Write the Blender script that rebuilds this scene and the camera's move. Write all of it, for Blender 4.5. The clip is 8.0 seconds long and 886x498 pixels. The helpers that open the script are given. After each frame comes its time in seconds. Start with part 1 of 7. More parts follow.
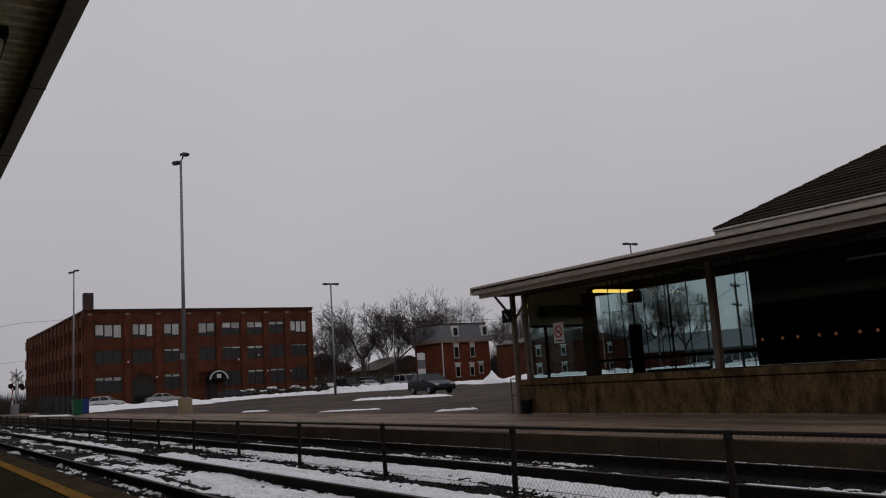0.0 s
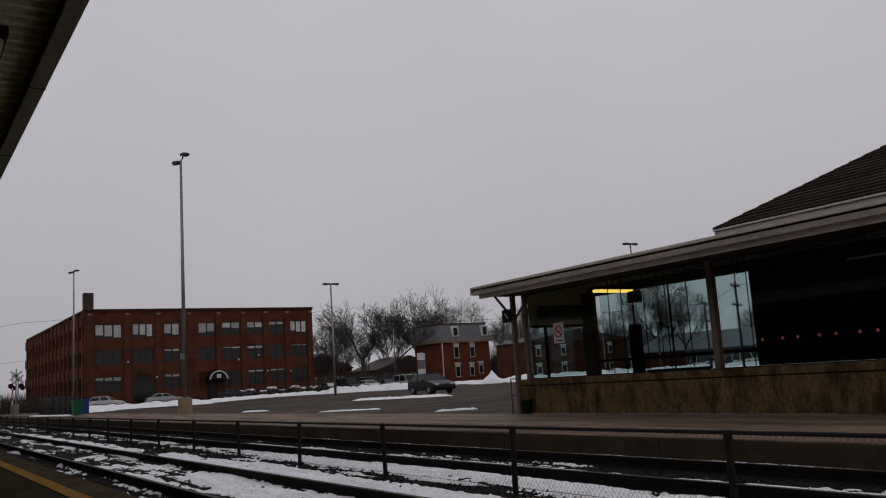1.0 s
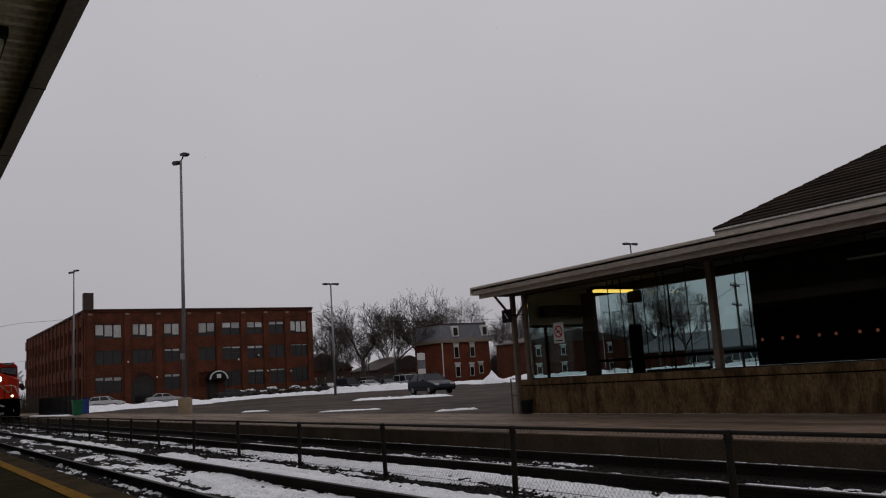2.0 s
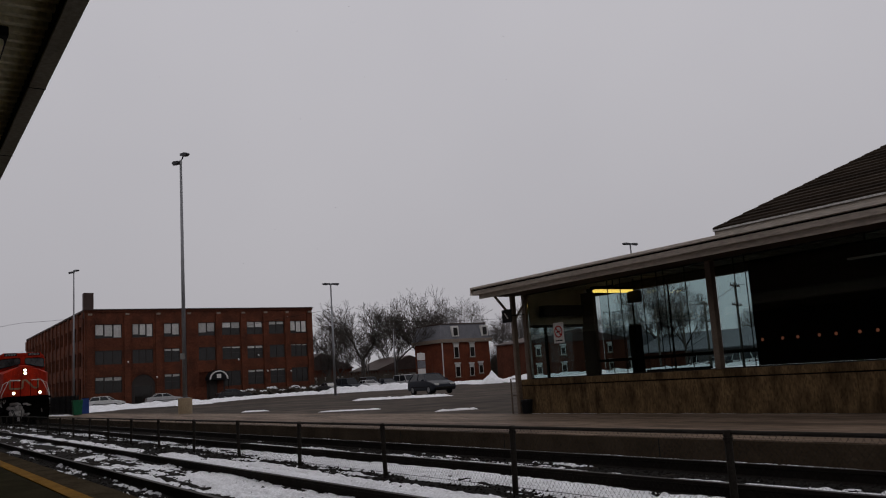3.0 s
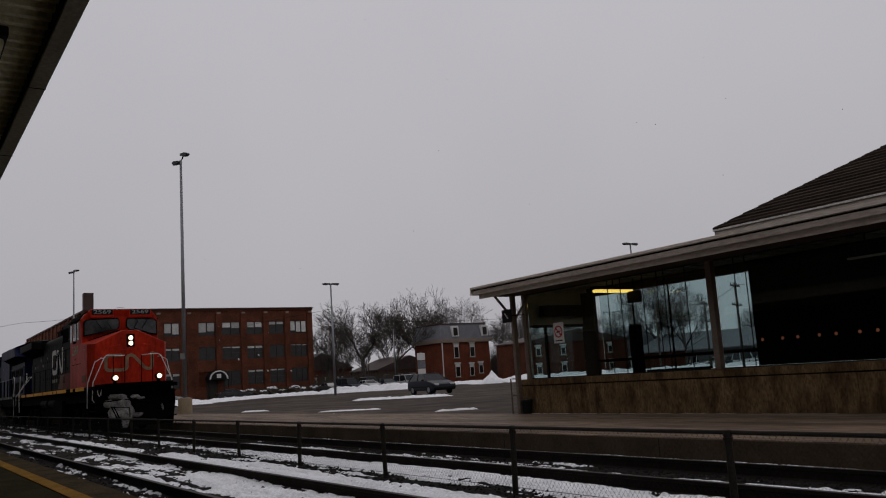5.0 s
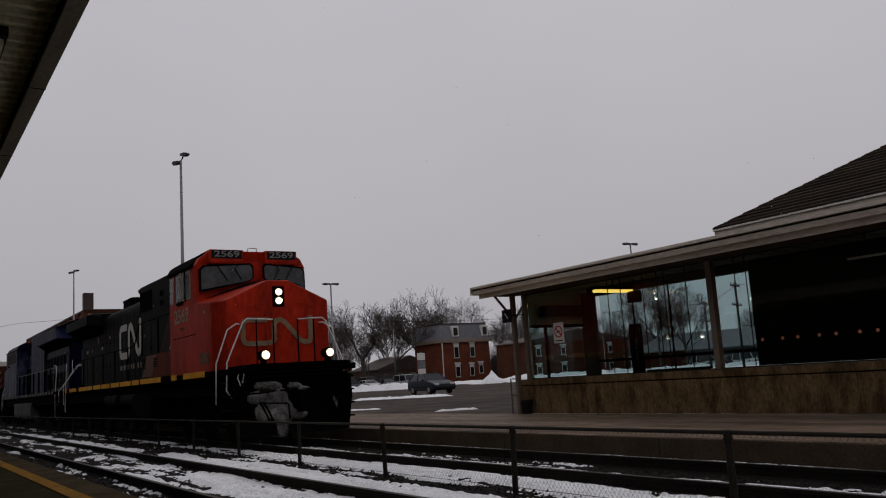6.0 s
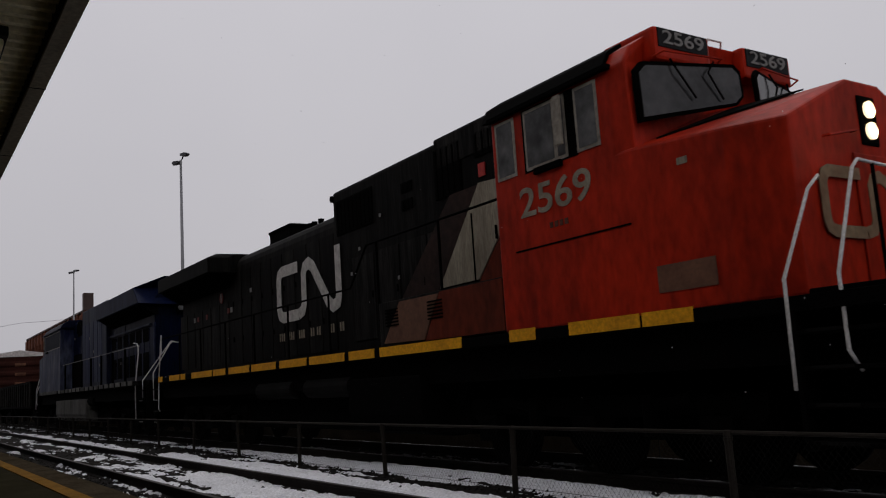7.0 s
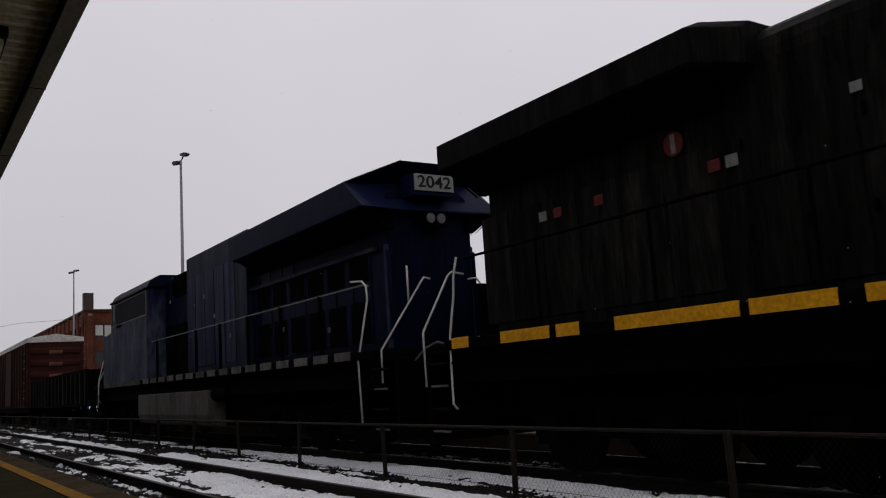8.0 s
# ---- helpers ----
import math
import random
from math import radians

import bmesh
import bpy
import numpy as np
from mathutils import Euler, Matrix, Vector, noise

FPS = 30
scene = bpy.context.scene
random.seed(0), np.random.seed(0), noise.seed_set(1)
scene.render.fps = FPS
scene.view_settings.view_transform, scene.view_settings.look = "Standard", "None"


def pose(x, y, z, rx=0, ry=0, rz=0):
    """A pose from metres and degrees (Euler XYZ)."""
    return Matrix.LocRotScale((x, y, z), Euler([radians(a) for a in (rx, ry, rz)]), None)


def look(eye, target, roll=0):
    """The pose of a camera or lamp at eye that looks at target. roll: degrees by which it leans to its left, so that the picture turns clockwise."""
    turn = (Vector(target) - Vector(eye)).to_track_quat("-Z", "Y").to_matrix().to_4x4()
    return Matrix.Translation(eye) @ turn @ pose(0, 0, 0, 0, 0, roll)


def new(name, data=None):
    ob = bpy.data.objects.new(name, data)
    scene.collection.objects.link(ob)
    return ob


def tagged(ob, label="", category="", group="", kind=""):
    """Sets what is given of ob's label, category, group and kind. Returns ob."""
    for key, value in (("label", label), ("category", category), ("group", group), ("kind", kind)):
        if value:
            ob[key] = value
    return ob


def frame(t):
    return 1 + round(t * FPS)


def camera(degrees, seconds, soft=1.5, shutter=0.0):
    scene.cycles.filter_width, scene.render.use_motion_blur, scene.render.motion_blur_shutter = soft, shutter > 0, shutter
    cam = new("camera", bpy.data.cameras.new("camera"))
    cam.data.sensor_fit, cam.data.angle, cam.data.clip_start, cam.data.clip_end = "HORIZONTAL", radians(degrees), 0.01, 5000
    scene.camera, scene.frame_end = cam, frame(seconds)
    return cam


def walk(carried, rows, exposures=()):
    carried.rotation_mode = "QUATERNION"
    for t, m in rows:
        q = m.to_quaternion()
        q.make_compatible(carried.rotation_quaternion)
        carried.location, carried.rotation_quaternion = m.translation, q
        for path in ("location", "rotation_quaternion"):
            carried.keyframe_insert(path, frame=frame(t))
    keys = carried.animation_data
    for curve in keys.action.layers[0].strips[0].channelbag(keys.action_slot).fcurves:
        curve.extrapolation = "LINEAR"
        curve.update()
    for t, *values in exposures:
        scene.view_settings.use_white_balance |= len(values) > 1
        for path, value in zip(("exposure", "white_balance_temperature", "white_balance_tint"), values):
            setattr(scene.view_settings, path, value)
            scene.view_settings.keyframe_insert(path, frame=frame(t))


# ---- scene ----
# camera: stands still on the near platform
RAIL_2 = 8.2      # centre line of the far track
RAIL_1 = 4.24     # centre line of the near track
PLAT = 0.175      # platform height over the rail heads

EYE = Vector((0.0, 0.0, 1.29))
AIM = Vector((-0.82402819, 0.54649883, 0.1493873))
cam = camera(55.19, 8.0, soft=1.1, shutter=0.03)
walk(cam, [(0.0, look(EYE, EYE + AIM, -3.717)), (8.0, look(EYE, EYE + AIM, -3.717))],
     exposures=[(0.0, -0.08), (6.0, -0.1), (6.5, -0.08), (7.0, 0.1), (7.5, 0.22), (8.0, 0.31)])

# ---- light: a flat overcast winter sky ----
world = bpy.data.worlds.new("overcast_sky")
scene.world = world
world.use_nodes = True
wn, wl = world.node_tree.nodes, world.node_tree.links
sky = wn.new("ShaderNodeTexSky")
sky.sky_type, sky.sun_disc = "NISHITA", False
sky.sun_elevation, sky.sun_rotation = radians(38), radians(140)
sky.air_density, sky.dust_density = 2.0, 6.0
grey = wn.new("ShaderNodeHueSaturation")
grey.inputs["Saturation"].default_value = 0.12
grey.inputs["Value"].default_value = 0.05
wl.new(sky.outputs["Color"], grey.inputs["Color"])
cloud = wn.new("ShaderNodeTexNoise")
cloud.inputs["Scale"].default_value = 1.7
cloud.inputs["Detail"].default_value = 4.0
tone = wn.new("ShaderNodeValToRGB")
tone.color_ramp.elements[0].position, tone.color_ramp.elements[0].color = 0.3, (0.49, 0.478, 0.515, 1)
tone.color_ramp.elements[1].position, tone.color_ramp.elements[1].color = 0.75, (0.54, 0.525, 0.56, 1)
wl.new(cloud.outputs["Fac"], tone.inputs["Fac"])
mixsky = wn.new("ShaderNodeMix")
mixsky.data_type = "RGBA"
mixsky.inputs["Factor"].default_value = 0.12
wl.new(tone.outputs["Color"], mixsky.inputs["A"])
wl.new(grey.outputs["Color"], mixsky.inputs["B"])
geo = wn.new("ShaderNodeTexCoord")
sepz = wn.new("ShaderNodeSeparateXYZ")
wl.new(geo.outputs["Generated"], sepz.inputs[0])
lift = wn.new("ShaderNodeMapRange")
lift.inputs["From Min"].default_value, lift.inputs["From Max"].default_value = 0.0, 0.45
lift.inputs["To Min"].default_value, lift.inputs["To Max"].default_value = 0.9, 1.14
wl.new(sepz.outputs["Z"], lift.inputs["Value"])
toned = wn.new("ShaderNodeVectorMath")
toned.operation = "SCALE"
wl.new(mixsky.outputs["Result"], toned.inputs[0])
wl.new(lift.outputs["Result"], toned.inputs["Scale"])
wl.new(toned.outputs["Vector"], wn["Background"].inputs["Color"])
wn["Background"].inputs["Strength"].default_value = 1.0
sun = new("sun", bpy.data.lights.new("sun", "SUN"))
sun.data.energy, sun.data.angle, sun.data.color = 0.4, radians(25), (1.0, 0.97, 0.93)
sun.matrix_world = look((-40, 30, 60), (0, 10, 0))

# ---- materials ----
def paint(name, base, second=None, rough=0.6, metal=0.0, scale=3.0, amount=0.5, fine=40.0, bump=0.15, grain=0.28,
          stretch=(1, 1, 1), emit=0.0, island=0.0, obrand=0.0, gloss=0.2):
    """A surface with variation at two scales: stains mix base and second, fine grain gives relief."""
    m = bpy.data.materials.new(name)
    m.use_nodes = True
    n, l = m.node_tree.nodes, m.node_tree.links
    b = n["Principled BSDF"]
    second = second or tuple(c * 0.55 for c in base)
    co = n.new("ShaderNodeTexCoord")
    mp = n.new("ShaderNodeMapping")
    mp.inputs["Scale"].default_value = stretch
    l.new(co.outputs["Object"], mp.inputs["Vector"])
    big = n.new("ShaderNodeTexNoise")
    big.inputs["Scale"].default_value = scale
    big.inputs["Detail"].default_value = 6
    big.inputs["Roughness"].default_value = 0.65
    l.new(mp.outputs["Vector"], big.inputs["Vector"])
    small = n.new("ShaderNodeTexNoise")
    small.inputs["Scale"].default_value = fine
    small.inputs["Detail"].default_value = 4
    l.new(mp.outputs["Vector"], small.inputs["Vector"])
    ramp = n.new("ShaderNodeValToRGB")
    ramp.color_ramp.elements[0].position, ramp.color_ramp.elements[1].position = 0.38, 0.68
    ramp.color_ramp.elements[0].color, ramp.color_ramp.elements[1].color = (0, 0, 0, 1), (1, 1, 1, 1)
    l.new(big.outputs["Fac"], ramp.inputs["Fac"])
    am = n.new("ShaderNodeMath")
    am.operation = "MULTIPLY"
    am.inputs[1].default_value = amount
    l.new(ramp.outputs["Color"], am.inputs[0])
    mx = n.new("ShaderNodeMix")
    mx.data_type = "RGBA"
    l.new(am.outputs[0], mx.inputs["Factor"])
    mx.inputs["A"].default_value, mx.inputs["B"].default_value = (*base, 1), (*second, 1)
    g = n.new("ShaderNodeMapRange")
    g.inputs["From Min"].default_value, g.inputs["From Max"].default_value = 0.25, 0.75
    g.inputs["To Min"].default_value, g.inputs["To Max"].default_value = 1 - grain, 1 + grain
    l.new(small.outputs["Fac"], g.inputs["Value"])
    out = g.outputs["Result"]
    if island or obrand:
        src = n.new("ShaderNodeNewGeometry").outputs["Random Per Island"] if island else n.new("ShaderNodeObjectInfo").outputs["Random"]
        r = n.new("ShaderNodeMapRange")
        k = island or obrand
        r.inputs["To Min"].default_value, r.inputs["To Max"].default_value = 1 - k, 1 + k
        l.new(src, r.inputs["Value"])
        mul = n.new("ShaderNodeMath")
        mul.operation = "MULTIPLY"
        l.new(out, mul.inputs[0])
        l.new(r.outputs["Result"], mul.inputs[1])
        out = mul.outputs[0]
    sc = n.new("ShaderNodeVectorMath")
    sc.operation = "SCALE"
    l.new(mx.outputs["Result"], sc.inputs[0])
    l.new(out, sc.inputs["Scale"])
    l.new(sc.outputs["Vector"], b.inputs["Base Color"])
    b.inputs["Metallic"].default_value = metal
    b.inputs["Specular IOR Level"].default_value = gloss
    rr = n.new("ShaderNodeMapRange")
    rr.inputs["To Min"].default_value, rr.inputs["To Max"].default_value = max(0.03, rough - 0.12), min(1, rough + 0.12)
    l.new(big.outputs["Fac"], rr.inputs["Value"])
    l.new(rr.outputs["Result"], b.inputs["Roughness"])
    if bump:
        bp = n.new("ShaderNodeBump")
        bp.inputs["Strength"].default_value = bump
        bp.inputs["Distance"].default_value = 0.02
        l.new(small.outputs["Fac"], bp.inputs["Height"])
        l.new(bp.outputs["Normal"], b.inputs["Normal"])
    if emit:
        b.inputs["Emission Color"].default_value = (*base, 1)
        b.inputs["Emission Strength"].default_value = emit
    return m


def brick_wall(name, c1, c2, mortar, width=0.21, height=0.075):
    """Far brickwork, with courses at their real size and soot stains."""
    m = paint(name, c1, c2, rough=0.9, scale=0.5, amount=0.85, fine=5, bump=0.1, gloss=0.08)
    n, l = m.node_tree.nodes, m.node_tree.links
    b = n["Principled BSDF"]
    co = n.new("ShaderNodeTexCoord")
    sep = n.new("ShaderNodeSeparateXYZ")
    l.new(co.outputs["Object"], sep.inputs[0])
    add = n.new("ShaderNodeMath")
    l.new(sep.outputs["X"], add.inputs[0])
    l.new(sep.outputs["Y"], add.inputs[1])
    com = n.new("ShaderNodeCombineXYZ")
    l.new(add.outputs[0], com.inputs["X"])
    l.new(sep.outputs["Z"], com.inputs["Y"])
    br = n.new("ShaderNodeTexBrick")
    br.inputs["Scale"].default_value = 1.0
    br.inputs["Brick Width"].default_value, br.inputs["Row Height"].default_value = width, height
    br.inputs["Mortar Size"].default_value = 0.008
    br.inputs["Color1"].default_value, br.inputs["Color2"].default_value = (1, 1, 1, 1), (0.7, 0.7, 0.7, 1)
    br.inputs["Mortar"].default_value = (*mortar, 1)
    l.new(com.outputs[0], br.inputs["Vector"])
    src = b.inputs["Base Color"].links[0].from_socket
    mx = n.new("ShaderNodeMix")
    mx.data_type, mx.blend_type = "RGBA", "MULTIPLY"
    mx.inputs["Factor"].default_value = 1.0
    l.new(src, mx.inputs["A"])
    l.new(br.outputs["Color"], mx.inputs["B"])
    l.new(mx.outputs["Result"], b.inputs["Base Color"])
    return m


def glass(name, tint=(0.9, 0.95, 0.95), rough=0.0):
    m = bpy.data.materials.new(name)
    m.use_nodes = True
    b = m.node_tree.nodes["Principled BSDF"]
    b.inputs["Base Color"].default_value = (*tint, 1)
    b.inputs["Roughness"].default_value = rough
    b.inputs["Transmission Weight"].default_value = 1.0
    b.inputs["IOR"].default_value = 1.3
    return m


def glow(name, colour, strength):
    m = bpy.data.materials.new(name)
    m.use_nodes = True
    b = m.node_tree.nodes["Principled BSDF"]
    b.inputs["Base Color"].default_value = (*colour, 1)
    b.inputs["Emission Color"].default_value = (*colour, 1)
    b.inputs["Emission Strength"].default_value = strength
    return m


SNOW = paint("snow", (0.76, 0.765, 0.79), (0.52, 0.515, 0.53), rough=0.8, scale=1.6, amount=0.6, fine=30, bump=0.35)
DIRTY_SNOW = paint("dirty_snow", (0.74, 0.74, 0.76), (0.4, 0.38, 0.36), rough=0.85, scale=0.7, amount=0.6, fine=9, bump=0.4)
BALLAST = paint("ballast", (0.014, 0.0125, 0.011), (0.006, 0.005, 0.0045), gloss=0.05, rough=0.95, scale=8, amount=0.8, fine=55, bump=0.9)
STONE = paint("ballast_stone", (0.018, 0.016, 0.014), (0.008, 0.007, 0.006), gloss=0.05, rough=0.95, scale=12, amount=0.6, fine=60, bump=0.3, island=0.5)
RAIL_STEEL = paint("rail_rust", (0.014, 0.011, 0.009), (0.007, 0.006, 0.005), gloss=0.05, rough=0.85, scale=5, fine=70, bump=0.2)
RAIL_TOP = paint("rail_head", (0.04, 0.035, 0.032), (0.02, 0.016, 0.014), rough=0.7, metal=0.2, scale=2, fine=90, bump=0.05, stretch=(0.2, 4, 1))
TIE = paint("tie_wood", (0.02, 0.016, 0.013), (0.01, 0.008, 0.007), gloss=0.05, rough=0.95, scale=4, fine=30, bump=0.5, stretch=(3, 0.6, 3), obrand=0.3)
ASPHALT = paint("asphalt", (0.032, 0.0255, 0.021), (0.092, 0.074, 0.061), rough=0.7, scale=0.2, amount=0.85, fine=0.9, bump=0.2, stretch=(0.6, 1.0, 1), grain=0.5, gloss=0.015)
PLATFORM = paint("platform_concrete", (0.18, 0.13, 0.095), (0.055, 0.038, 0.027), rough=0.6, scale=0.9, amount=0.95, fine=7, bump=0.15, stretch=(0.28, 2.2, 1), grain=0.7, gloss=0.03)
PLATFORM_NEAR = paint("platform_asphalt", (0.032, 0.028, 0.017), (0.016, 0.014, 0.009), gloss=0.0, rough=0.9, scale=1.3, amount=0.7, fine=60, bump=0.4)
EDGE = paint("platform_edge", (0.055, 0.04, 0.026), (0.024, 0.017, 0.011), rough=0.85, scale=1.2, amount=0.8, fine=30, bump=0.25, gloss=0.02)
EDGE_NEAR = paint("near_platform_edge", (0.055, 0.043, 0.028), (0.026, 0.02, 0.013), rough=0.9, scale=1.5, amount=0.8, fine=20, bump=0.3, gloss=0.0)
DULL_LENS = paint("dull_lens", (0.12, 0.12, 0.12), rough=0.3, scale=3, fine=20, bump=0, gloss=0.3)
PLATE_GREY = paint("plate_grey", (0.22, 0.22, 0.21), (0.15, 0.15, 0.14), rough=0.6, scale=3, fine=20, bump=0)
YELLOW_LINE = paint("yellow_line", (0.2, 0.1, 0.01), (0.09, 0.045, 0.008), rough=0.8, scale=3, amount=0.7, fine=40, bump=0.2, gloss=0.02)
CONCRETE = paint("stained_concrete", (0.15, 0.097, 0.048), (0.036, 0.023, 0.012), gloss=0.05, rough=0.9, scale=2.0, amount=0.95, fine=16, bump=0.4, stretch=(1.9, 1, 0.75), grain=0.65)
BASE_CONC = paint("lamp_base_concrete", (0.33, 0.25, 0.16), (0.19, 0.14, 0.09), rough=0.9, scale=2, fine=20, bump=0.3)
GROUND = paint("winter_ground", (0.1, 0.09, 0.075), (0.3, 0.29, 0.29), rough=0.95, scale=0.06, amount=0.8, fine=2, bump=0.3)
BRICK = brick_wall("red_brick", (0.15, 0.05, 0.028), (0.06, 0.026, 0.018), (0.6, 0.58, 0.55))
BRICK_DARK = brick_wall("dark_brick", (0.11, 0.038, 0.022), (0.055, 0.022, 0.015), (0.6, 0.58, 0.55))
BRICK_BACK = brick_wall("back_brick", (0.1, 0.06, 0.045), (0.06, 0.04, 0.03), (0.6, 0.58, 0.55))
BRICK_HOUSE = brick_wall("house_brick", (0.19, 0.056, 0.03), (0.11, 0.034, 0.021), (0.7, 0.66, 0.6))
GREY_HOUSE = paint("grey_siding", (0.11, 0.1, 0.1), (0.06, 0.055, 0.055), rough=0.85, scale=0.6, fine=6, bump=0.2, stretch=(1, 1, 6))
STONE_TRIM = paint("stone_trim", (0.24, 0.19, 0.15), (0.13, 0.1, 0.08), rough=0.9, scale=1, fine=10)
COPING = paint("dark_coping", (0.06, 0.04, 0.035), rough=0.7, scale=1, fine=20)
WHITE_TRIM = paint("white_trim", (0.62, 0.6, 0.57), (0.42, 0.4, 0.38), rough=0.6, scale=2, fine=30, bump=0.05)
DARK_FRAME = paint("dark_window_frame", (0.035, 0.028, 0.025), rough=0.6, scale=3, fine=40, bump=0.05)
FAR_GLASS = paint("window_glass", (0.012, 0.01, 0.009), (0.03, 0.027, 0.024), gloss=0.34, rough=0.14, scale=0.5, amount=0.6, fine=3, bump=0.0)
BLIND = paint("white_blind", (0.5, 0.49, 0.47), (0.36, 0.35, 0.33), rough=0.8, scale=1, fine=4, bump=0.05, obrand=0.3)
SLATE = paint("slate_roof", (0.16, 0.16, 0.175), (0.1, 0.1, 0.11), rough=0.8, scale=0.8, fine=6, bump=0.2)
SHINGLE = paint("roof_shingle", (0.036, 0.026, 0.019), (0.017, 0.0125, 0.0095), gloss=0.05, rough=0.95, scale=2, fine=28, bump=0.6, obrand=0.3)
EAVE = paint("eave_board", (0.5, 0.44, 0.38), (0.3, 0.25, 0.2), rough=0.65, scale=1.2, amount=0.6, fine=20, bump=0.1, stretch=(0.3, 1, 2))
# darker copy of the eave board: shade under the roof put into its colour
EAVE_SHADED = paint("shaded_eave_board", (0.06, 0.043, 0.032), (0.03, 0.021, 0.015), gloss=0.08, rough=0.75, scale=1.2, amount=0.6, fine=20, bump=0.1)
CEILING_BOARD = paint("ceiling_board", (0.42, 0.36, 0.29), (0.25, 0.21, 0.165), gloss=0.1, rough=0.7, scale=1.2, amount=0.6, fine=20, bump=0.1, stretch=(0.4, 3, 1))
POST_PAINT = paint("post_paint", (0.13, 0.098, 0.075), (0.065, 0.048, 0.036), rough=0.6, scale=2, fine=30, bump=0.1)
DARK_METAL = paint("dark_metal", (0.012, 0.011, 0.01), (0.007, 0.006, 0.005), gloss=0.08, rough=0.6, metal=0.3, scale=3, fine=40, bump=0.1)
# near-black colour carries the gloom of the unlit waiting room
INTERIOR = paint("unlit_interior", (0.015, 0.013, 0.012), (0.008, 0.007, 0.006), gloss=0.03, rough=0.8, scale=1, fine=10)
PANE = glass("clear_pane", (0.64, 0.75, 0.75))
CAR_GLASS = paint("car_glass", (0.015, 0.017, 0.02), rough=0.08, scale=1, fine=5, bump=0.0)
FENCE_METAL = paint("fence_metal", (0.024, 0.0205, 0.017), (0.013, 0.011, 0.009), gloss=0.05, rough=0.75, metal=0.2, scale=3, fine=60, bump=0.1)
WIRE = paint("fence_wire", (0.013, 0.012, 0.0105), gloss=0.05, rough=0.75, metal=0.4, scale=4, fine=50, bump=0)
GALV = paint("galvanised_steel", (0.22, 0.22, 0.23), (0.15, 0.15, 0.155), rough=0.5, metal=0.5, scale=1.5, fine=30, bump=0.05)
LAMP_HEAD = paint("lamp_head", (0.05, 0.05, 0.055), rough=0.5, scale=2, fine=20, bump=0.05)
WOOD_POLE = paint("pole_wood", (0.09, 0.075, 0.065), (0.05, 0.042, 0.036), rough=0.95, scale=2, fine=20, stretch=(4, 4, 0.3))
BARK = paint("bark", (0.05, 0.043, 0.039), (0.026, 0.022, 0.02), rough=0.95, scale=3, fine=25, bump=0.4)
TWIG = paint("twig", (0.075, 0.064, 0.058), (0.045, 0.038, 0.035), rough=0.95, scale=1, fine=10, bump=0)
HEDGE = paint("winter_hedge", (0.06, 0.05, 0.04), (0.035, 0.03, 0.026), rough=1, scale=2, fine=10, bump=0.3)
SOFFIT = paint("soffit_metal", (0.74, 0.68, 0.46), (0.5, 0.45, 0.3), gloss=0.1, rough=0.6, metal=0.0, scale=1.2, fine=30, bump=0.1)
FASCIA = paint("canopy_fascia", (0.28, 0.25, 0.19), (0.18, 0.16, 0.125), gloss=0.1, rough=0.6, scale=1.5, fine=30, bump=0.08)
FASCIA_DARK = paint("canopy_beam", (0.009, 0.008, 0.006), gloss=0.05, rough=0.7, scale=1.5, fine=30, bump=0.08)
LOCO_RED = paint("loco_red", (0.39, 0.019, 0.0045), (0.11, 0.008, 0.003), rough=0.5, scale=0.8, amount=0.75, fine=9, bump=0.06, stretch=(1.2, 1.2, 0.5), grain=0.3, gloss=0.08)
LOCO_BLACK = paint("loco_black", (0.0035, 0.0032, 0.003), (0.023, 0.0212, 0.019), gloss=0.02, rough=0.6, scale=1.3, amount=0.85, fine=8, bump=0.08, stretch=(3.5, 3.5, 0.4), obrand=0.45, grain=0.6)
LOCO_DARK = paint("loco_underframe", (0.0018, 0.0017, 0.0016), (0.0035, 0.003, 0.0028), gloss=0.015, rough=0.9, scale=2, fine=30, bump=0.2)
LOCO_CREAM = paint("loco_cream", (0.3, 0.26, 0.19), (0.12, 0.095, 0.07), rough=0.6, scale=1.8, amount=0.8, fine=24, bump=0.06, stretch=(2, 2, 0.4))
LOCO_WHITE = paint("loco_white_stripe", (0.52, 0.5, 0.46), (0.26, 0.24, 0.22), rough=0.6, scale=2.2, amount=0.8, fine=24, bump=0.05, stretch=(3, 3, 0.3))
NOSE_MARK = paint("worn_nose_paint", (0.24, 0.17, 0.1), (0.12, 0.055, 0.03), rough=0.65, scale=2.5, amount=0.8, fine=20, bump=0.05)
PLOW_SNOW = paint("caked_snow", (0.6, 0.58, 0.56), (0.13, 0.11, 0.095), rough=0.9, scale=3.2, amount=0.9, fine=18, bump=0.5, grain=0.4)
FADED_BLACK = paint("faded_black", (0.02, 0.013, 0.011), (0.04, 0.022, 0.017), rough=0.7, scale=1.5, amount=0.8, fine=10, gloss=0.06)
CAB_GLASS = paint("cab_glass", (0.02, 0.0205, 0.0215), (0.055, 0.0555, 0.057), rough=0.12, scale=1.4, amount=0.9, fine=5, bump=0.0, gloss=0.3)
# pale base colour stands in for sky reflected in the side panes
SIDE_GLASS = paint("sky_reflecting_side_glass", (0.06, 0.061, 0.062), (0.13, 0.131, 0.13), rough=0.2, scale=2.2, amount=0.9, fine=6, bump=0.0, gloss=0.3)
SASH = paint("worn_sash", (0.3, 0.27, 0.22), (0.12, 0.1, 0.08), rough=0.6, scale=3, amount=0.8, fine=18, bump=0.05)
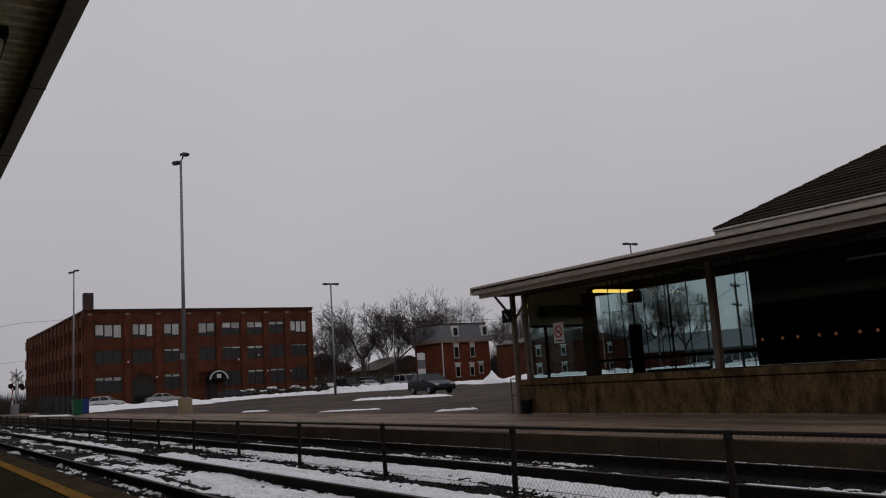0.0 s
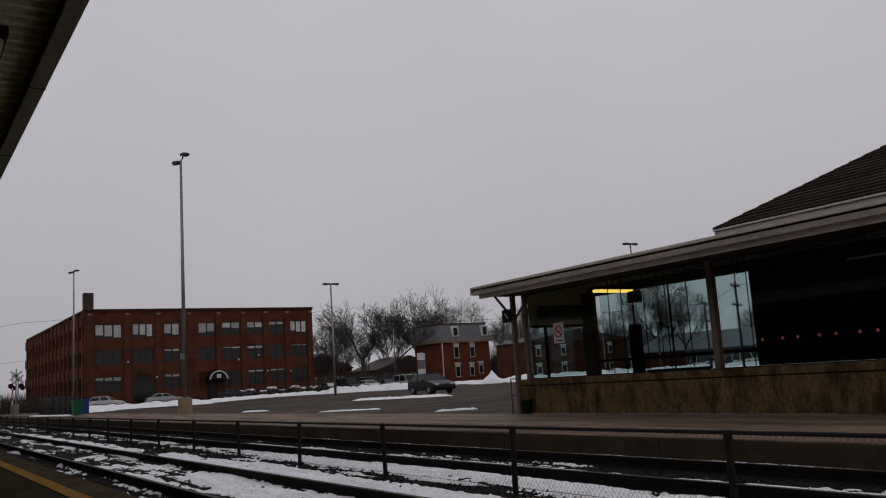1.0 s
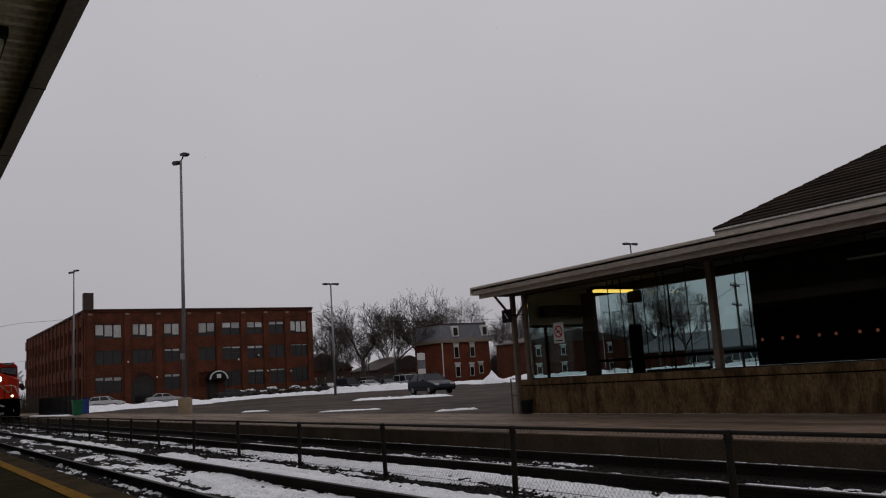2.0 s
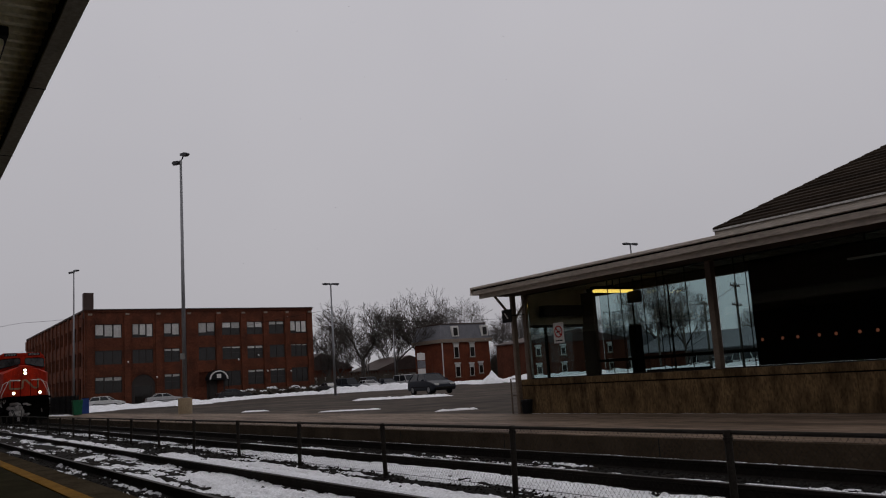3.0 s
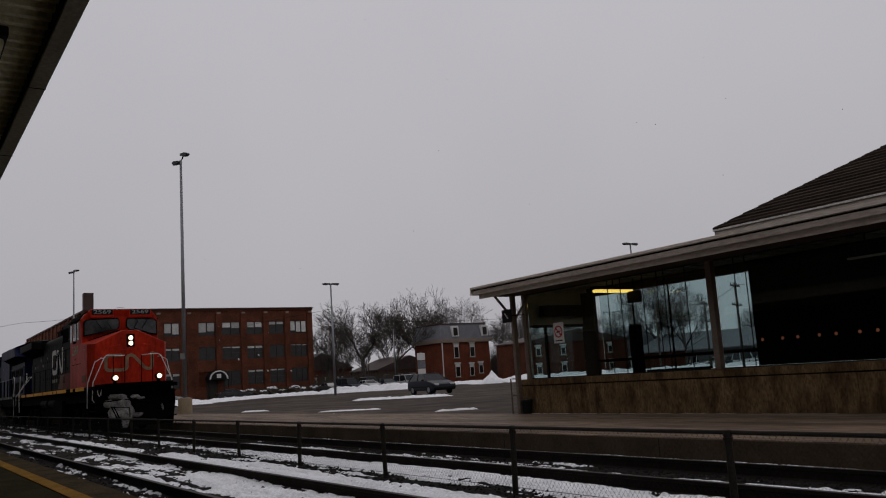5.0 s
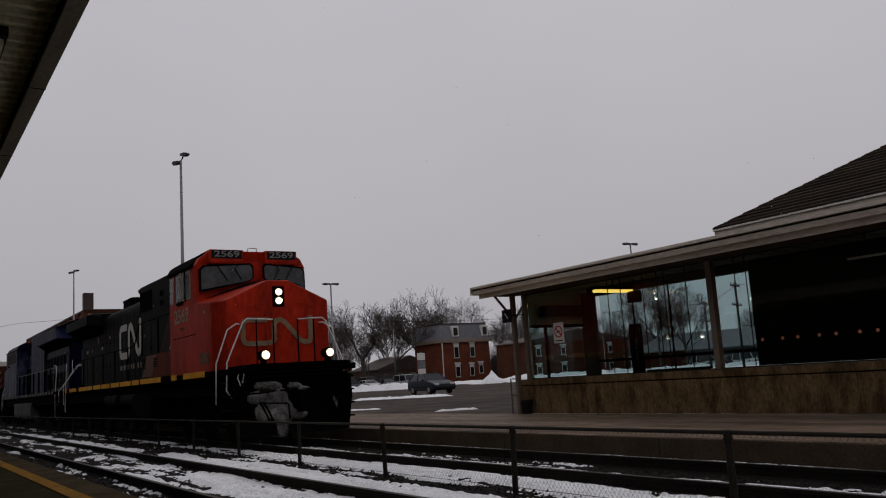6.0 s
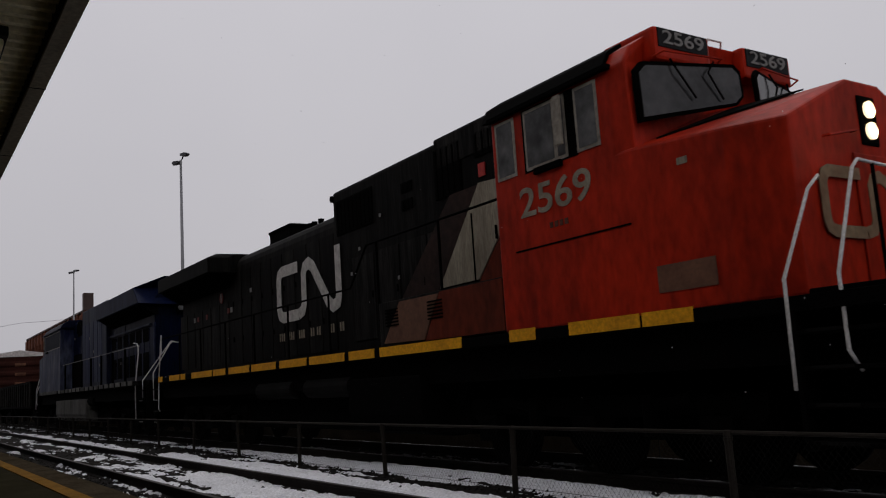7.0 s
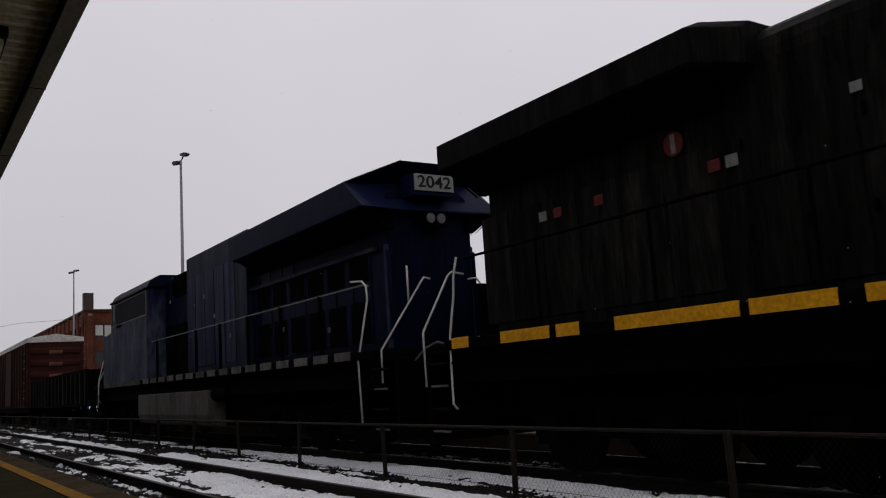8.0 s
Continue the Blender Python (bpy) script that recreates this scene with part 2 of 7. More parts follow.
DARK_PANE = paint("dark_pane", (0.006, 0.008, 0.014), (0.012, 0.014, 0.022), rough=0.6, scale=1.2, amount=0.8, fine=5, bump=0.0, gloss=0.02)
RESERVOIR = paint("reservoir_grime", (0.007, 0.0065, 0.006), (0.003, 0.0028, 0.0026), gloss=0.04, rough=0.75, scale=2, fine=12)
FADED_RED = paint("faded_red", (0.11, 0.04, 0.024), (0.05, 0.02, 0.013), rough=0.7, scale=1.5, amount=0.8, fine=20, bump=0.08)
PEACH = paint("worn_patch", (0.15, 0.07, 0.04), (0.07, 0.03, 0.018), rough=0.7, scale=2.5, amount=0.9, fine=20, bump=0.08)
SILL_YELLOW = paint("sill_yellow", (0.76, 0.36, 0.006), (0.42, 0.17, 0.005), rough=0.6, scale=1.3, amount=0.65, fine=25, bump=0.05)
HANDRAIL = paint("handrail_white", (0.62, 0.61, 0.58), (0.36, 0.33, 0.3), rough=0.5, scale=4, fine=40, bump=0.05)
LOCO_BLUE = paint("loco_blue", (0.0025, 0.005, 0.024), (0.006, 0.008, 0.018), gloss=0.03, rough=0.5, scale=0.9, amount=0.7, fine=6, bump=0.06, stretch=(2.5, 2.5, 0.4), grain=0.5, obrand=0.4)
LOCO_GREYBLUE = paint("loco_grey_blue", (0.04, 0.045, 0.068), (0.003, 0.006, 0.036), rough=0.55, scale=0.75, amount=1.0, fine=5, bump=0.06, stretch=(1.6, 1.6, 0.5), grain=0.6, obrand=0.3, gloss=0.05)
LOCO_STREAK = paint("loco_streaked_blue", (0.028, 0.034, 0.06), (0.002, 0.004, 0.026), rough=0.55, scale=1.0, amount=1.0, fine=4, bump=0.06, stretch=(3.5, 3.5, 0.3), grain=0.7, obrand=0.4, gloss=0.05)
SILL_GRIME = paint("grimy_sill", (0.12, 0.115, 0.105), (0.02, 0.019, 0.018), rough=0.8, scale=1.7, amount=1.0, fine=14, bump=0.2, obrand=0.4)
TANK_GREY = paint("tank_grey", (0.1, 0.096, 0.088), (0.045, 0.043, 0.039), rough=0.7, scale=1.2, amount=0.9, fine=12, stretch=(2, 2, 0.5), gloss=0.05)
LOCO_GREY = paint("loco_grey", (0.16, 0.155, 0.145), (0.07, 0.066, 0.062), rough=0.6, scale=1.5, amount=0.7, fine=20)
CAR_RED = paint("freight_brown", (0.036, 0.012, 0.009), (0.016, 0.008, 0.006), rough=0.8, scale=0.9, amount=0.8, fine=14, bump=0.1, stretch=(1, 1, 0.4), gloss=0.04)
ROOF_SNOW = paint("frosted_roof", (0.6, 0.57, 0.55), (0.34, 0.29, 0.27), rough=0.8, scale=1.2, amount=0.7, fine=8)
SIGN_BLACK = paint("sign_black", (0.012, 0.012, 0.013), rough=0.5, scale=2, fine=20, bump=0, gloss=0.05)
SIGN_WHITE = paint("sign_white", (0.62, 0.6, 0.58), (0.5, 0.48, 0.46), rough=0.5, scale=2, fine=20, bump=0)
SIGN_RED = paint("sign_red", (0.42, 0.03, 0.025), rough=0.5, scale=2, fine=20, bump=0)
GREEN_BIN = paint("bin_green", (0.012, 0.11, 0.05), (0.01, 0.07, 0.035), rough=0.6, scale=1, fine=10)
BLUE_BIN = paint("bin_blue", (0.02, 0.05, 0.2), rough=0.6, scale=1, fine=10)
TYRE = paint("tyre", (0.015, 0.015, 0.016), rough=0.9, scale=4, fine=40)
RIM = paint("rim", (0.28, 0.28, 0.29), rough=0.4, metal=0.6, scale=4, fine=40, bump=0)
CAR_NAVY = paint("car_navy", (0.01, 0.013, 0.021), (0.02, 0.022, 0.03), gloss=0.15, rough=0.4, scale=2, amount=0.5, fine=30, bump=0)
CAR_DARK = paint("car_dark", (0.025, 0.025, 0.028), (0.06, 0.058, 0.056), rough=0.35, scale=2, amount=0.6, fine=30, bump=0)
CAR_SILVER = paint("car_silver", (0.42, 0.42, 0.43), (0.28, 0.27, 0.26), rough=0.35, metal=0.3, scale=2, fine=30, bump=0)
CAR_WHITE = paint("car_white", (0.62, 0.62, 0.62), (0.45, 0.44, 0.43), rough=0.35, scale=2, fine=30, bump=0)
LAMP_CLEAR = paint("lamp_lens", (0.5, 0.5, 0.48), rough=0.15, scale=3, fine=20, bump=0)
LAMP_RED = paint("tail_lens", (0.06, 0.008, 0.008), rough=0.2, scale=3, fine=20, bump=0)
HEADLIGHT = glow("headlight_glow", (1.0, 0.78, 0.48), 1.5)
BULB = glow("headlight_bulb", (1.0, 0.87, 0.62), 400)
DULL_RED = paint("loco_dull_red", (0.13, 0.02, 0.008), (0.05, 0.012, 0.006), rough=0.6, scale=0.9, amount=0.85, fine=9, bump=0.06, stretch=(1.2, 1.2, 0.5), grain=0.3, gloss=0.06)
TAG_RED = paint("label_red", (0.14, 0.018, 0.015), (0.07, 0.012, 0.01), rough=0.6, scale=6, fine=20, bump=0)
DITCHLIGHT = glow("ditch_light_glow", (1.0, 0.78, 0.47), 1.6)
TUBE = glow("fluorescent_glow", (1.0, 0.62, 0.12), 1.5)
# sticker colour with a weak glow added so it shows on dark glass
DOT = paint("glowing_orange_dot", (0.55, 0.2, 0.1), rough=0.6, scale=3, fine=20, bump=0, emit=0.03)


# ---- mesh helpers ----
def box(bm, x0, x1, y0, y1, z0, z1):
    vs = [bm.verts.new(p) for p in ((x0, y0, z0), (x1, y0, z0), (x1, y1, z0), (x0, y1, z0),
                                    (x0, y0, z1), (x1, y0, z1), (x1, y1, z1), (x0, y1, z1))]
    for q in ((0, 3, 2, 1), (4, 5, 6, 7), (0, 1, 5, 4), (1, 2, 6, 5), (2, 3, 7, 6), (3, 0, 4, 7)):
        bm.faces.new([vs[i] for i in q])
    return bm


def tube(bm, p0, p1, r0, r1=None, n=8, caps=True):
    """A round bar from p0 to p1."""
    p0, p1, r1 = Vector(p0), Vector(p1), r0 if r1 is None else r1
    d = (p1 - p0).normalized()
    u = d.orthogonal().normalized()
    v = d.cross(u)
    rings = []
    for p, r in ((p0, r0), (p1, r1)):
        rings.append([bm.verts.new(p + r * (math.cos(a) * u + math.sin(a) * v)) for a in (2 * math.pi * i / n for i in range(n))])
    for i in range(n):
        bm.faces.new((rings[0][i], rings[0][(i + 1) % n], rings[1][(i + 1) % n], rings[1][i]))
    if caps:
        bm.faces.new(rings[0][::-1])
        bm.faces.new(rings[1])
    return bm


def path_tube(bm, pts, r, n=6):
    """One round bar bent along the points."""
    pts, rings = [Vector(p) for p in pts], []
    u = (pts[1] - pts[0]).orthogonal().normalized()
    for k, p in enumerate(pts):
        d = (pts[min(k + 1, len(pts) - 1)] - pts[max(k - 1, 0)]).normalized()
        u = (u - d * u.dot(d)).normalized()
        v = d.cross(u)
        rings.append([bm.verts.new(p + r * (math.cos(2 * math.pi * i / n) * u + math.sin(2 * math.pi * i / n) * v)) for i in range(n)])
    for a, b in zip(rings, rings[1:]):
        for i in range(n):
            bm.faces.new((a[i], a[(i + 1) % n], b[(i + 1) % n], b[i]))
    bm.faces.new(rings[0][::-1])
    bm.faces.new(rings[-1])
    return bm


def prism(bm, poly, axis, a0, a1):
    """A polygon in the two other axes, in order, carried along axis from a0 to a1."""
    def at(p, a):
        return {"x": (a, p[0], p[1]), "y": (p[0], a, p[1]), "z": (p[0], p[1], a)}[axis]
    lo, hi = [bm.verts.new(at(p, a0)) for p in poly], [bm.verts.new(at(p, a1)) for p in poly]
    k = len(poly)
    for i in range(k):
        bm.faces.new((lo[i], lo[(i + 1) % k], hi[(i + 1) % k], hi[i]))
    bm.faces.new(lo[::-1])
    bm.faces.new(hi)
    return bm


def loft(bm, rings, close=True):
    """Rings of equally many points, joined one to the next, with both ends closed."""
    rows = [[bm.verts.new(p) for p in r] for r in rings]
    k = len(rows[0])
    for a, b in zip(rows, rows[1:]):
        for i in range(k):
            bm.faces.new((a[i], a[(i + 1) % k], b[(i + 1) % k], b[i]))
    if close:
        bm.faces.new(rows[0][::-1])
        bm.faces.new(rows[-1])
    return bm


def mesh_of(name, bm, material, bevel=0.0, smooth=False):
    bmesh.ops.recalc_face_normals(bm, faces=bm.faces)
    if bevel:
        es = [e for e in bm.edges if len(e.link_faces) == 2 and e.calc_face_angle(0) > 0.5]
        bmesh.ops.bevel(bm, geom=es, offset=bevel, segments=2, affect="EDGES", profile=0.6, clamp_overlap=True)
    me = bpy.data.meshes.new(name)
    bm.to_mesh(me)
    bm.free()
    me.materials.append(material)
    if smooth:
        for p in me.polygons:
            p.use_smooth = True
    return me


def part(name, bm, material, parent=None, label="", bevel=0.0, smooth=False):
    """Links a bmesh as one mesh object under a thing or part."""
    ob = new(name, mesh_of(name, bm, material, bevel, smooth))
    if parent is not None:
        ob.parent = parent
    return tagged(ob, label)


def thing(name, label, category, m=None, group="", kind=""):
    ob = new(name)
    ob.empty_display_size = 0.2
    if m is not None:
        ob.matrix_basis = m
    return tagged(ob, label, category, group, kind)


def shared(name, me, parent, m):
    """One more piece on a mesh that alike pieces share."""
    ob = new(name, me)
    ob.parent = parent
    ob.matrix_basis = m
    return ob


def lettering(name, text, size, material, parent, m, width=None):
    """Writing in the built-in font, as a thin raised mesh, centred on m."""
    cu = bpy.data.curves.new(name, "FONT")
    cu.body, cu.size, cu.extrude, cu.align_x, cu.align_y = text, size, 0.004, "CENTER", "CENTER"
    cu.offset = 0.012 * size
    tmp = bpy.data.objects.new("tmp", cu)
    scene.collection.objects.link(tmp)
    dg = bpy.context.evaluated_depsgraph_get()
    me = bpy.data.meshes.new_from_object(tmp.evaluated_get(dg))
    bpy.data.objects.remove(tmp)
    me.materials.clear()
    me.materials.append(material)
    if width:
        xs = [v.co.x for v in me.vertices]
        me.transform(Matrix.Diagonal((width / (max(xs) - min(xs)), 1, 1, 1)))
    ob = new(name, me)
    ob.parent = parent
    ob.matrix_basis = m
    return ob


def lattice_noise(x, y, seed):
    """Smooth value noise on numpy arrays."""
    xi, yi = np.floor(x).astype(np.int64), np.floor(y).astype(np.int64)
    fx, fy = x - xi, y - yi
    fx, fy = fx * fx * (3 - 2 * fx), fy * fy * (3 - 2 * fy)

    def h(a, b):
        k = (a * 374761393 + b * 668265263 + seed * 974711) & 0x7FFFFFFF
        k = ((k ^ (k >> 13)) * 1274126177) & 0x7FFFFFFF
        return ((k ^ (k >> 16)) & 0xFFFF) / 65535.0
    return (h(xi, yi) * (1 - fx) + h(xi + 1, yi) * fx) * (1 - fy) + (h(xi, yi + 1) * (1 - fx) + h(xi + 1, yi + 1) * fx) * fy


def rough_noise(x, y, seed, octaves=3):
    return sum(lattice_noise(x * 2 ** k, y * 2 ** k, seed + k) * 0.5 ** k for k in range(octaves)) / sum(0.5 ** k for k in range(octaves))


def sheet(name, xs, ys, z, material, keep=None, smooth=True):
    """A height sheet over the grid xs by ys; keep: which cells stay."""
    nx, ny = len(xs), len(ys)
    gx, gy = np.meshgrid(xs, ys, indexing="ij")
    co = np.stack([gx, gy, z], -1).reshape(-1, 3)
    i = np.arange(nx * ny).reshape(nx, ny)
    quads = np.stack([i[:-1, :-1], i[1:, :-1], i[1:, 1:], i[:-1, 1:]], -1)
    quads = quads[keep] if keep is not None else quads.reshape(-1, 4)
    used, inv = np.unique(quads, return_inverse=True)
    me = bpy.data.meshes.new(name)
    me.from_pydata(co[used].tolist(), [], inv.reshape(-1, 4).tolist())
    me.materials.append(material)
    me.shade_smooth() if smooth else None
    return new(name, me)


# ---- ground, tracks, platforms ----
bm = bmesh.new()
prof = [(-900, 0.1), (-8, 0.1), (-7.9, -0.4), (10.2, -0.4), (10.3, 0.12), (1600, 0.12)]
a = [bm.verts.new((-2200, y, z)) for y, z in prof]
b = [bm.verts.new((500, y, z)) for y, z in prof]
for i in range(len(prof) - 1):
    bm.faces.new((a[i], b[i], b[i + 1], a[i + 1]))
tagged(part("ground", bm, GROUND), "winter ground with old snow and bare soil", "ground", kind="structure")

bm = box(bmesh.new(), -150, 60, 14.0, 150, 0.0, 0.165)
tagged(part("parking_lot", bm, ASPHALT), "wet grey asphalt of the station parking lot", "parking lot", kind="structure")
far_platform = thing("pavement_far_platform", "brown-stained concrete far station platform", "platform", kind="structure")
part("platform_slab", box(bmesh.new(), -140, 40, 9.95, 14.6, -0.3, PLAT), PLATFORM, far_platform)
part("platform_edge", box(bmesh.new(), -140, 40, 9.86, 9.95, -0.4, PLAT - 0.01), EDGE, far_platform, "weathered concrete edge face")
for k in range(46):
    part("edge_joint", box(bmesh.new(), -138 + 3.9 * k, -137.985 + 3.9 * k, 9.852, 9.865, -0.4, PLAT - 0.02), DARK_METAL, far_platform)
near_platform = thing("pavement_near_platform", "dark asphalt near platform with a yellow safety line", "platform", kind="structure")
part("platform_slab", box(bmesh.new(), -140, 40, -6.0, 1.835, -0.4, PLAT), PLATFORM_NEAR, near_platform)
part("platform_edge", box(bmesh.new(), -140, 40, 2.035, 2.42, -0.4, PLAT + 0.004), EDGE_NEAR, near_platform, "worn concrete platform edge")
part("safety_line", box(bmesh.new(), -140, 40, 1.84, 2.03, PLAT - 0.3, PLAT + 0.012), YELLOW_LINE, near_platform, "yellow painted safety line")

RAIL_PROFILE = [(-0.07, -0.172), (0.07, -0.172), (0.07, -0.16), (0.012, -0.14), (0.012, -0.045), (0.036, -0.035),
                (0.036, -0.004), (-0.036, -0.004), (-0.036, -0.035), (-0.012, -0.045), (-0.012, -0.14), (-0.07, -0.16)]
tie_me = mesh_of("tie", box(bmesh.new(), -0.11, 0.11, -1.25, 1.25, -0.2, 0.0), TIE, 0.012)
for name, yc, lab in (("track_near", RAIL_1, "near railway track half buried in snow"), ("track_far", RAIL_2, "far railway track on dark ballast")):
    tr = thing(name, lab, "railway track", kind="structure")
    for s in (-0.753, 0.753):
        bm = prism(bmesh.new(), [(yc + s + y, z) for y, z in RAIL_PROFILE], "x", -420, 60)
        rail = part("rail", bm, RAIL_STEEL, tr)
        part("rail_head", box(bmesh.new(), -420, 60, yc + s - 0.033, yc + s + 0.033, -0.006, 0.0), RAIL_TOP, rail, "worn steel rail head")
    for k in range(150):
        shared("tie", tie_me, tr, pose(2 - 0.53 * k, yc + 0.03 * math.sin(k * 7.1), -0.165, 0, 0, 0.6 * math.sin(k * 3.3)))


def bed_height(x, y):
    """The ballast's surface: low between the rails, higher between the tracks."""
    z = np.interp(y, [2.3, 3.2, 3.45, 5.0, 5.3, 6.0, 6.9, 7.35, 9.0, 9.3, 9.9],
                  [-0.2, -0.16, -0.165, -0.165, -0.09, -0.065, -0.09, -0.165, -0.165, -0.17, -0.2])
    return z + 0.035 * (rough_noise(x * 5, y * 5, 3) - 0.5) + 0.03 * (rough_noise(x * 0.5, y * 1.3, 8) - 0.5)


xs = np.concatenate([np.arange(-420, -60, 4.0), np.arange(-60, -26, 0.4), np.arange(-26, 4, 0.07), np.arange(4, 61, 0.6)])
ys = np.arange(2.3, 9.95, 0.07)
gx, gy = np.meshgrid(xs, ys, indexing="ij")
tagged(sheet("ballast_bed", xs, ys, bed_height(gx, gy), BALLAST), "black crushed-stone ballast under the tracks", "ballast", kind="stuff")

# snow lies where it is thick enough to cover the stones
xs = np.concatenate([np.arange(-300, -90, 1.5), np.arange(-90, -40, 0.35), np.arange(-40, -20, 0.1), np.arange(-20, 0, 0.045), np.arange(0, 40, 0.25)])
ys = np.arange(2.4, 9.85, 0.036)
gx, gy = np.meshgrid(xs, ys, indexing="ij")
cover = np.interp(gy, [2.4, 2.7, 3.3, 3.42, 3.62, 4.2, 4.85, 5.05, 5.2, 5.5, 5.72, 5.92, 6.15, 6.35, 6.6, 7.05, 7.22, 7.36, 7.5, 8.2, 8.7, 8.82, 8.93, 9.2, 9.5, 9.8],
                  [-0.06, -0.045, -0.03, -0.004, 0.012, 0.0, 0.012, 0.02, 0.035, 0.03, 0.0, -0.03, -0.03, -0.006, 0.022, 0.02, 0.004, -0.02, -0.04, -0.022, -0.04, -0.04, -0.04, -0.03, -0.02, 0.004])
drift_bank = sum(np.interp(gy, [y - 0.02, y + 0.02, y + 0.22, y + 0.36], [0, 1, 0.8, 0]) for y in (RAIL_2 - 0.7, RAIL_2 + 0.8))
lumps = rough_noise(gx * 0.55, gy * 1.6, 21, 4) - 0.5
streak = rough_noise(gx * 0.6, gy * 6.0, 31, 4) - 0.5
fine = rough_noise(gx * 8, gy * 15, 41, 4) - 0.5
depth = cover + 0.1 * drift_bank - 0.03 * np.clip((-gx - 14) / 10, 0, 1) - 0.02 * np.clip((-gx - 26) / 20, 0, 1) + 0.08 * lumps + 0.14 * streak + 0.10 * fine
smooth_bed = np.interp(gy, [2.3, 3.2, 3.45, 5.0, 5.3, 6.0, 6.9, 7.35, 9.0, 9.3, 9.9],
                       [-0.2, -0.16, -0.165, -0.165, -0.09, -0.065, -0.09, -0.165, -0.165, -0.17, -0.2])
bank = drift_bank * (0.115 + 0.05 * streak)
z = np.minimum(smooth_bed + bank + 0.01 + np.minimum(depth, 0.045 + 0.2 * np.maximum(depth - 0.045, 0)), -0.03)
thick = z - (smooth_bed - 0.012)
keep = (thick[:-1, :-1] > 0) | (thick[1:, 1:] > 0)
tagged(sheet("snow_on_tracks", xs, ys, z, SNOW, keep), "thin patchy snow lying along the tracks", "snow", kind="stuff")

# loose stones that stand out of the snow
rng = np.random.default_rng(5)
ball = [(1, 0, 0), (-1, 0, 0), (0, 1, 0), (0, -1, 0), (0, 0, 1), (0, 0, -1)]
faces8 = [(0, 2, 4), (2, 1, 4), (1, 3, 4), (3, 0, 4), (2, 0, 5), (1, 2, 5), (3, 1, 5), (0, 3, 5)]
count = 16000
px = -2.5 - 27 * rng.random(count) ** 1.2
py = 2.45 + 7.4 * rng.random(count)
cov = np.interp(py, [2.4, 3.4, 3.6, 5.0, 5.4, 5.75, 6.3, 6.6, 7.1, 7.4, 9.85], [0.9, 0.6, 0.14, 0.14, 0.03, 0.9, 0.9, 0.05, 0.2, 1.0, 1.0])
ok = (rng.random(count) < cov) & (np.abs(np.abs(py - RAIL_1) - 0.753) > 0.09) & (np.abs(np.abs(py - RAIL_2) - 0.753) > 0.09)
px, py = px[ok], py[ok]
pz = bed_height(px, py)
verts, faces = [], []
for x, y, zz in zip(px, py, pz):
    s, o = rng.uniform(0.016, 0.036), len(verts)
    for v in ball:
        j = rng.uniform(0.6, 1.25, 3) * s
        verts.append((x + v[0] * j[0], y + v[1] * j[1] + 0.3 * s * v[2], zz + 0.006 + 0.8 * v[2] * j[2]))
    faces += [tuple(o + i for i in f) for f in faces8]
me = bpy.data.meshes.new("ballast_stones")
me.from_pydata(verts, [], faces)
me.materials.append(STONE)
tagged(new("ballast_stones", me), "loose dark ballast stones poking through snow", "ballast", kind="stuff")

# ---- chain-link fence between the tracks ----
FENCE_Y = 6.05
fence = thing("chain_link_fence", "low rusty chain-link fence with a pipe top rail between the tracks", "fence", pose(0, FENCE_Y, 0), kind="structure")
POST_X = [-4.91 - 3.04 * k for k in range(-3, 40)]
bm = bmesh.new()
tube(bm, (0, 0, -0.2), (0, 0, 0.655), 0.034, n=10)
tube(bm, (0, 0, 0.64), (0, 0, 0.69), 0.04, 0.03, 10)
tube(bm, (0, 0, 0.6), (0, 0, 0.63), 0.042, n=10)
post_me = mesh_of("post", bm, FENCE_METAL)
for x in POST_X:
    shared("post", post_me, fence, pose(x, 0, 0, 1.2 * math.sin(x), 0.8 * math.sin(2.3 * x)))
for x0, x1 in zip(POST_X[1:], POST_X):
    part("top_rail", tube(bmesh.new(), (x0, 0, 0.668), (x1, 0, 0.668), 0.019, n=8), FENCE_METAL, fence)
verts, faces = [], []


def strand(p, q, r):
    o = len(verts)
    for e in (p, q):
        verts.extend([(e[0] - r, e[1], e[2]), (e[0] + r, e[1] - r, e[2]), (e[0] + r, e[1] + r, e[2])])
    faces.extend([(o, o + 1, o + 4, o + 3), (o + 1, o + 2, o + 5, o + 4), (o + 2, o, o + 3, o + 5)])


z0, z1 = -0.04, 0.655
k = -122.0
while k < 4.2:
    strand((k, -0.003, z0), (k + (z1 - z0) * 0.85, -0.003, z1), 0.0012)
    strand((k, 0.003, z1), (k + (z1 - z0) * 0.85, 0.003, z0), 0.0012)
    k += 0.062 if k > -45 else 0.124
me = bpy.data.meshes.new("wire_mesh")
me.from_pydata(verts, [], faces)
me.materials.append(WIRE)
wire = new("wire_mesh", me)
wire.parent = fence
tagged(wire, "woven wire diamonds", kind="stuff")
part("bottom_wire", tube(bmesh.new(), (-122, 0, 0.0), (4.2, 0, 0.0), 0.003, n=4), WIRE, fence)

# ---- canopy over the near platform ----
canopy = thing("ceiling_canopy", "dark metal platform canopy with ribbed soffit", "canopy", kind="structure")
bm = bmesh.new()
x = -62.0
while x < 8:
    prism(bm, [(x, 3.535), (x + 0.045, 3.535), (x + 0.06, 3.49), (x + 0.105, 3.49), (x + 0.12, 3.535), (x + 0.13, 3.535), (x + 0.13, 3.58), (x, 3.58)], "y", -5.8, 0.752)
    x += 0.13
part("soffit", bm, SOFFIT, canopy, "ribbed brown soffit panels")
part("fascia", box(bmesh.new(), -62, 8, 0.78, 0.855, 3.42, 3.8), FASCIA, canopy, "folded metal edge")
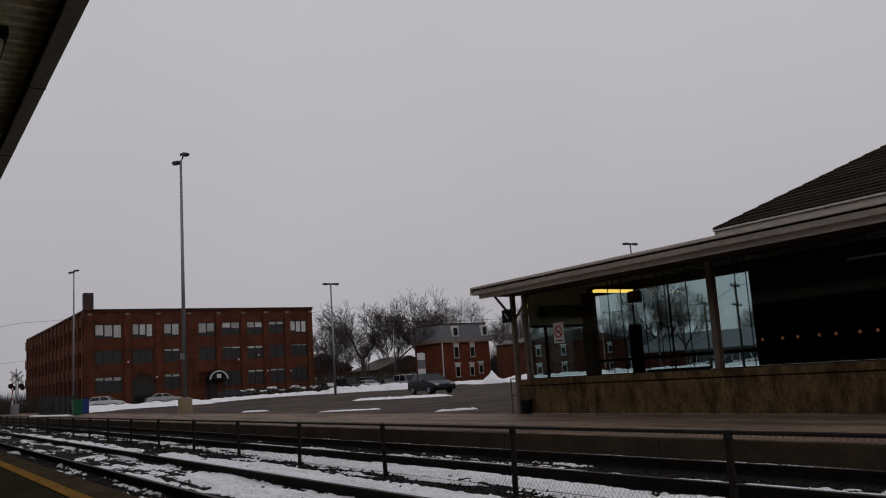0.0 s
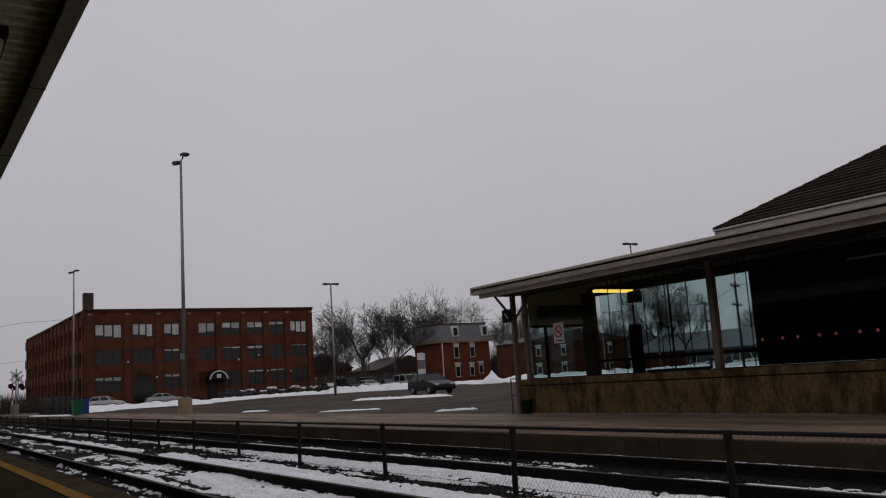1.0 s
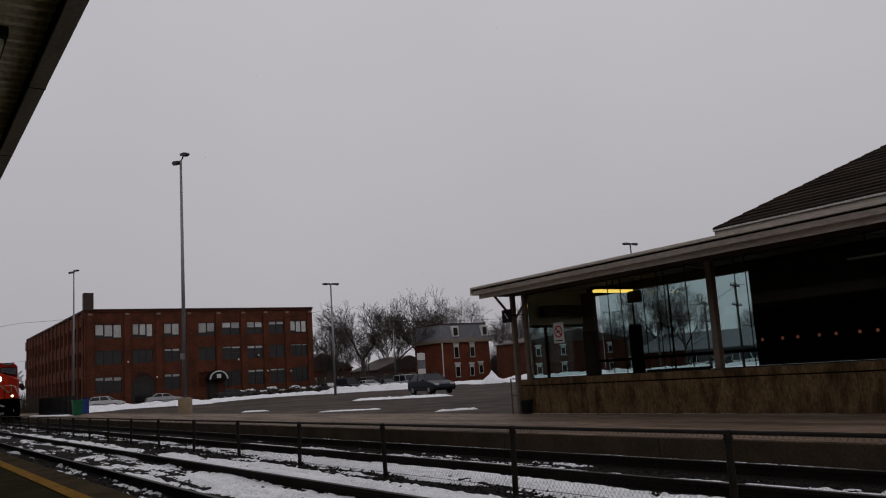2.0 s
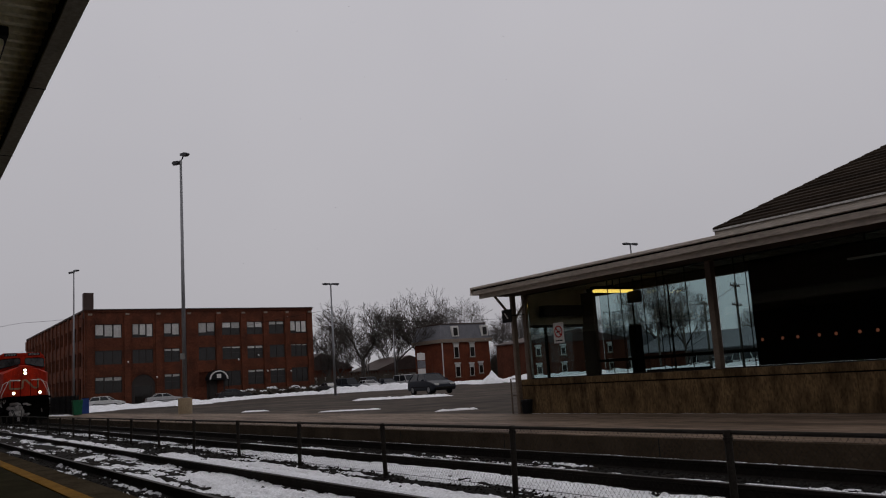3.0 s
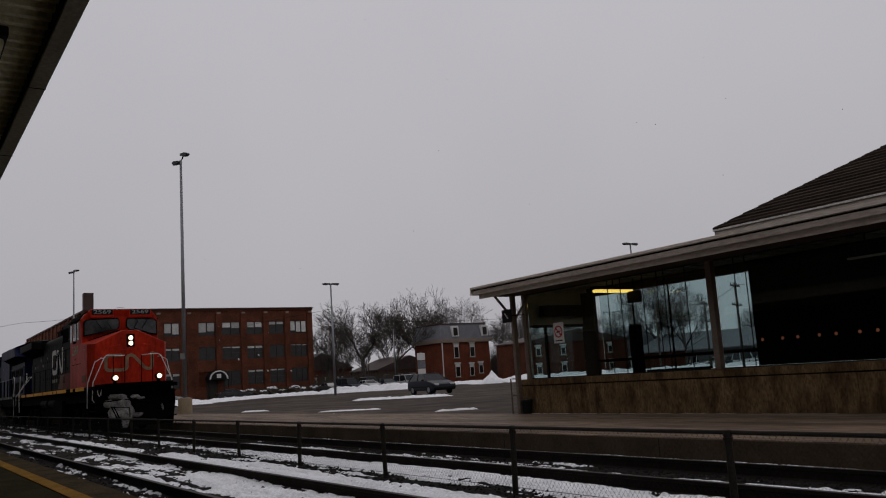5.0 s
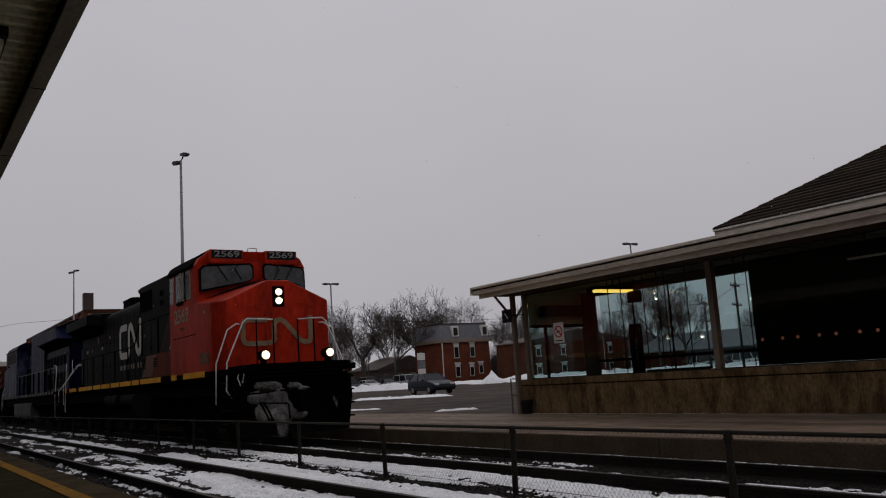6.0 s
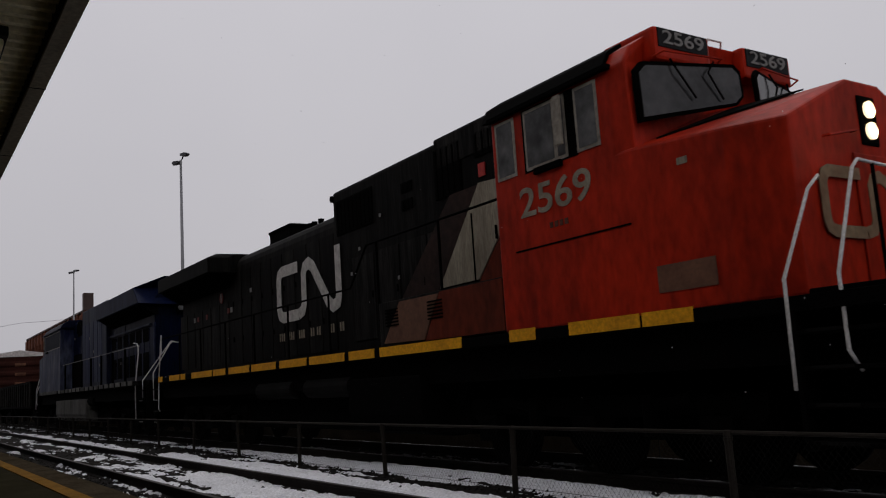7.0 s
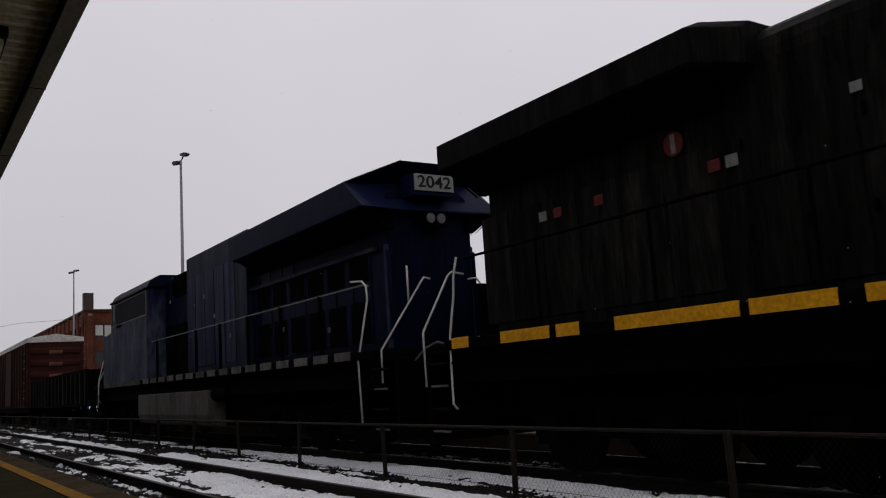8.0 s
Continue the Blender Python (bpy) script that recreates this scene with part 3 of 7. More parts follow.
part("gutter_underside", box(bmesh.new(), -62, 8, 0.755, 0.855, 3.395, 3.418), FASCIA, canopy)
part("edge_beam", box(bmesh.new(), -62, 8, 0.755, 0.778, 3.42, 3.8), FASCIA_DARK, canopy)
bm = bmesh.new()
for k in range(36):
    box(bm, -60.35 + 1.81 * k, -60.338 + 1.81 * k, 0.753, 0.858, 3.393, 3.81)
part("fascia_joint", bm, FASCIA_DARK, canopy)
part("canopy_roof", box(bmesh.new(), -62, 8, -6, 0.8, 3.8, 3.88), FASCIA_DARK, canopy)
fix = thing("canopy_light", "unlit white fluorescent fitting under the canopy soffit", "lamp", pose(-5.93, 0.45, 3.43))
part("housing", box(bmesh.new(), -0.65, 0.65, -0.1, 0.1, 0.0, 0.06), DARK_METAL, fix, bevel=0.01)
part("diffuser", box(bmesh.new(), -0.6, 0.6, -0.08, 0.08, -0.05, 0.0), SOFFIT, fix, bevel=0.015)

# added wall, out of view: keeps sky light off the glass and train side
bm = box(bmesh.new(), -70, 20, -6.3, -6.0, -0.4, 12.0)
tagged(part("wall_south", bm, BRICK_BACK), "unseen brown brick wall added behind the camera to block sky light", "wall", kind="structure")

# ---- far station shelter ----
WY = 14.84
REFLECTION_LINES = (-15.3, -14.86, -14.13, -13.67, -13.46, -12.83, -11.5, -11.22)
wall = thing("wall_shelter_base", "low rain-stained concrete wall under the shelter windows", "wall", kind="structure")
x = -18.9
while x < 8:
    part("wall_panel", box(bmesh.new(), x, min(x + 3.29, 8), WY, WY + 0.24, 0.1, 0.9), CONCRETE, wall, bevel=0.008)
    x += 3.3
part("coping", box(bmesh.new(), -18.93, 8, WY - 0.03, WY + 0.28, 0.925, 1.085), CONCRETE, wall, bevel=0.012)
part("joint", box(bmesh.new(), -18.88, 8, WY + 0.02, WY + 0.22, 0.89, 0.93), DARK_METAL, wall)
part("end_wall", box(bmesh.new(), -18.9, -18.66, WY + 0.25, 17.6, 0.1, 1.08), CONCRETE, wall)
part("back_wall", box(bmesh.new(), -18.65, 8, 17.36, 17.6, 0.1, 1.08), CONCRETE, wall)
tagged(part("wall_back_solid", box(bmesh.new(), -12.95, 8, 17.37, 17.58, 1.085, 3.6), INTERIOR), "solid back wall of the waiting room, near black for its shade", "wall", kind="structure")
tagged(part("wall_back_header", box(bmesh.new(), -18.65, -12.96, 17.38, 17.56, 3.36, 3.6), EAVE_SHADED), "timber header over the back window, shade in its dark colour", "wall", kind="structure")
# out of view: closes the room so that no light enters
tagged(part("wall_east", box(bmesh.new(), 7.8, 8, WY + 0.3, 17.36, 0.1, 3.6), INTERIOR), "unseen end wall added to keep the waiting room dark", "wall", kind="structure")
tagged(part("floor", box(bmesh.new(), -18.65, 7.8, WY + 0.25, 17.36, 0.1, 0.19), INTERIOR), "waiting room floor, near black for its shade", "floor", kind="structure")
bm = bmesh.new()
box(bm, -18.9, 8, 14.3, 17.6, 3.605, 3.66)
for k in range(60):
    box(bm, -18.8 + 0.45 * k, -18.78 + 0.45 * k, 14.31, 17.58, 3.59, 3.606)
tagged(part("ceiling", bm, CEILING_BOARD), "dark boarded shelter ceiling", "ceiling", kind="structure")

posts = [(-18.56, WY + 0.1, 0.075), (-12.05, WY + 0.02, 0.075), (-5.4, WY + 0.02, 0.075), (1.2, WY + 0.02, 0.075)]
for x, y, r in posts:
    p = thing("shelter_post", "brown-painted square steel shelter post", "post", pose(x, y, 1.08), "shelter posts", "structure")
    part("shaft", box(bmesh.new(), -r, r, -r, r, 0, 2.36), POST_PAINT, p, bevel=0.012)
    part("cap_plate", box(bmesh.new(), -r - 0.03, r + 0.03, -r - 0.03, r + 0.03, 2.33, 2.4), POST_PAINT, p)
back = thing("shelter_post", "wide dark corner post at the back of the shelter", "post", pose(-18.42, 17.34, 1.08), "shelter posts", "structure")
part("shaft", box(bmesh.new(), -0.38, 0.16, -0.12, 0.01, 0, 2.4), EAVE_SHADED, back, bevel=0.012)

for i, (x0, x1) in enumerate(((-18.46, -12.13), (-11.97, -5.48), (-5.32, 1.12)), 1):
    w = thing("window_%d" % i, "tall clear shelter window in dark metal framing", "window", kind="structure")
    g = part("pane", box(bmesh.new(), x0 + 0.004, x1 - 0.004, WY + 0.095, WY + 0.105, 1.11, 3.4), PANE, w)
    g.visible_shadow = False
    part("window_sill", box(bmesh.new(), x0, x1, WY + 0.06, WY + 0.14, 1.085, 1.11), DARK_METAL, w)
    part("head_frame", box(bmesh.new(), x0, x1, WY + 0.06, WY + 0.14, 3.4, 3.45), DARK_METAL, w)
# thin bars added for dark lines that reflections and poles make in the glass
for x in REFLECTION_LINES:
    part("reflection_line", box(bmesh.new(), x - 0.005, x + 0.005, WY + 0.108, WY + 0.13, 1.11, 3.4), DARK_METAL, bpy.data.objects["window_1"] if x < -12.1 else bpy.data.objects["window_2"])
end = thing("window_4", "clear glazed end wall of the shelter", "window", kind="structure")
g = part("pane", box(bmesh.new(), -18.78, -18.77, WY + 0.25, 17.2, 1.11, 2.5), PANE, end)
g.visible_shadow = False
part("transom", box(bmesh.new(), -18.83, -18.72, WY + 0.25, 17.22, 2.5, 2.58), DARK_METAL, end)
part("mullion", box(bmesh.new(), -18.81, -18.74, 15.75, 15.82, 1.085, 2.5), DARK_METAL, end)
part("upper_panel", box(bmesh.new(), -18.81, -18.75, WY + 0.25, 17.36, 2.585, 3.6), CEILING_BOARD, end, "dim boarded gable panel")
part("hanging_box", box(bmesh.new(), -18.7, -18.5, 15.55, 17.1, 2.82, 3.12), DARK_METAL, end, "black boxed heater", bevel=0.02)
bk = thing("window_5", "clear back window looking on the parking lot", "window", kind="structure")
for k in range(4):
    a0 = -18.22 + 5.26 * k / 4
    g = part("pane", box(bmesh.new(), a0 + 0.01, a0 + 1.305, 17.46, 17.47, 1.1, 3.36), PANE, bk)
    g.visible_shadow = False
    part("mullion", box(bmesh.new(), a0 + 1.3, a0 + 1.325, 17.44, 17.49, 1.09, 3.36), DARK_METAL, bk)
part("guard_rail", box(bmesh.new(), -18.2, 7.7, 17.2, 17.26, 1.42, 1.5), DARK_METAL, bk, "dark horizontal guard rail")

header = part("shelter_beam", box(bmesh.new(), -19.0, 8, WY - 0.02, WY + 0.22, 3.455, 3.6), EAVE_SHADED, None, bevel=0.01)
tagged(header, "brown timber beam under the eave, darkened for the shade there", "beam", kind="structure")
roof = thing("roof_shelter", "low shelter roof with layered beige eave boards", "roof", kind="structure")
part("gutter", prism(bmesh.new(), [(13.46, 3.54), (13.49, 3.46), (13.6, 3.46), (13.6, 3.565), (13.45, 3.565)], "x", -18.97, 8), EAVE, roof, "beige metal gutter", bevel=0.008)
part("fascia", box(bmesh.new(), -18.9, 8, 13.625, 13.68, 3.35, 3.6), EAVE, roof)
part("drip_edge", box(bmesh.new(), -19.0, 8, 13.4, 13.66, 3.605, 3.668), EAVE, roof, bevel=0.006)
# solid dark strip drawn as the shadow between gutter and drip edge
part("painted_shadow_strip", box(bmesh.new(), -18.95, 8, 13.5, 13.62, 3.566, 3.604), DARK_METAL, roof)
part("soffit", box(bmesh.new(), -18.9, 8, 13.69, WY - 0.025, 3.41, 3.44), EAVE_SHADED, roof)
bm = prism(bmesh.new(), [(13.5, 3.64), (13.5, 3.675), (16.2, 3.93), (18.6, 3.7), (18.6, 3.64)], "x", -18.95, 8)
part("roof_deck", bm, SHINGLE, roof)
part("end_fascia", prism(bmesh.new(), [(13.42, 3.46), (13.42, 3.668), (16.2, 3.94), (18.6, 3.7), (18.6, 3.46)], "x", -19.03, -18.98), EAVE, roof)

# hipped main roof, laid in courses
hip = thing("roof_main", "steep brown shingled hip roof over the station", "roof", kind="structure")
SLOPE = 0.55
rows = 34
for k in range(rows):
    d0, d1 = 5.6 * k / rows, 5.6 * (k + 1) / rows + 0.03
    p0, p1 = (-11.27 + d0, 14.2 + d0, 3.92 + SLOPE * d0), (-11.27 + d1, 14.2 + d1, 3.92 + SLOPE * d1)
    bm = bmesh.new()
    t = 0.055
    loft(bm, [[(p0[0] - 0.05, p0[1], p0[2]), (p0[0] - 0.05, p0[1], p0[2] + t), (p1[0] - 0.05, p1[1], p1[2] + 0.008), (p1[0] - 0.05, p1[1], p1[2] - 0.03)],
              [(9, p0[1], p0[2]), (9, p0[1], p0[2] + t), (9, p1[1], p1[2] + 0.008), (9, p1[1], p1[2] - 0.03)]])
    part("shingle_course", bm, SHINGLE, hip)
bm = bmesh.new()
end_pts = [(-11.27, 14.2, 3.9), (-11.27, 25.4, 3.9), (-5.67, 19.8, 3.9 + SLOPE * 5.6)]
vs = [bm.verts.new(p) for p in end_pts]
bm.faces.new(vs)
vs2 = [bm.verts.new((9, 14.2, 3.9)), bm.verts.new((9, 25.4, 3.9)), bm.verts.new((9, 19.8, 3.9 + SLOPE * 5.6))]
bm.faces.new(vs2)
bm.faces.new((vs[0], vs[2], vs2[2], vs2[0]))
bm.faces.new((vs[2], vs[1], vs2[1], vs2[2]))
bm.faces.new((vs[1], vs[0], vs2[0], vs2[1]))
part("roof_deck", bm, SHINGLE, hip)
bm = bmesh.new()
for k in range(26):
    d0 = 5.6 * k / 26
    c = Vector((-11.27 + d0, 14.2 + d0, 3.935 + SLOPE * d0))
    e = c + Vector((0.25, 0.25, SLOPE * 0.25))
    tube(bm, c, e, 0.05, 0.035, 6)
part("hip_cap", bm, SHINGLE, hip)
part("eave_board", box(bmesh.new(), -11.08, 9, 13.95, 14.22, 3.69, 3.865), EAVE, hip)
part("eave_lip", box(bmesh.new(), -11.1, 9, 13.92, 14.0, 3.845, 3.88), WHITE_TRIM, hip, "pale metal drip edge")

# ---- buildings beyond the parking lot ----
def window_unit(owner, m, w, h, panes=2, blind=0.0, frame_mat=DARK_FRAME, sill=True):
    """A sash window facing +x, its foot in the middle of m."""
    f = part("window", box(bmesh.new(), -0.12, -0.02, -w / 2, w / 2, 0, h), FAR_GLASS, owner)
    f.matrix_basis = m
    bm = bmesh.new()
    t = 0.07
    for y0, y1, z0, z1 in ((-w / 2, w / 2, 0, t), (-w / 2, w / 2, h - t, h), (-w / 2, -w / 2 + t, t, h - t), (w / 2 - t, w / 2, t, h - t)):
        box(bm, -0.02, 0.05, y0, y1, z0, z1)
    part("frame", bm, frame_mat, f)
    for k in range(1, panes):
        y = -w / 2 + w * k / panes
        part("mullion", box(bmesh.new(), -0.02, 0.045, y - 0.05, y + 0.05, t, h - t), frame_mat, f)
    if 0.0 < blind < 0.22:
        part("meeting_rail", box(bmesh.new(), -0.02, 0.04, -w / 2 + t, w / 2 - t, h * 0.5 - 0.03, h * 0.5 + 0.03), frame_mat, f)
    for k in range(panes):
        if blind:
            y0, y1 = -w / 2 + w * k / panes + 0.1, -w / 2 + w * (k + 1) / panes - 0.1
            d = blind * (0.9 + 0.1 * math.sin(5 * k + 3 * m.translation.y))
            part("blind", box(bmesh.new(), -0.018, -0.008, y0, y1, h - h * d, h - t), BLIND, f, "pale drawn blind")
    if sill:
        part("sill", box(bmesh.new(), -0.1, 0.1, -w / 2 - 0.1, w / 2 + 0.1, -0.16, -0.002), STONE_TRIM, f, "stone sill")
    return f


FX, F0, F1, FH = -118.0, 21.58, 53.7, 12.95
office = thing("office_building", "three-storey red brick factory turned offices with a flat roof", "building", kind="structure")
part("core", box(bmesh.new(), -172, FX - 0.4, F0 + 0.45, F1 - 0.1, 0.1, FH - 0.15), BRICK_DARK, office)
BAYS = [(22.82, 26.22), (27.53, 30.26), (31.69, 33.84), (36.43, 38.83), (39.81, 42.46), (43.47, 45.86), (46.81, 49.18), (50.16, 52.79)]
FLOORS = [(2.05, 4.15), (5.75, 7.6), (9.2, 11.05)]
edges = [F0] + [v for b in BAYS for v in b] + [F1]
for i in range(0, len(edges), 2):
    y0, y1 = edges[i], edges[i + 1]
    part("pier", box(bmesh.new(), FX - 0.4, FX, y0, y1, 0.1, FH - 0.3), BRICK, office)
    yc = (y0 + y1) / 2
    part("pilaster", box(bmesh.new(), FX - 0.05, FX + 0.22, yc - 0.42, yc + 0.42, 0.1, FH - 0.75), BRICK, office)
    part("pilaster_cap", box(bmesh.new(), FX - 0.02, FX + 0.28, yc - 0.24, yc + 0.24, FH - 0.72, FH - 0.48), STONE_TRIM, office, "pale stone cap")
for i, (y0, y1) in enumerate(BAYS):
    zs = [0.1] + [v for f in FLOORS for v in f] + [FH - 0.3]
    for k in range(0, len(zs), 2):
        part("spandrel", box(bmesh.new(), FX - 0.4, FX - 0.04, y0, y1, zs[k], zs[k + 1]), BRICK, office)
    for k, (z0, z1) in enumerate(FLOORS):
        if k == 0 and i in (1, 3):
            continue
        bl = (0.95, 0.95, 0.9, 0.85, 0.5, 0.45, 0.3, 0.9)[i] if k == 2 else (0.0, 0.0, 0.2, 0.0, 0.15, 0.2, 0.0, 0.1)[i] if k == 1 else (0.25, 0, 0.2, 0, 0, 0.15, 0.15, 0)[i]
        window_unit(office, pose(FX - 0.15, (y0 + y1) / 2, z0), y1 - y0, z1 - z0, 3 if i in (0, 1, 7) else 2, bl)
part("parapet", box(bmesh.new(), FX - 0.5, FX + 0.12, F0 - 0.1, F1 + 0.1, FH - 0.32, FH - 0.02), BRICK_DARK, office)
part("coping", box(bmesh.new(), FX - 0.6, FX + 0.25, F0 - 0.2, F1 + 0.2, FH - 0.02, FH + 0.1), COPING, office)
# long side, pier by pier
part("side_wall", box(bmesh.new(), -172, FX - 0.45, F0 + 0.3, F0 + 0.46, 0.1, FH - 0.1), BRICK_DARK, office)
part("side_coping", box(bmesh.new(), -172.2, FX - 0.61, F0 - 0.15, F0 + 0.5, FH - 0.12, FH + 0.08), COPING, office)
for k in range(16):
    x = FX - 0.9 - 3.5 * k
    part("side_pier", box(bmesh.new(), x - 0.85, x, F0 - 0.12, F0 + 0.3, 0.1, FH - 0.13), BRICK, office)
    for z0, z1 in FLOORS:
        part("side_spandrel", box(bmesh.new(), x - 3.5, x - 0.85, F0 + 0.05, F0 + 0.3, z1, z1 + 1.6), BRICK, office)
        w = part("side_window", box(bmesh.new(), x - 3.4, x - 0.95, F0 + 0.24, F0 + 0.3, z0, z1), FAR_GLASS, office)
        part("frame", box(bmesh.new(), x - 2.25, x - 2.1, F0 + 0.2, F0 + 0.26, z0, z1), DARK_FRAME, w)
part("chimney", box(bmesh.new(), FX - 1.6, FX - 0.55, F0 - 0.02, F0 + 1.2, FH - 1, 15.3), COPING, office, bevel=0.05)
# arched doorway and rounded entrance awning
bm = bmesh.new()
yc = sum(BAYS[1]) / 2
arch = [(yc + 1.5 * math.cos(a), 2.9 + 1.35 * math.sin(a)) for a in [math.pi * k / 12 for k in range(13)]]
prism(bm, [(yc + 1.5, 0.1)] + arch + [(yc - 1.5, 0.1)], "x", FX - 0.2, FX + 0.02)
# no hollow here: the shade inside the arch is a flat dark plate
part("door_recess", bm, DARK_FRAME, office, "dark arched plate for the shaded doorway")
for k in range(12):
    a0, a1 = math.pi * k / 12, math.pi * (k + 0.94) / 12
    q = [(yc + r * math.cos(a), 2.9 + 0.9 * r * math.sin(a)) for r, a in ((1.5, a0), (1.85, a0), (1.85, a1), (1.5, a1))]
    part("arch_brick", prism(bmesh.new(), q, "x", FX - 0.1, FX + 0.15), BRICK_DARK, office)
part("door", box(bmesh.new(), FX - 0.1, FX + 0.04, yc - 1.1, yc + 1.1, 0.1, 2.7), FAR_GLASS, office)
yc = 38.75
awn = [(yc + 1.5 * math.cos(a), 2.95 + 1.4 * math.sin(a)) for a in [math.pi * k / 14 for k in range(15)]]
part("awning", prism(bmesh.new(), awn, "x", FX - 0.05, FX + 1.4), SIGN_BLACK, office, "black rounded entrance awning")
inner = [(yc + 1.12 * math.cos(a), 3.06 + 1.02 * math.sin(a)) for a in [math.pi * k / 14 for k in range(15)]]
outer = [(yc + 1.34 * math.cos(a), 3.02 + 1.22 * math.sin(a)) for a in [math.pi * k / 14 for k in range(15)]]
part("awning_trim", prism(bmesh.new(), outer + inner[::-1], "x", FX + 1.4, FX + 1.42), SIGN_WHITE, office, "white arc on the awning")
part("awning_badge", prism(bmesh.new(), [(yc - 0.3, 3.2), (yc + 0.3, 3.2), (yc + 0.3, 3.75), (yc - 0.3, 3.75)], "x", FX + 1.4, FX + 1.425), SIGN_WHITE, office)
for y in (yc - 1.4, yc + 1.4):
    part("awning_post", tube(bmesh.new(), (FX + 1.3, y, 0.1), (FX + 1.3, y, 3.05), 0.06), DARK_METAL, office)
# dark plate on the wall stands for shade beneath the awning
part("entrance", box(bmesh.new(), FX - 0.1, FX + 0.05, yc - 1.3, yc + 1.3, 0.1, 3.0), DARK_FRAME, office, "flat dark plate for the shaded entrance")
for y, z in ((26.9, 6.0), (45.0, 6.2), (42.0, 5.7), (30.6, 3.8), (49.9, 3.7), (46.3, 3.9)):
    part("wall_lamp", tube(bmesh.new(), (FX + 0.3, y, z), (FX + 0.5, y, z - 0.1), 0.13, 0.1, 8), SIGN_WHITE, office, "small white wall lamp")


def town_house(x, y0, y1, depth, eave, top, mansard, label, brick, wins):
    h = thing("town_house", label, "house", kind="structure")
    part("wall", box(bmesh.new(), x - depth, x, y0, y1, 0.1, eave), brick, h)
    o = 0.3
    if mansard:
        loft(bm := bmesh.new(), [[(x + o, y0 - o, eave + 0.3), (x + o, y1 + o, eave + 0.3), (x - depth - o, y1 + o, eave + 0.3), (x - depth - o, y0 - o, eave + 0.3)],
                                 [(x - 0.4, y0 + 0.4, top), (x - 0.4, y1 - 0.4, top), (x - depth + 0.4, y1 - 0.4, top), (x - depth + 0.4, y0 + 0.4, top)]])
        part("roof", bm, SLATE, h, "grey slate mansard roof")
        part("roof_cap", box(bmesh.new(), x - depth + 0.2, x - 0.25, y0 + 0.25, y1 - 0.25, top - 0.05, top + 0.14), COPING, h)
        part("cornice", box(bmesh.new(), x - depth - o - 0.1, x + o + 0.1, y0 - o - 0.1, y1 + o + 0.1, eave - 0.3, eave + 0.3), STONE_TRIM, h, "pale boxed cornice")
        for y in wins["dormers"]:
            part("dormer", box(bmesh.new(), x - 1.2, x + 0.35, y - 0.65, y + 0.65, eave + 0.7, eave + 2.5), WHITE_TRIM, h, "white dormer")
            part("dormer_glass", box(bmesh.new(), x + 0.34, x + 0.37, y - 0.42, y + 0.42, eave + 0.85, eave + 2.2), FAR_GLASS, h)
    else:
        yc = (y0 + y1) / 2
        part("roof", prism(bmesh.new(), [(y0 - o, eave), (yc, top), (y1 + o, eave), (y1 + o, eave - 0.15), (y0 - o, eave - 0.15)], "x", x - depth - o, x + o), wins.get("roof", SLATE), h, "pitched grey roof")
    for y, z, w, hh in wins["front"]:
        window_unit(h, pose(x + 0.1, y, z), w, hh, 1, 0.3, WHITE_TRIM)
        part("surround", box(bmesh.new(), x, x + 0.16, y - w / 2 - 0.12, y + w / 2 + 0.12, z + hh, z + hh + 0.22), WHITE_TRIM, h)
    return h


town_house(-120, 77.9, 87.9, 8.5, 7.3, 10.15, True, "red brick house with a grey mansard roof and white window trim", BRICK_HOUSE,
           dict(dormers=(80.8, 86.9), front=((80.9, 4.4, 1.0, 2.4), (84.2, 4.5, 1.0, 2.3), (81.0, 1.2, 1.0, 2.2), (83.9, 1.3, 0.9, 2.0), (85.8, 1.6, 0.9, 1.8))))
part("downpipe", tube(bmesh.new(), (-119.7, 77.95, 0.1), (-119.7, 77.95, 7.0), 0.09), WHITE_TRIM, bpy.data.objects["town_house"])
town_house(-93, 74.5, 94.0, 7, 5.4, 7.1, False, "long dull red brick house beyond the parking lot", BRICK_DARK,
           dict(roof=COPING, front=[(76.5 + 4.6 * k, z, 0.9, 1.3) for k in range(4) for z in (0.9, 3.4)]))
town_house(-150, 82, 97, 12, 3.6, 6.2, False, "low bungalow with a dark roof", BRICK_DARK, dict(roof=COPING, front=[(84 + 3 * k, 1.0, 1.2, 1.4) for k in range(4)]))
town_house(-165, 70, 84, 12, 4.6, 8.0, False, "dim brick house behind bare trees", BRICK_DARK, dict(roof=COPING, front=[(72 + 3 * k, 1.2, 1.2, 1.5) for k in range(4)]))
town_house(-66, 88, 100, 10, 2.8, 5.2, False, "grey house across the street behind the station", GREY_HOUSE, dict(front=[(90 + 3 * k, 1.0, 1.1, 1.3) for k in range(4)]))
town_house(-82, 94, 108, 10, 3.0, 5.6, False, "dim house across the street with a snowy roof", BRICK_DARK, dict(front=[(96 + 3 * k, 1.0, 1.1, 1.4) for k in range(4)]))
town_house(-104, 100, 116, 10, 4.4, 7.4, False, "white-trimmed dim house across the street", GREY_HOUSE, dict(front=[(102 + 3 * k, z, 1.1, 1.6) for k in range(5) for z in (0.9,)]))


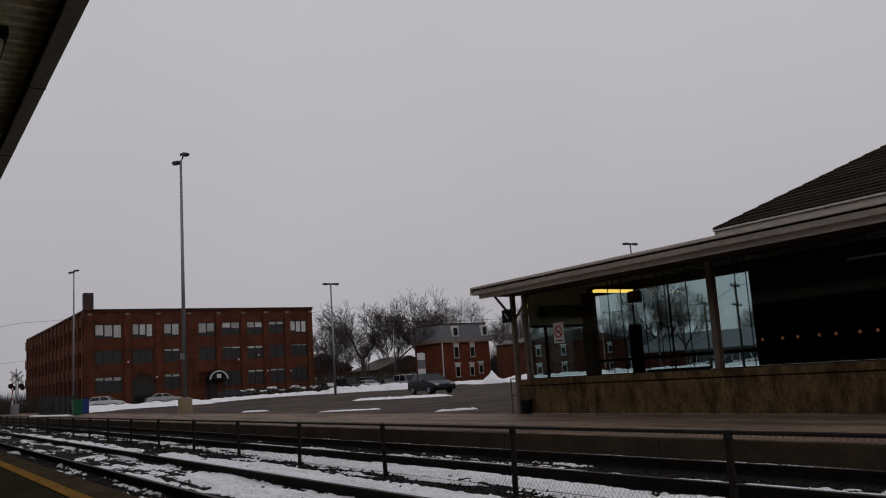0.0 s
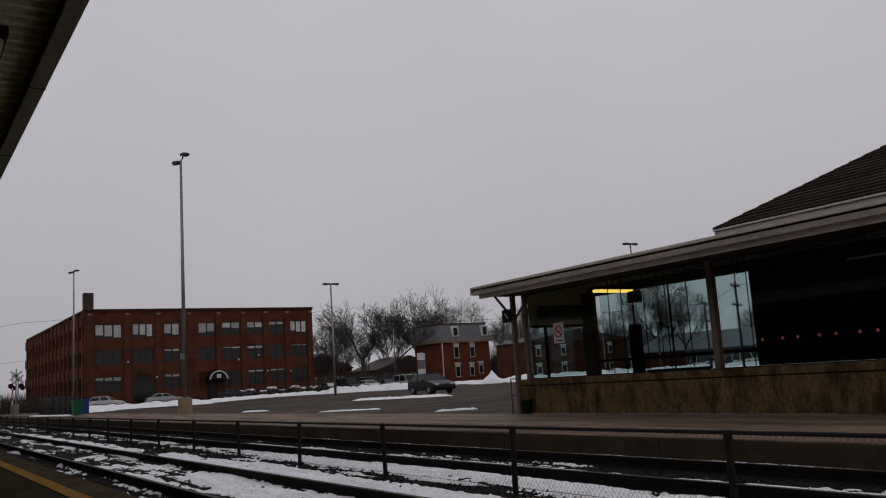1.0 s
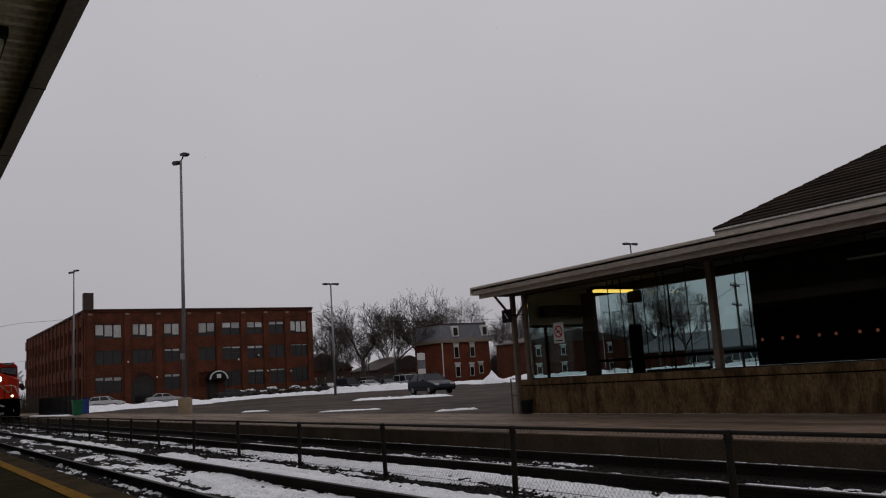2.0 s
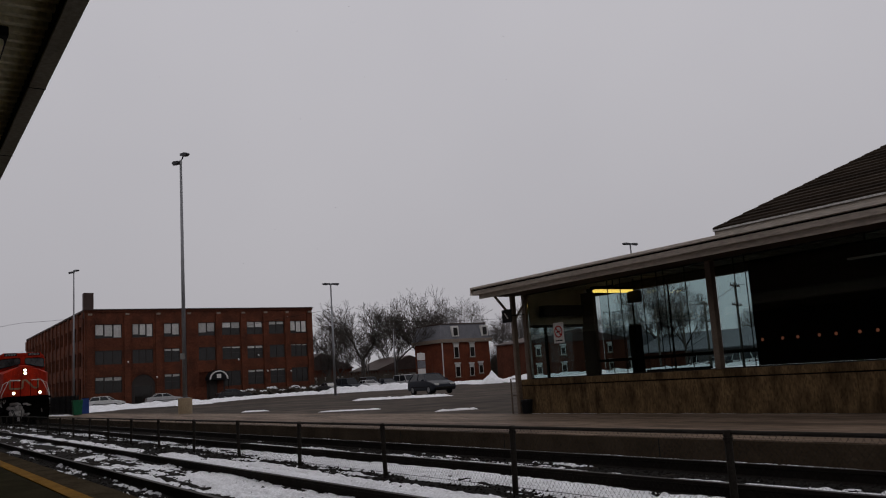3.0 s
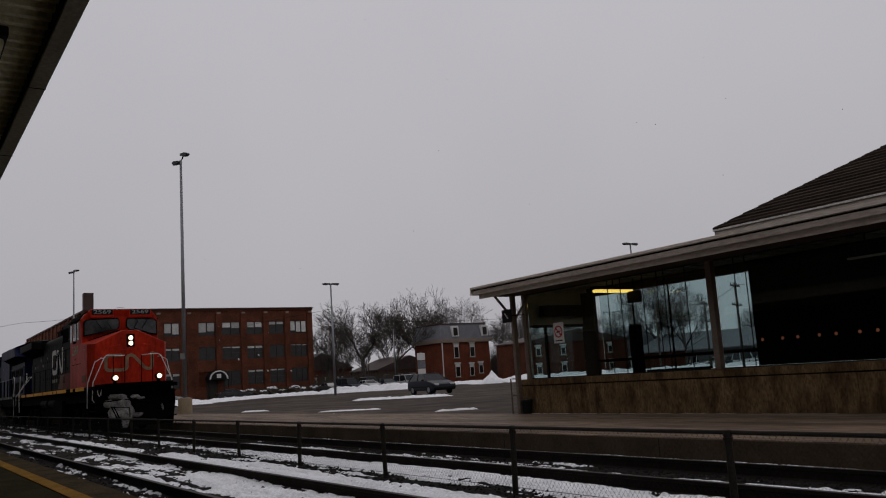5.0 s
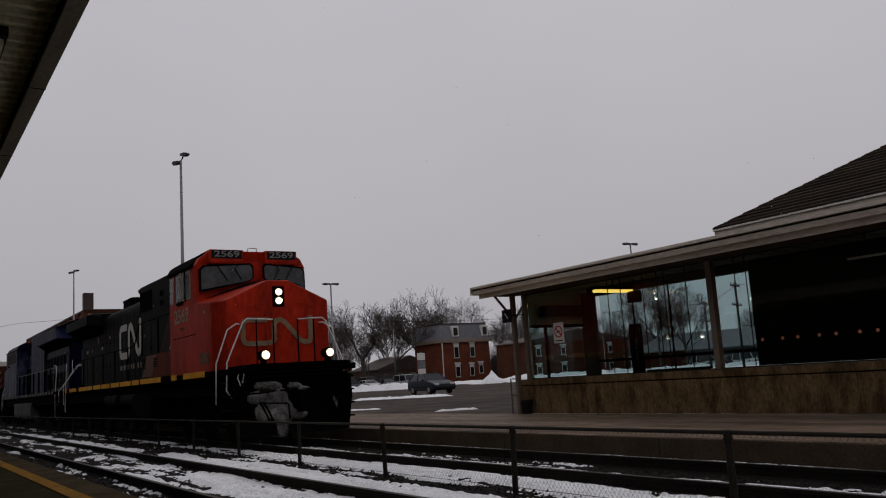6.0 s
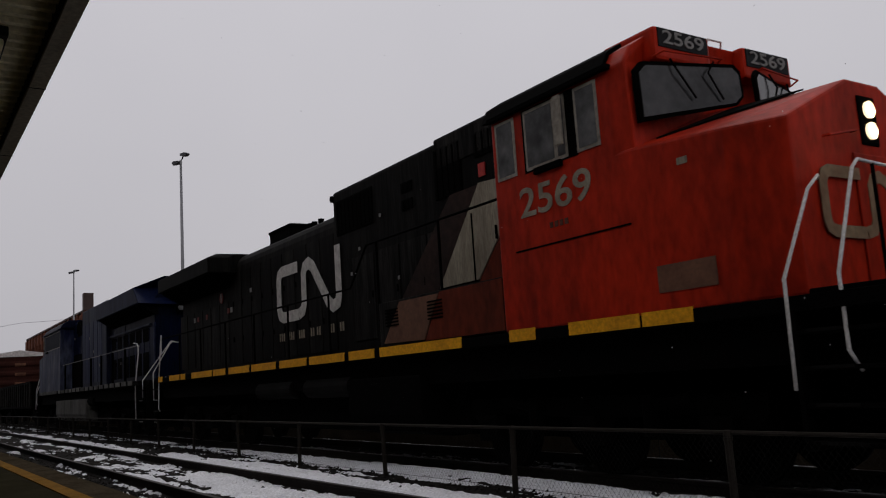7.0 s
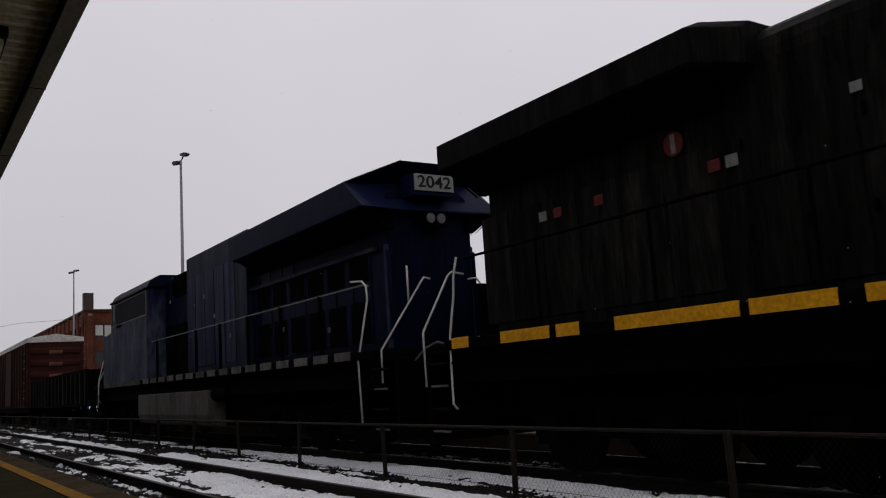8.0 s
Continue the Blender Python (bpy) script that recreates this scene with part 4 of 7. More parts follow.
# ---- bare trees ----
def tree_data(seed, height, spread, depth=6):
    thin = 0.011
    r = random.Random(seed)
    wood, twigs = ([], []), ([], [])

    def limb(store, p, q, r0, r1, n):
        d = (q - p).normalized()
        u = d.orthogonal().normalized()
        v = d.cross(u)
        o = len(store[0])
        for c, rad in ((p, r0), (q, r1)):
            store[0].extend([tuple(c + rad * (math.cos(2 * math.pi * i / n) * u + math.sin(2 * math.pi * i / n) * v)) for i in range(n)])
        store[1].extend([(o + i, o + (i + 1) % n, o + n + (i + 1) % n, o + n + i) for i in range(n)])

    def grow(p, d, length, rad, level):
        steps = 3 if level < 3 else 2
        for s in range(steps):
            d = (d + Vector((r.uniform(-1, 1), r.uniform(-1, 1), r.uniform(-0.5, 0.9))) * (0.1 + 0.06 * level)).normalized()
            q = p + d * length / steps
            r1 = max(thin, rad * (0.86 if s < steps - 1 else 0.75))
            limb(wood if level < 3 else twigs, p, q, rad, r1, 7 if level < 2 else 4 if level < 4 else 3)
            p, rad = q, r1
            if level >= 1 and s < steps - 1 and level < depth:
                side = (d + Vector((r.uniform(-1, 1), r.uniform(-1, 1), r.uniform(-0.3, 0.6))) * spread).normalized()
                grow(p, side, length * r.uniform(0.5, 0.75), max(thin, rad * 0.55), level + 1)
        if level < depth:
            for k in range(3 if level < 4 else 2):
                a = r.uniform(0, 2 * math.pi)
                out = Vector((math.cos(a), math.sin(a), 0.15)) * spread * r.uniform(0.5, 1.0)
                grow(p, (d + out).normalized(), length * r.uniform(0.62, 0.82), max(thin, rad * 0.7), level + 1)
    grow(Vector((0, 0, -0.1)), Vector((0, 0, 1)), height * 0.24, height * 0.024, 0)
    out = []
    for nm, st, mt in (("trunk", wood, BARK), ("crown", twigs, TWIG)):
        me = bpy.data.meshes.new(nm)
        me.from_pydata(st[0], [], st[1])
        me.materials.append(mt)
        me.shade_smooth()
        out.append(me)
    return out


TREES = [tree_data(3, 11.0, 0.95, 6), tree_data(8, 13.0, 1.0, 6), tree_data(12, 10.5, 0.9, 6)]


def tree(k, x, y, size, turn, label="bare winter tree with a wide crown of fine twigs"):
    t = thing("tree", label, "tree", pose(x, y, 0.1, 0, 0, turn), "bare trees")
    t.scale = (size * 1.75,) * 3
    for me, nm in zip(TREES[k], ("trunk", "crown")):
        o = new(nm, me)
        o.parent = t
    return t


for k, x, y, s, a in ((0, -115, 60.5, 1.0, 20), (1, -132, 81.5, 0.95, 80), (2, -128, 73.5, 1.0, 200), (2, -150, 80, 0.7, 15), (0, -146, 72, 0.6, 95), (1, -160, 90, 0.75, 180), (2, -140, 66, 0.55, 260), (0, -140, 90, 1.05, 130), (1, -145, 98, 0.95, 250), (2, -110, 90, 0.95, 10),
                      (0, -160, 76, 1.1, 300), (1, -170, 60, 0.9, 40), (2, -155, 62, 0.8, 140), (1, -80, 92, 0.62, 220), (0, -72, 99, 0.62, 170), (2, -90, 100, 0.75, 60), (0, -62, 94, 0.55, 120),
                      (2, -54, 99, 0.6, 330), (1, -100, 108, 0.95, 30), (2, -178, 90, 1.1, 75), (0, -190, 72, 1.0, 210), (1, -44, 98, 0.6, 100),
                      (0, -106, 84, 0.62, 50), (1, -130, 99, 0.7, 190), (2, -104, 92, 0.66, 290), (0, -112, 97, 0.7, 15), (1, -98, 97, 0.6, 240)):
    tree(k, x, y, s, a)

# hedges and brush: many crossing twigs
def brush(name, label, x0, x1, y0, y1, h, count, seed):
    r = random.Random(seed)
    verts, faces = [], []
    for _ in range(count):
        x, y = r.uniform(x0, x1), r.uniform(y0, y1)
        p = Vector((x, y, 0.1))
        q = p + Vector((r.uniform(-0.5, 0.5), r.uniform(-0.5, 0.5), h * r.uniform(0.5, 1.05)))
        w = 0.035
        o = len(verts)
        verts += [(p.x - w, p.y, p.z), (p.x + w, p.y - w, p.z), (p.x + w, p.y + w, p.z), tuple(q)]
        faces += [(o, o + 1, o + 3), (o + 1, o + 2, o + 3), (o + 2, o, o + 3)]
    me = bpy.data.meshes.new(name)
    me.from_pydata(verts, [], faces)
    me.materials.append(HEDGE)
    return tagged(new(name, me), label, "brush", kind="stuff")


def shrub(x, y, r0, seed):
    t = thing("shrub", "dark clipped shrub capped with snow", "shrub", pose(x, y, 0.12), "snowy shrubs by the office")
    for nm, mt, sc, lift in (("foliage", HEDGE, 1.0, 0.0), ("snow_cap", SNOW, 0.8, 0.33)):
        bm = bmesh.new()
        bmesh.ops.create_icosphere(bm, subdivisions=3, radius=1)
        for v in bm.verts:
            k = 1 + 0.45 * noise.noise(v.co * 2.4 + Vector((seed, seed * 2, 0))) + 0.2 * noise.noise(v.co * 6 + Vector((seed, 0, 0)))
            v.co = Vector((v.co.x * r0 * k * sc, v.co.y * r0 * k * sc, r0 * 0.8 + lift * r0 * 1.5 + v.co.z * r0 * k * (0.85 if nm == "foliage" else 0.35)))
        part(nm, bm, mt, t)


for k in range(9):
    shrub(FX + 4.6 + 0.5 * math.sin(k * 4), 40.6 + 1.55 * k, 0.75 + 0.15 * math.sin(k * 2.7), k * 3.1)
brush("hedge", "dark leafless hedge along the office wall", FX + 2.2, FX + 4.2, 41.5, 53.5, 1.5, 1600, 1)
brush("brush", "tangle of dry trackside brush", -175, -120, 11.5, 19.0, 3.2, 1800, 2)
brush("brush", "bare shrubs behind the parked cars", -116, -110, 52, 66, 3.0, 1300, 3)
brush("brush", "tall bare undergrowth beneath the lot trees", -136, -122, 58, 80, 3.6, 1800, 6)
brush("brush", "tall bare thicket between two brick houses", -128, -121, 88.6, 101, 6.5, 2200, 9)
brush("brush", "bare shrubs in front of far houses", -150, -138, 76, 100, 2.2, 1200, 4)


# ---- lamps and poles ----
def parking_lamp(label, x, y, h, heads, base=False, turn=90):
    p = thing("street_lamp", label, "street lamp", pose(x, y, 0.165, 0, 0, turn), "parking lot lamps")
    z0 = 0.0
    if base:
        b = bmesh.new()
        tube(b, (0, 0, -0.1), (0, 0, 0.9), 0.4, 0.4, 24)
        part("base", b, BASE_CONC, p, "chipped tan concrete footing", bevel=0.03)
        z0 = 0.9
    part("base_plate", box(bmesh.new(), -0.2, 0.2, -0.2, 0.2, z0, z0 + 0.04), GALV, p)
    part("pole", tube(bmesh.new(), (0, 0, z0), (0, 0, h), 0.13, 0.07, 14), GALV, p, smooth=True)
    if base:
        part("notice", box(bmesh.new(), -0.16, 0.16, -0.16, -0.14, 3.15, 3.5), PLATE_GREY, p, "small grey notice")
    for s, up in heads:
        part("arm", tube(bmesh.new(), (0, 0, h - 0.1), (s * 0.4, 0, h + up), 0.035), LAMP_HEAD, p)
        bm = loft(bmesh.new(), [[(s * 0.1, -0.16, h + up - 0.06), (s * 0.1, 0.16, h + up - 0.06), (s * 0.1, 0.16, h + up + 0.08), (s * 0.1, -0.16, h + up + 0.08)],
                                [(s * 0.7, -0.2, h + up - 0.08 - 0.1 * (1 - up)), (s * 0.7, 0.2, h + up - 0.08), (s * 0.7, 0.2, h + up + 0.1), (s * 0.7, -0.2, h + up + 0.1)],
                                [(s * 0.95, -0.14, h + up - 0.02), (s * 0.95, 0.14, h + up - 0.02), (s * 0.95, 0.14, h + up + 0.06), (s * 0.95, -0.14, h + up + 0.06)]])
        hd = part("lamp_head", bm, LAMP_HEAD, p, "dark lamp head", bevel=0.02)
        part("lens", box(bmesh.new(), min(s * 0.4, s * 0.65), max(s * 0.4, s * 0.65), -0.12, 0.12, h + up - 0.1, h + up - 0.07), LAMP_CLEAR, hd)
    return p


parking_lamp("tall galvanised twin-head parking lot lamp on a round concrete footing", -50.4, 14.7, 15.2, ((-0.62, -0.12), (0.62, 0.3)), True, 32)
parking_lamp("tall slim twin-head lamp near the tracks", -106.7, 18.3, 16.2, ((-1, 0.0), (1, 0.1)), False, 22)
parking_lamp("slim twin-head parking lot lamp", -80, 38.7, 11.5, ((-1, 0.0), (1, 0.0)))
parking_lamp("distant twin-head lamp behind the shelter", -57.7, 60, 12.7, ((-1, 0.0), (1, 0.0)))
parking_lamp("distant twin-head lamp beyond the parked cars", -122, 70, 9.5, ((1, 0.0),))


def utility_pole(x, y, h, arms, label="weathered wooden utility pole"):
    p = thing("utility_pole", label, "pole", pose(x, y, 0.1, 0, 0, 20), "utility poles")
    part("shaft", tube(bmesh.new(), (0, 0, -0.2), (0, 0, h), 0.14, 0.1, 12), WOOD_POLE, p, smooth=True)
    for k in range(arms):
        z = h - 0.4 - 1.9 * k
        a = part("crossarm", box(bmesh.new(), -0.06, 0.06, -1.4, 1.4, z, z + 0.14), WOOD_POLE, p)
        for y2 in (-1.25, -0.6, 0.6, 1.25):
            part("insulator", tube(bmesh.new(), (0, y2, z + 0.14), (0, y2, z + 0.34), 0.05, 0.03, 6), DARK_METAL, a)
    return p


utility_pole(-100, 48.4, 11.2, 0)
utility_pole(-62.0, 75, 7.6, 2)
utility_pole(-53.9, 70, 8.6, 2)
utility_pole(-71.0, 77, 7.9, 0)
utility_pole(-67.9, 78, 8.2, 0)
utility_pole(-130, 30, 12, 1, "far utility pole behind the office")
for a, b, sag in (((-100, 48.4, 11.0), (-260, 5, 11.6), 1.4), ((-100, 48.4, 9.3), (-62.0, 75, 7.4), 0.6), ((-62, 75, 7.4), (-53.9, 70, 8.4), 0.2), ((-53.9, 70, 8.4), (60, 66, 12.6), 2.0),
                  ((-118, 14, 11.4), (-280, -60, 12), 1.0), ((-118, 14, 11.4), (-120, 26, 12.6), 0.1)):
    bm = bmesh.new()
    pts = [Vector(a).lerp(Vector(b), k / 12) - Vector((0, 0, sag * 4 * (k / 12) * (1 - k / 12))) for k in range(13)]
    path_tube(bm, pts, 0.022, 4)
    tagged(part("overhead_cable", bm, DARK_METAL), "thin black overhead cable between poles", "cable", "overhead cables")


# ---- cars ----
def car(label, x, y, turn, colour, kind="sedan", length=4.5):
    c = thing("car", label, "car", pose(x, y, 0.165, 0, 0, turn), "parked cars")
    L, w, tall = length / 2, 0.88, {"sedan": 1.42, "hatch": 1.48, "van": 1.85}[kind]
    hood = 0.92 if kind != "van" else 1.05
    prof = [(-L, 0.45), (-L + 0.02, 0.8), (-L + 0.15, 0.95), (-L * 0.55, 1.0), (L * 0.35, 0.98), (L * 0.85, hood - 0.12), (L - 0.03, 0.68), (L, 0.42), (L - 0.1, 0.26), (-L + 0.1, 0.26)]
    rings = []
    for s, k in ((-w, 0.94), (-w * 0.97, 1.0), (w * 0.97, 1.0), (w, 0.94)):
        rings.append([(px * (0.985 if abs(s) == w else 1.0), s, 0.3 + (pz - 0.3) * k) for px, pz in prof])
    part("body", loft(bmesh.new(), rings), colour, c, bevel=0.035, smooth=True)
    back = {"sedan": (-L * 0.72, -L * 0.42), "hatch": (-L * 0.94, -L * 0.72), "van": (-L * 0.97, -L * 0.9)}[kind]
    front = (L * 0.42, L * 0.08) if kind != "van" else (L * 0.5, L * 0.22)
    lo = [(back[0], -w * 0.95, 0.94), (front[0], -w * 0.95, 0.94), (front[0], w * 0.95, 0.94), (back[0], w * 0.95, 0.94)]
    hi = [(back[1], -w * 0.74, tall - 0.05), (front[1], -w * 0.74, tall - 0.05), (front[1], w * 0.74, tall - 0.05), (back[1], w * 0.74, tall - 0.05)]
    part("cabin_glass", loft(bmesh.new(), [lo, hi]), CAR_GLASS, c, "dark cabin windows", bevel=0.02)
    part("roof", loft(bmesh.new(), [[(px * 1.02 + (0.03 if px > 0 else -0.03), py * 1.02, tall - 0.07) for px, py, pz in hi], [(px * 0.9, py * 0.9, tall) for px, py, pz in hi]]), colour, c, bevel=0.02)
    for s in (-1, 1):
        for t in (0.0, 0.5, 1.0):
            p, q = Vector(lo[0]).lerp(Vector(lo[1]), t), Vector(hi[0]).lerp(Vector(hi[1]), t)
            part("pillar", tube(bmesh.new(), (p.x, s * abs(p.y) * 1.005, p.z), (q.x, s * abs(q.y) * 1.01, q.z), 0.035, n=6), colour, c)
        for px in (-L * 0.6, L * 0.6):
            wh = part("wheel", tube(bmesh.new(), (px, s * (w - 0.2), 0.31), (px, s * (w + 0.01), 0.31), 0.31, n=20), TYRE, c, bevel=0.02)
            part("rim", tube(bmesh.new(), (px, s * (w + 0.005), 0.31), (px, s * (w + 0.02), 0.31), 0.2, 0.17, 14), RIM, wh)
        part("headlight", box(bmesh.new(), L - 0.22, L - 0.02, s * 0.62 - 0.17, s * 0.62 + 0.17, 0.6, 0.74), LAMP_CLEAR, c, bevel=0.03)
        part("tail_light", box(bmesh.new(), -L + 0.0, -L + 0.12, s * 0.7 - 0.12, s * 0.7 + 0.12, 0.68, 0.88), LAMP_RED, c, bevel=0.03)
        part("mirror", box(bmesh.new(), front[0] - 0.35, front[0] - 0.2, s * (w + 0.1) - 0.1, s * (w + 0.1) + 0.08, 0.94, 1.08), colour, c, bevel=0.03)
        part("side_trim", box(bmesh.new(), -L * 0.5, L * 0.5, s * (w + 0.0) - 0.012, s * (w + 0.0) + 0.012, 0.5, 0.56), DARK_METAL, c)
    part("bumper", box(bmesh.new(), L - 0.12, L + 0.03, -0.78, 0.78, 0.34, 0.5), DARK_METAL, c, bevel=0.03)
    return c


car("dark navy hatchback parked on the wet asphalt", -52.3, 32.9, -4, CAR_NAVY, "hatch", 4.1)
car("silver sedan parked by the snow bank", -112.5, 30.2, 84, CAR_SILVER, "sedan", 4.7)
car("white hatchback parked by the office", -113.5, 23.3, 62, CAR_WHITE, "hatch", 4.2)
car("dark sedan half hidden behind the snow bank", -113, 39.5, 84, CAR_DARK, "sedan", 4.5)
for k in range(9):
    car("dark snow-dusted car in a parked row", -106 + 2.5 * (k % 2), 50.6 + 1.5 * k, 8 * math.sin(k), (CAR_DARK, CAR_NAVY, CAR_DARK, CAR_SILVER)[k % 4], ("sedan", "van", "hatch")[k % 3])
for k in range(5):
    car("grey parked car behind the shelter", -58 - 4.2 * k, 80 + 2.5 * k, 70, (CAR_SILVER, CAR_WHITE, CAR_DARK)[k % 3], ("sedan", "van", "hatch")[k % 3])


# ---- ploughed snow ----
def snow_bank(label, pts, width, height, seed, mat=SNOW):
    """A heap along a line, with an uneven back and ragged foot."""
    pts = [Vector((*p, 0)) for p in pts]
    xs0, xs1 = min(p.x for p in pts) - width, max(p.x for p in pts) + width
    ys0, ys1 = min(p.y for p in pts) - width, max(p.y for p in pts) + width
    st = max(0.12, min(0.4, width / 8))
    xs, ys = np.arange(xs0, xs1, st), np.arange(ys0, ys1, st)
    gx, gy = np.meshgrid(xs, ys, indexing="ij")
    best = np.full(gx.shape, 1e9)
    for a, b in zip(pts, pts[1:]):
        d = b - a
        t = np.clip(((gx - a.x) * d.x + (gy - a.y) * d.y) / d.length_squared, 0, 1)
        best = np.minimum(best, np.hypot(gx - a.x - t * d.x, gy - a.y - t * d.y))
    n1, n2 = rough_noise(gx * 0.9 / width, gy * 0.9 / width, seed), rough_noise(gx * 3 / width, gy * 3 / width, seed + 9)
    f = 1 - best / (width * (0.45 + 0.75 * n1))
    z = 0.15 + height * np.clip(f, -0.1, 1) * (0.5 + 0.7 * n2)
    keep = (z[:-1, :-1] > 0.15) | (z[1:, 1:] > 0.15)
    return tagged(sheet("snow_bank", xs, ys, z, mat, keep), label, "snow bank", kind="stuff")


snow_bank("ploughed snow bank along the parking lot edge", [(-86, 15.6), (-91, 18.8), (-93, 22.5), (-88, 26.5)], 2.3, 0.62, 3)
snow_bank("ploughed snow bank in front of the office", [(-90, 27), (-104, 38), (-106, 44), (-100, 48)], 1.6, 0.5, 5)
snow_bank("tall ploughed snow bank beside the lamp", [(-98, 47), (-93, 51), (-88, 53)], 1.8, 0.95, 7)
snow_bank("snow bank in front of the brick house", [(-104, 68), (-100, 70), (-88, 63), (-84, 62.5)], 1.6, 0.5, 8)
snow_bank("pointed ploughed snow pile", [(-84.5, 62), (-83.8, 61.5)], 2.0, 1.7, 9)
snow_bank("snow bank beyond the shelter", [(-84, 64), (-80, 70), (-70, 76), (-58, 76), (-40, 72)], 2.0, 0.9, 11)
snow_bank("thin strip of snow on the asphalt", [(-49.5, 25.8), (-46.5, 26.8), (-43.5, 28.2)], 0.8, 0.18, 12)
snow_bank("thin patch of snow on the asphalt", [(-43.2, 15.7), (-42.0, 16.3)], 0.35, 0.1, 13)
snow_bank("thin patch of snow on the asphalt", [(-33.5, 15.6), (-31.2, 16.9)], 0.3, 0.08, 14)
snow_bank("thin patch of dirty snow on the asphalt", [(-24.5, 15.7), (-23.8, 16.6)], 0.28, 0.09, 15, DIRTY_SNOW)
snow_bank("snow edge beside the black bin fence", [(-86, 11.2), (-74, 12.4)], 0.5, 0.15, 16)
snow_bank("snow trodden along the shelter wall", [(-18.5, 14.72), (-8, 14.74), (2, 14.74)], 0.14, 0.03, 17, DIRTY_SNOW)

# ---- bins, fence and crossing signals by the track ----
fnc = thing("board_fence", "black close-boarded fence beside the track", "fence")
for k in range(34):
    part("board", box(bmesh.new(), -86.8 + 0.4 * k, -86.43 + 0.4 * k, 11.9 + 0.03 * k, 11.95 + 0.03 * k, 0.1, 1.75 + 0.05 * math.sin(k * 2.3)), SIGN_BLACK, fnc)
b = thing("wheelie_bin", "green plastic refuse bin", "bin", pose(-72.8, 12.75, 0.165))
part("body", loft(bmesh.new(), [[(-0.29, -0.29, 0.05), (0.29, -0.29, 0.05), (0.29, 0.29, 0.05), (-0.29, 0.29, 0.05)], [(-0.36, -0.36, 1.1), (0.36, -0.36, 1.1), (0.36, 0.36, 1.1), (-0.36, 0.36, 1.1)]]), GREEN_BIN, b, bevel=0.03)
part("lid", box(bmesh.new(), -0.39, 0.39, -0.39, 0.39, 1.1, 1.2), GREEN_BIN, b, bevel=0.03)
b2 = thing("refuse_bin", "dark blue refuse bin", "bin", pose(-80, 14.65, 0.165))
part("body", box(bmesh.new(), -0.3, 0.3, -0.28, 0.28, 0.0, 1.3), BLUE_BIN, b2, bevel=0.04)
part("lid", box(bmesh.new(), -0.32, 0.32, -0.3, 0.3, 1.3, 1.38), SIGN_BLACK, b2, bevel=0.02)


def crossing_signal(x, y):
    s = thing("crossing_signal", "level crossing signal with crossed boards and dark lamps", "signal", pose(x, y, 0.1), "crossing signals")
    part("mast", tube(bmesh.new(), (0, 0, 0), (0, 0, 5.4), 0.07), GALV, s)
    for a in (-40, 40):
        o = part("crossed_board", box(bmesh.new(), 0.08, 0.11, -0.8, 0.8, -0.13, 0.13), SIGN_WHITE, s, "white crossed board")
        o.matrix_basis = pose(0, 0, 4.6, a, 0, 0)
    for y2 in (-0.55, 0.55):
        l = part("lamp_disc", tube(bmesh.new(), (0.02, y2, 3.4), (0.06, y2, 3.4), 0.3, n=16), SIGN_BLACK, s)
        part("lamp", tube(bmesh.new(), (0.06, y2, 3.4), (0.2, y2, 3.4), 0.13, n=12), LAMP_RED, l)
    part("lamp_bar", box(bmesh.new(), -0.03, 0.03, -0.7, 0.7, 3.36, 3.44), GALV, s)
    part("counter_box", box(bmesh.new(), -0.3, 0.3, -0.3, 0.3, 0.0, 1.3), GALV, s, bevel=0.03)
    return s


crossing_signal(-112, 12.9)
crossing_signal(-128, 15.0)
h = thing("crossing_gate", "raised striped crossing gate arm", "gate", pose(-118, 13.2, 0.1), "crossing gates")
part("stand", box(bmesh.new(), -0.25, 0.25, -0.2, 0.2, 0, 1.2), GALV, h, bevel=0.03)
part("arm", box(bmesh.new(), -0.04, 0.04, -0.08, 0.08, 1.2, 5.2), SIGN_WHITE, h)
for j in range(4):
    part("stripe", box(bmesh.new(), -0.045, 0.045, -0.085, 0.085, 1.7 + 0.9 * j, 2.1 + 0.9 * j), SIGN_RED, h)
info = thing("lot_sign", "stack of white and blue parking signs on a post", "sign", pose(-80, 49.2, 0.1))
part("post", tube(bmesh.new(), (0, 0, 0), (0, 0, 4.1), 0.06), GALV, info)
for k, mt in enumerate((SIGN_WHITE, SLATE, SIGN_WHITE)):
    part("panel", box(bmesh.new(), 0.05, 0.09, -0.5, 0.5, 1.5 + 0.85 * k, 2.28 + 0.85 * k), mt, info)

# ---- shelter fittings ----
tl = thing("fluorescent_light", "lit yellow fluorescent fitting under the shelter ceiling", "lamp", pose(-16.6, 16.45, 3.29, 0, 0, 90))
part("housing", box(bmesh.new(), -0.75, 0.75, -0.1, 0.1, 0.05, 0.13), DARK_METAL, tl, bevel=0.01)
part("tube_light", box(bmesh.new(), -0.7, 0.7, -0.07, 0.07, -0.03, 0.05), TUBE, tl, "glowing yellow diffuser", bevel=0.02)
part("hanger", tube(bmesh.new(), (0, 0, 0.13), (0, 0, 0.3), 0.02), DARK_METAL, tl)
tl2 = thing("fluorescent_light", "dim fluorescent fitting deep in the waiting room", "lamp", pose(-9.4, 16.4, 3.12))
part("housing", box(bmesh.new(), -0.4, 0.4, -0.06, 0.06, 0.0, 0.04), EAVE, tl2, bevel=0.01)
part("hanger", tube(bmesh.new(), (0, 0, 0.04), (0, 0, 0.48), 0.015), DARK_METAL, tl2)
mon = thing("monitor", "dark hanging departure monitor", "monitor", pose(-16.38, 17.0, 3.12))
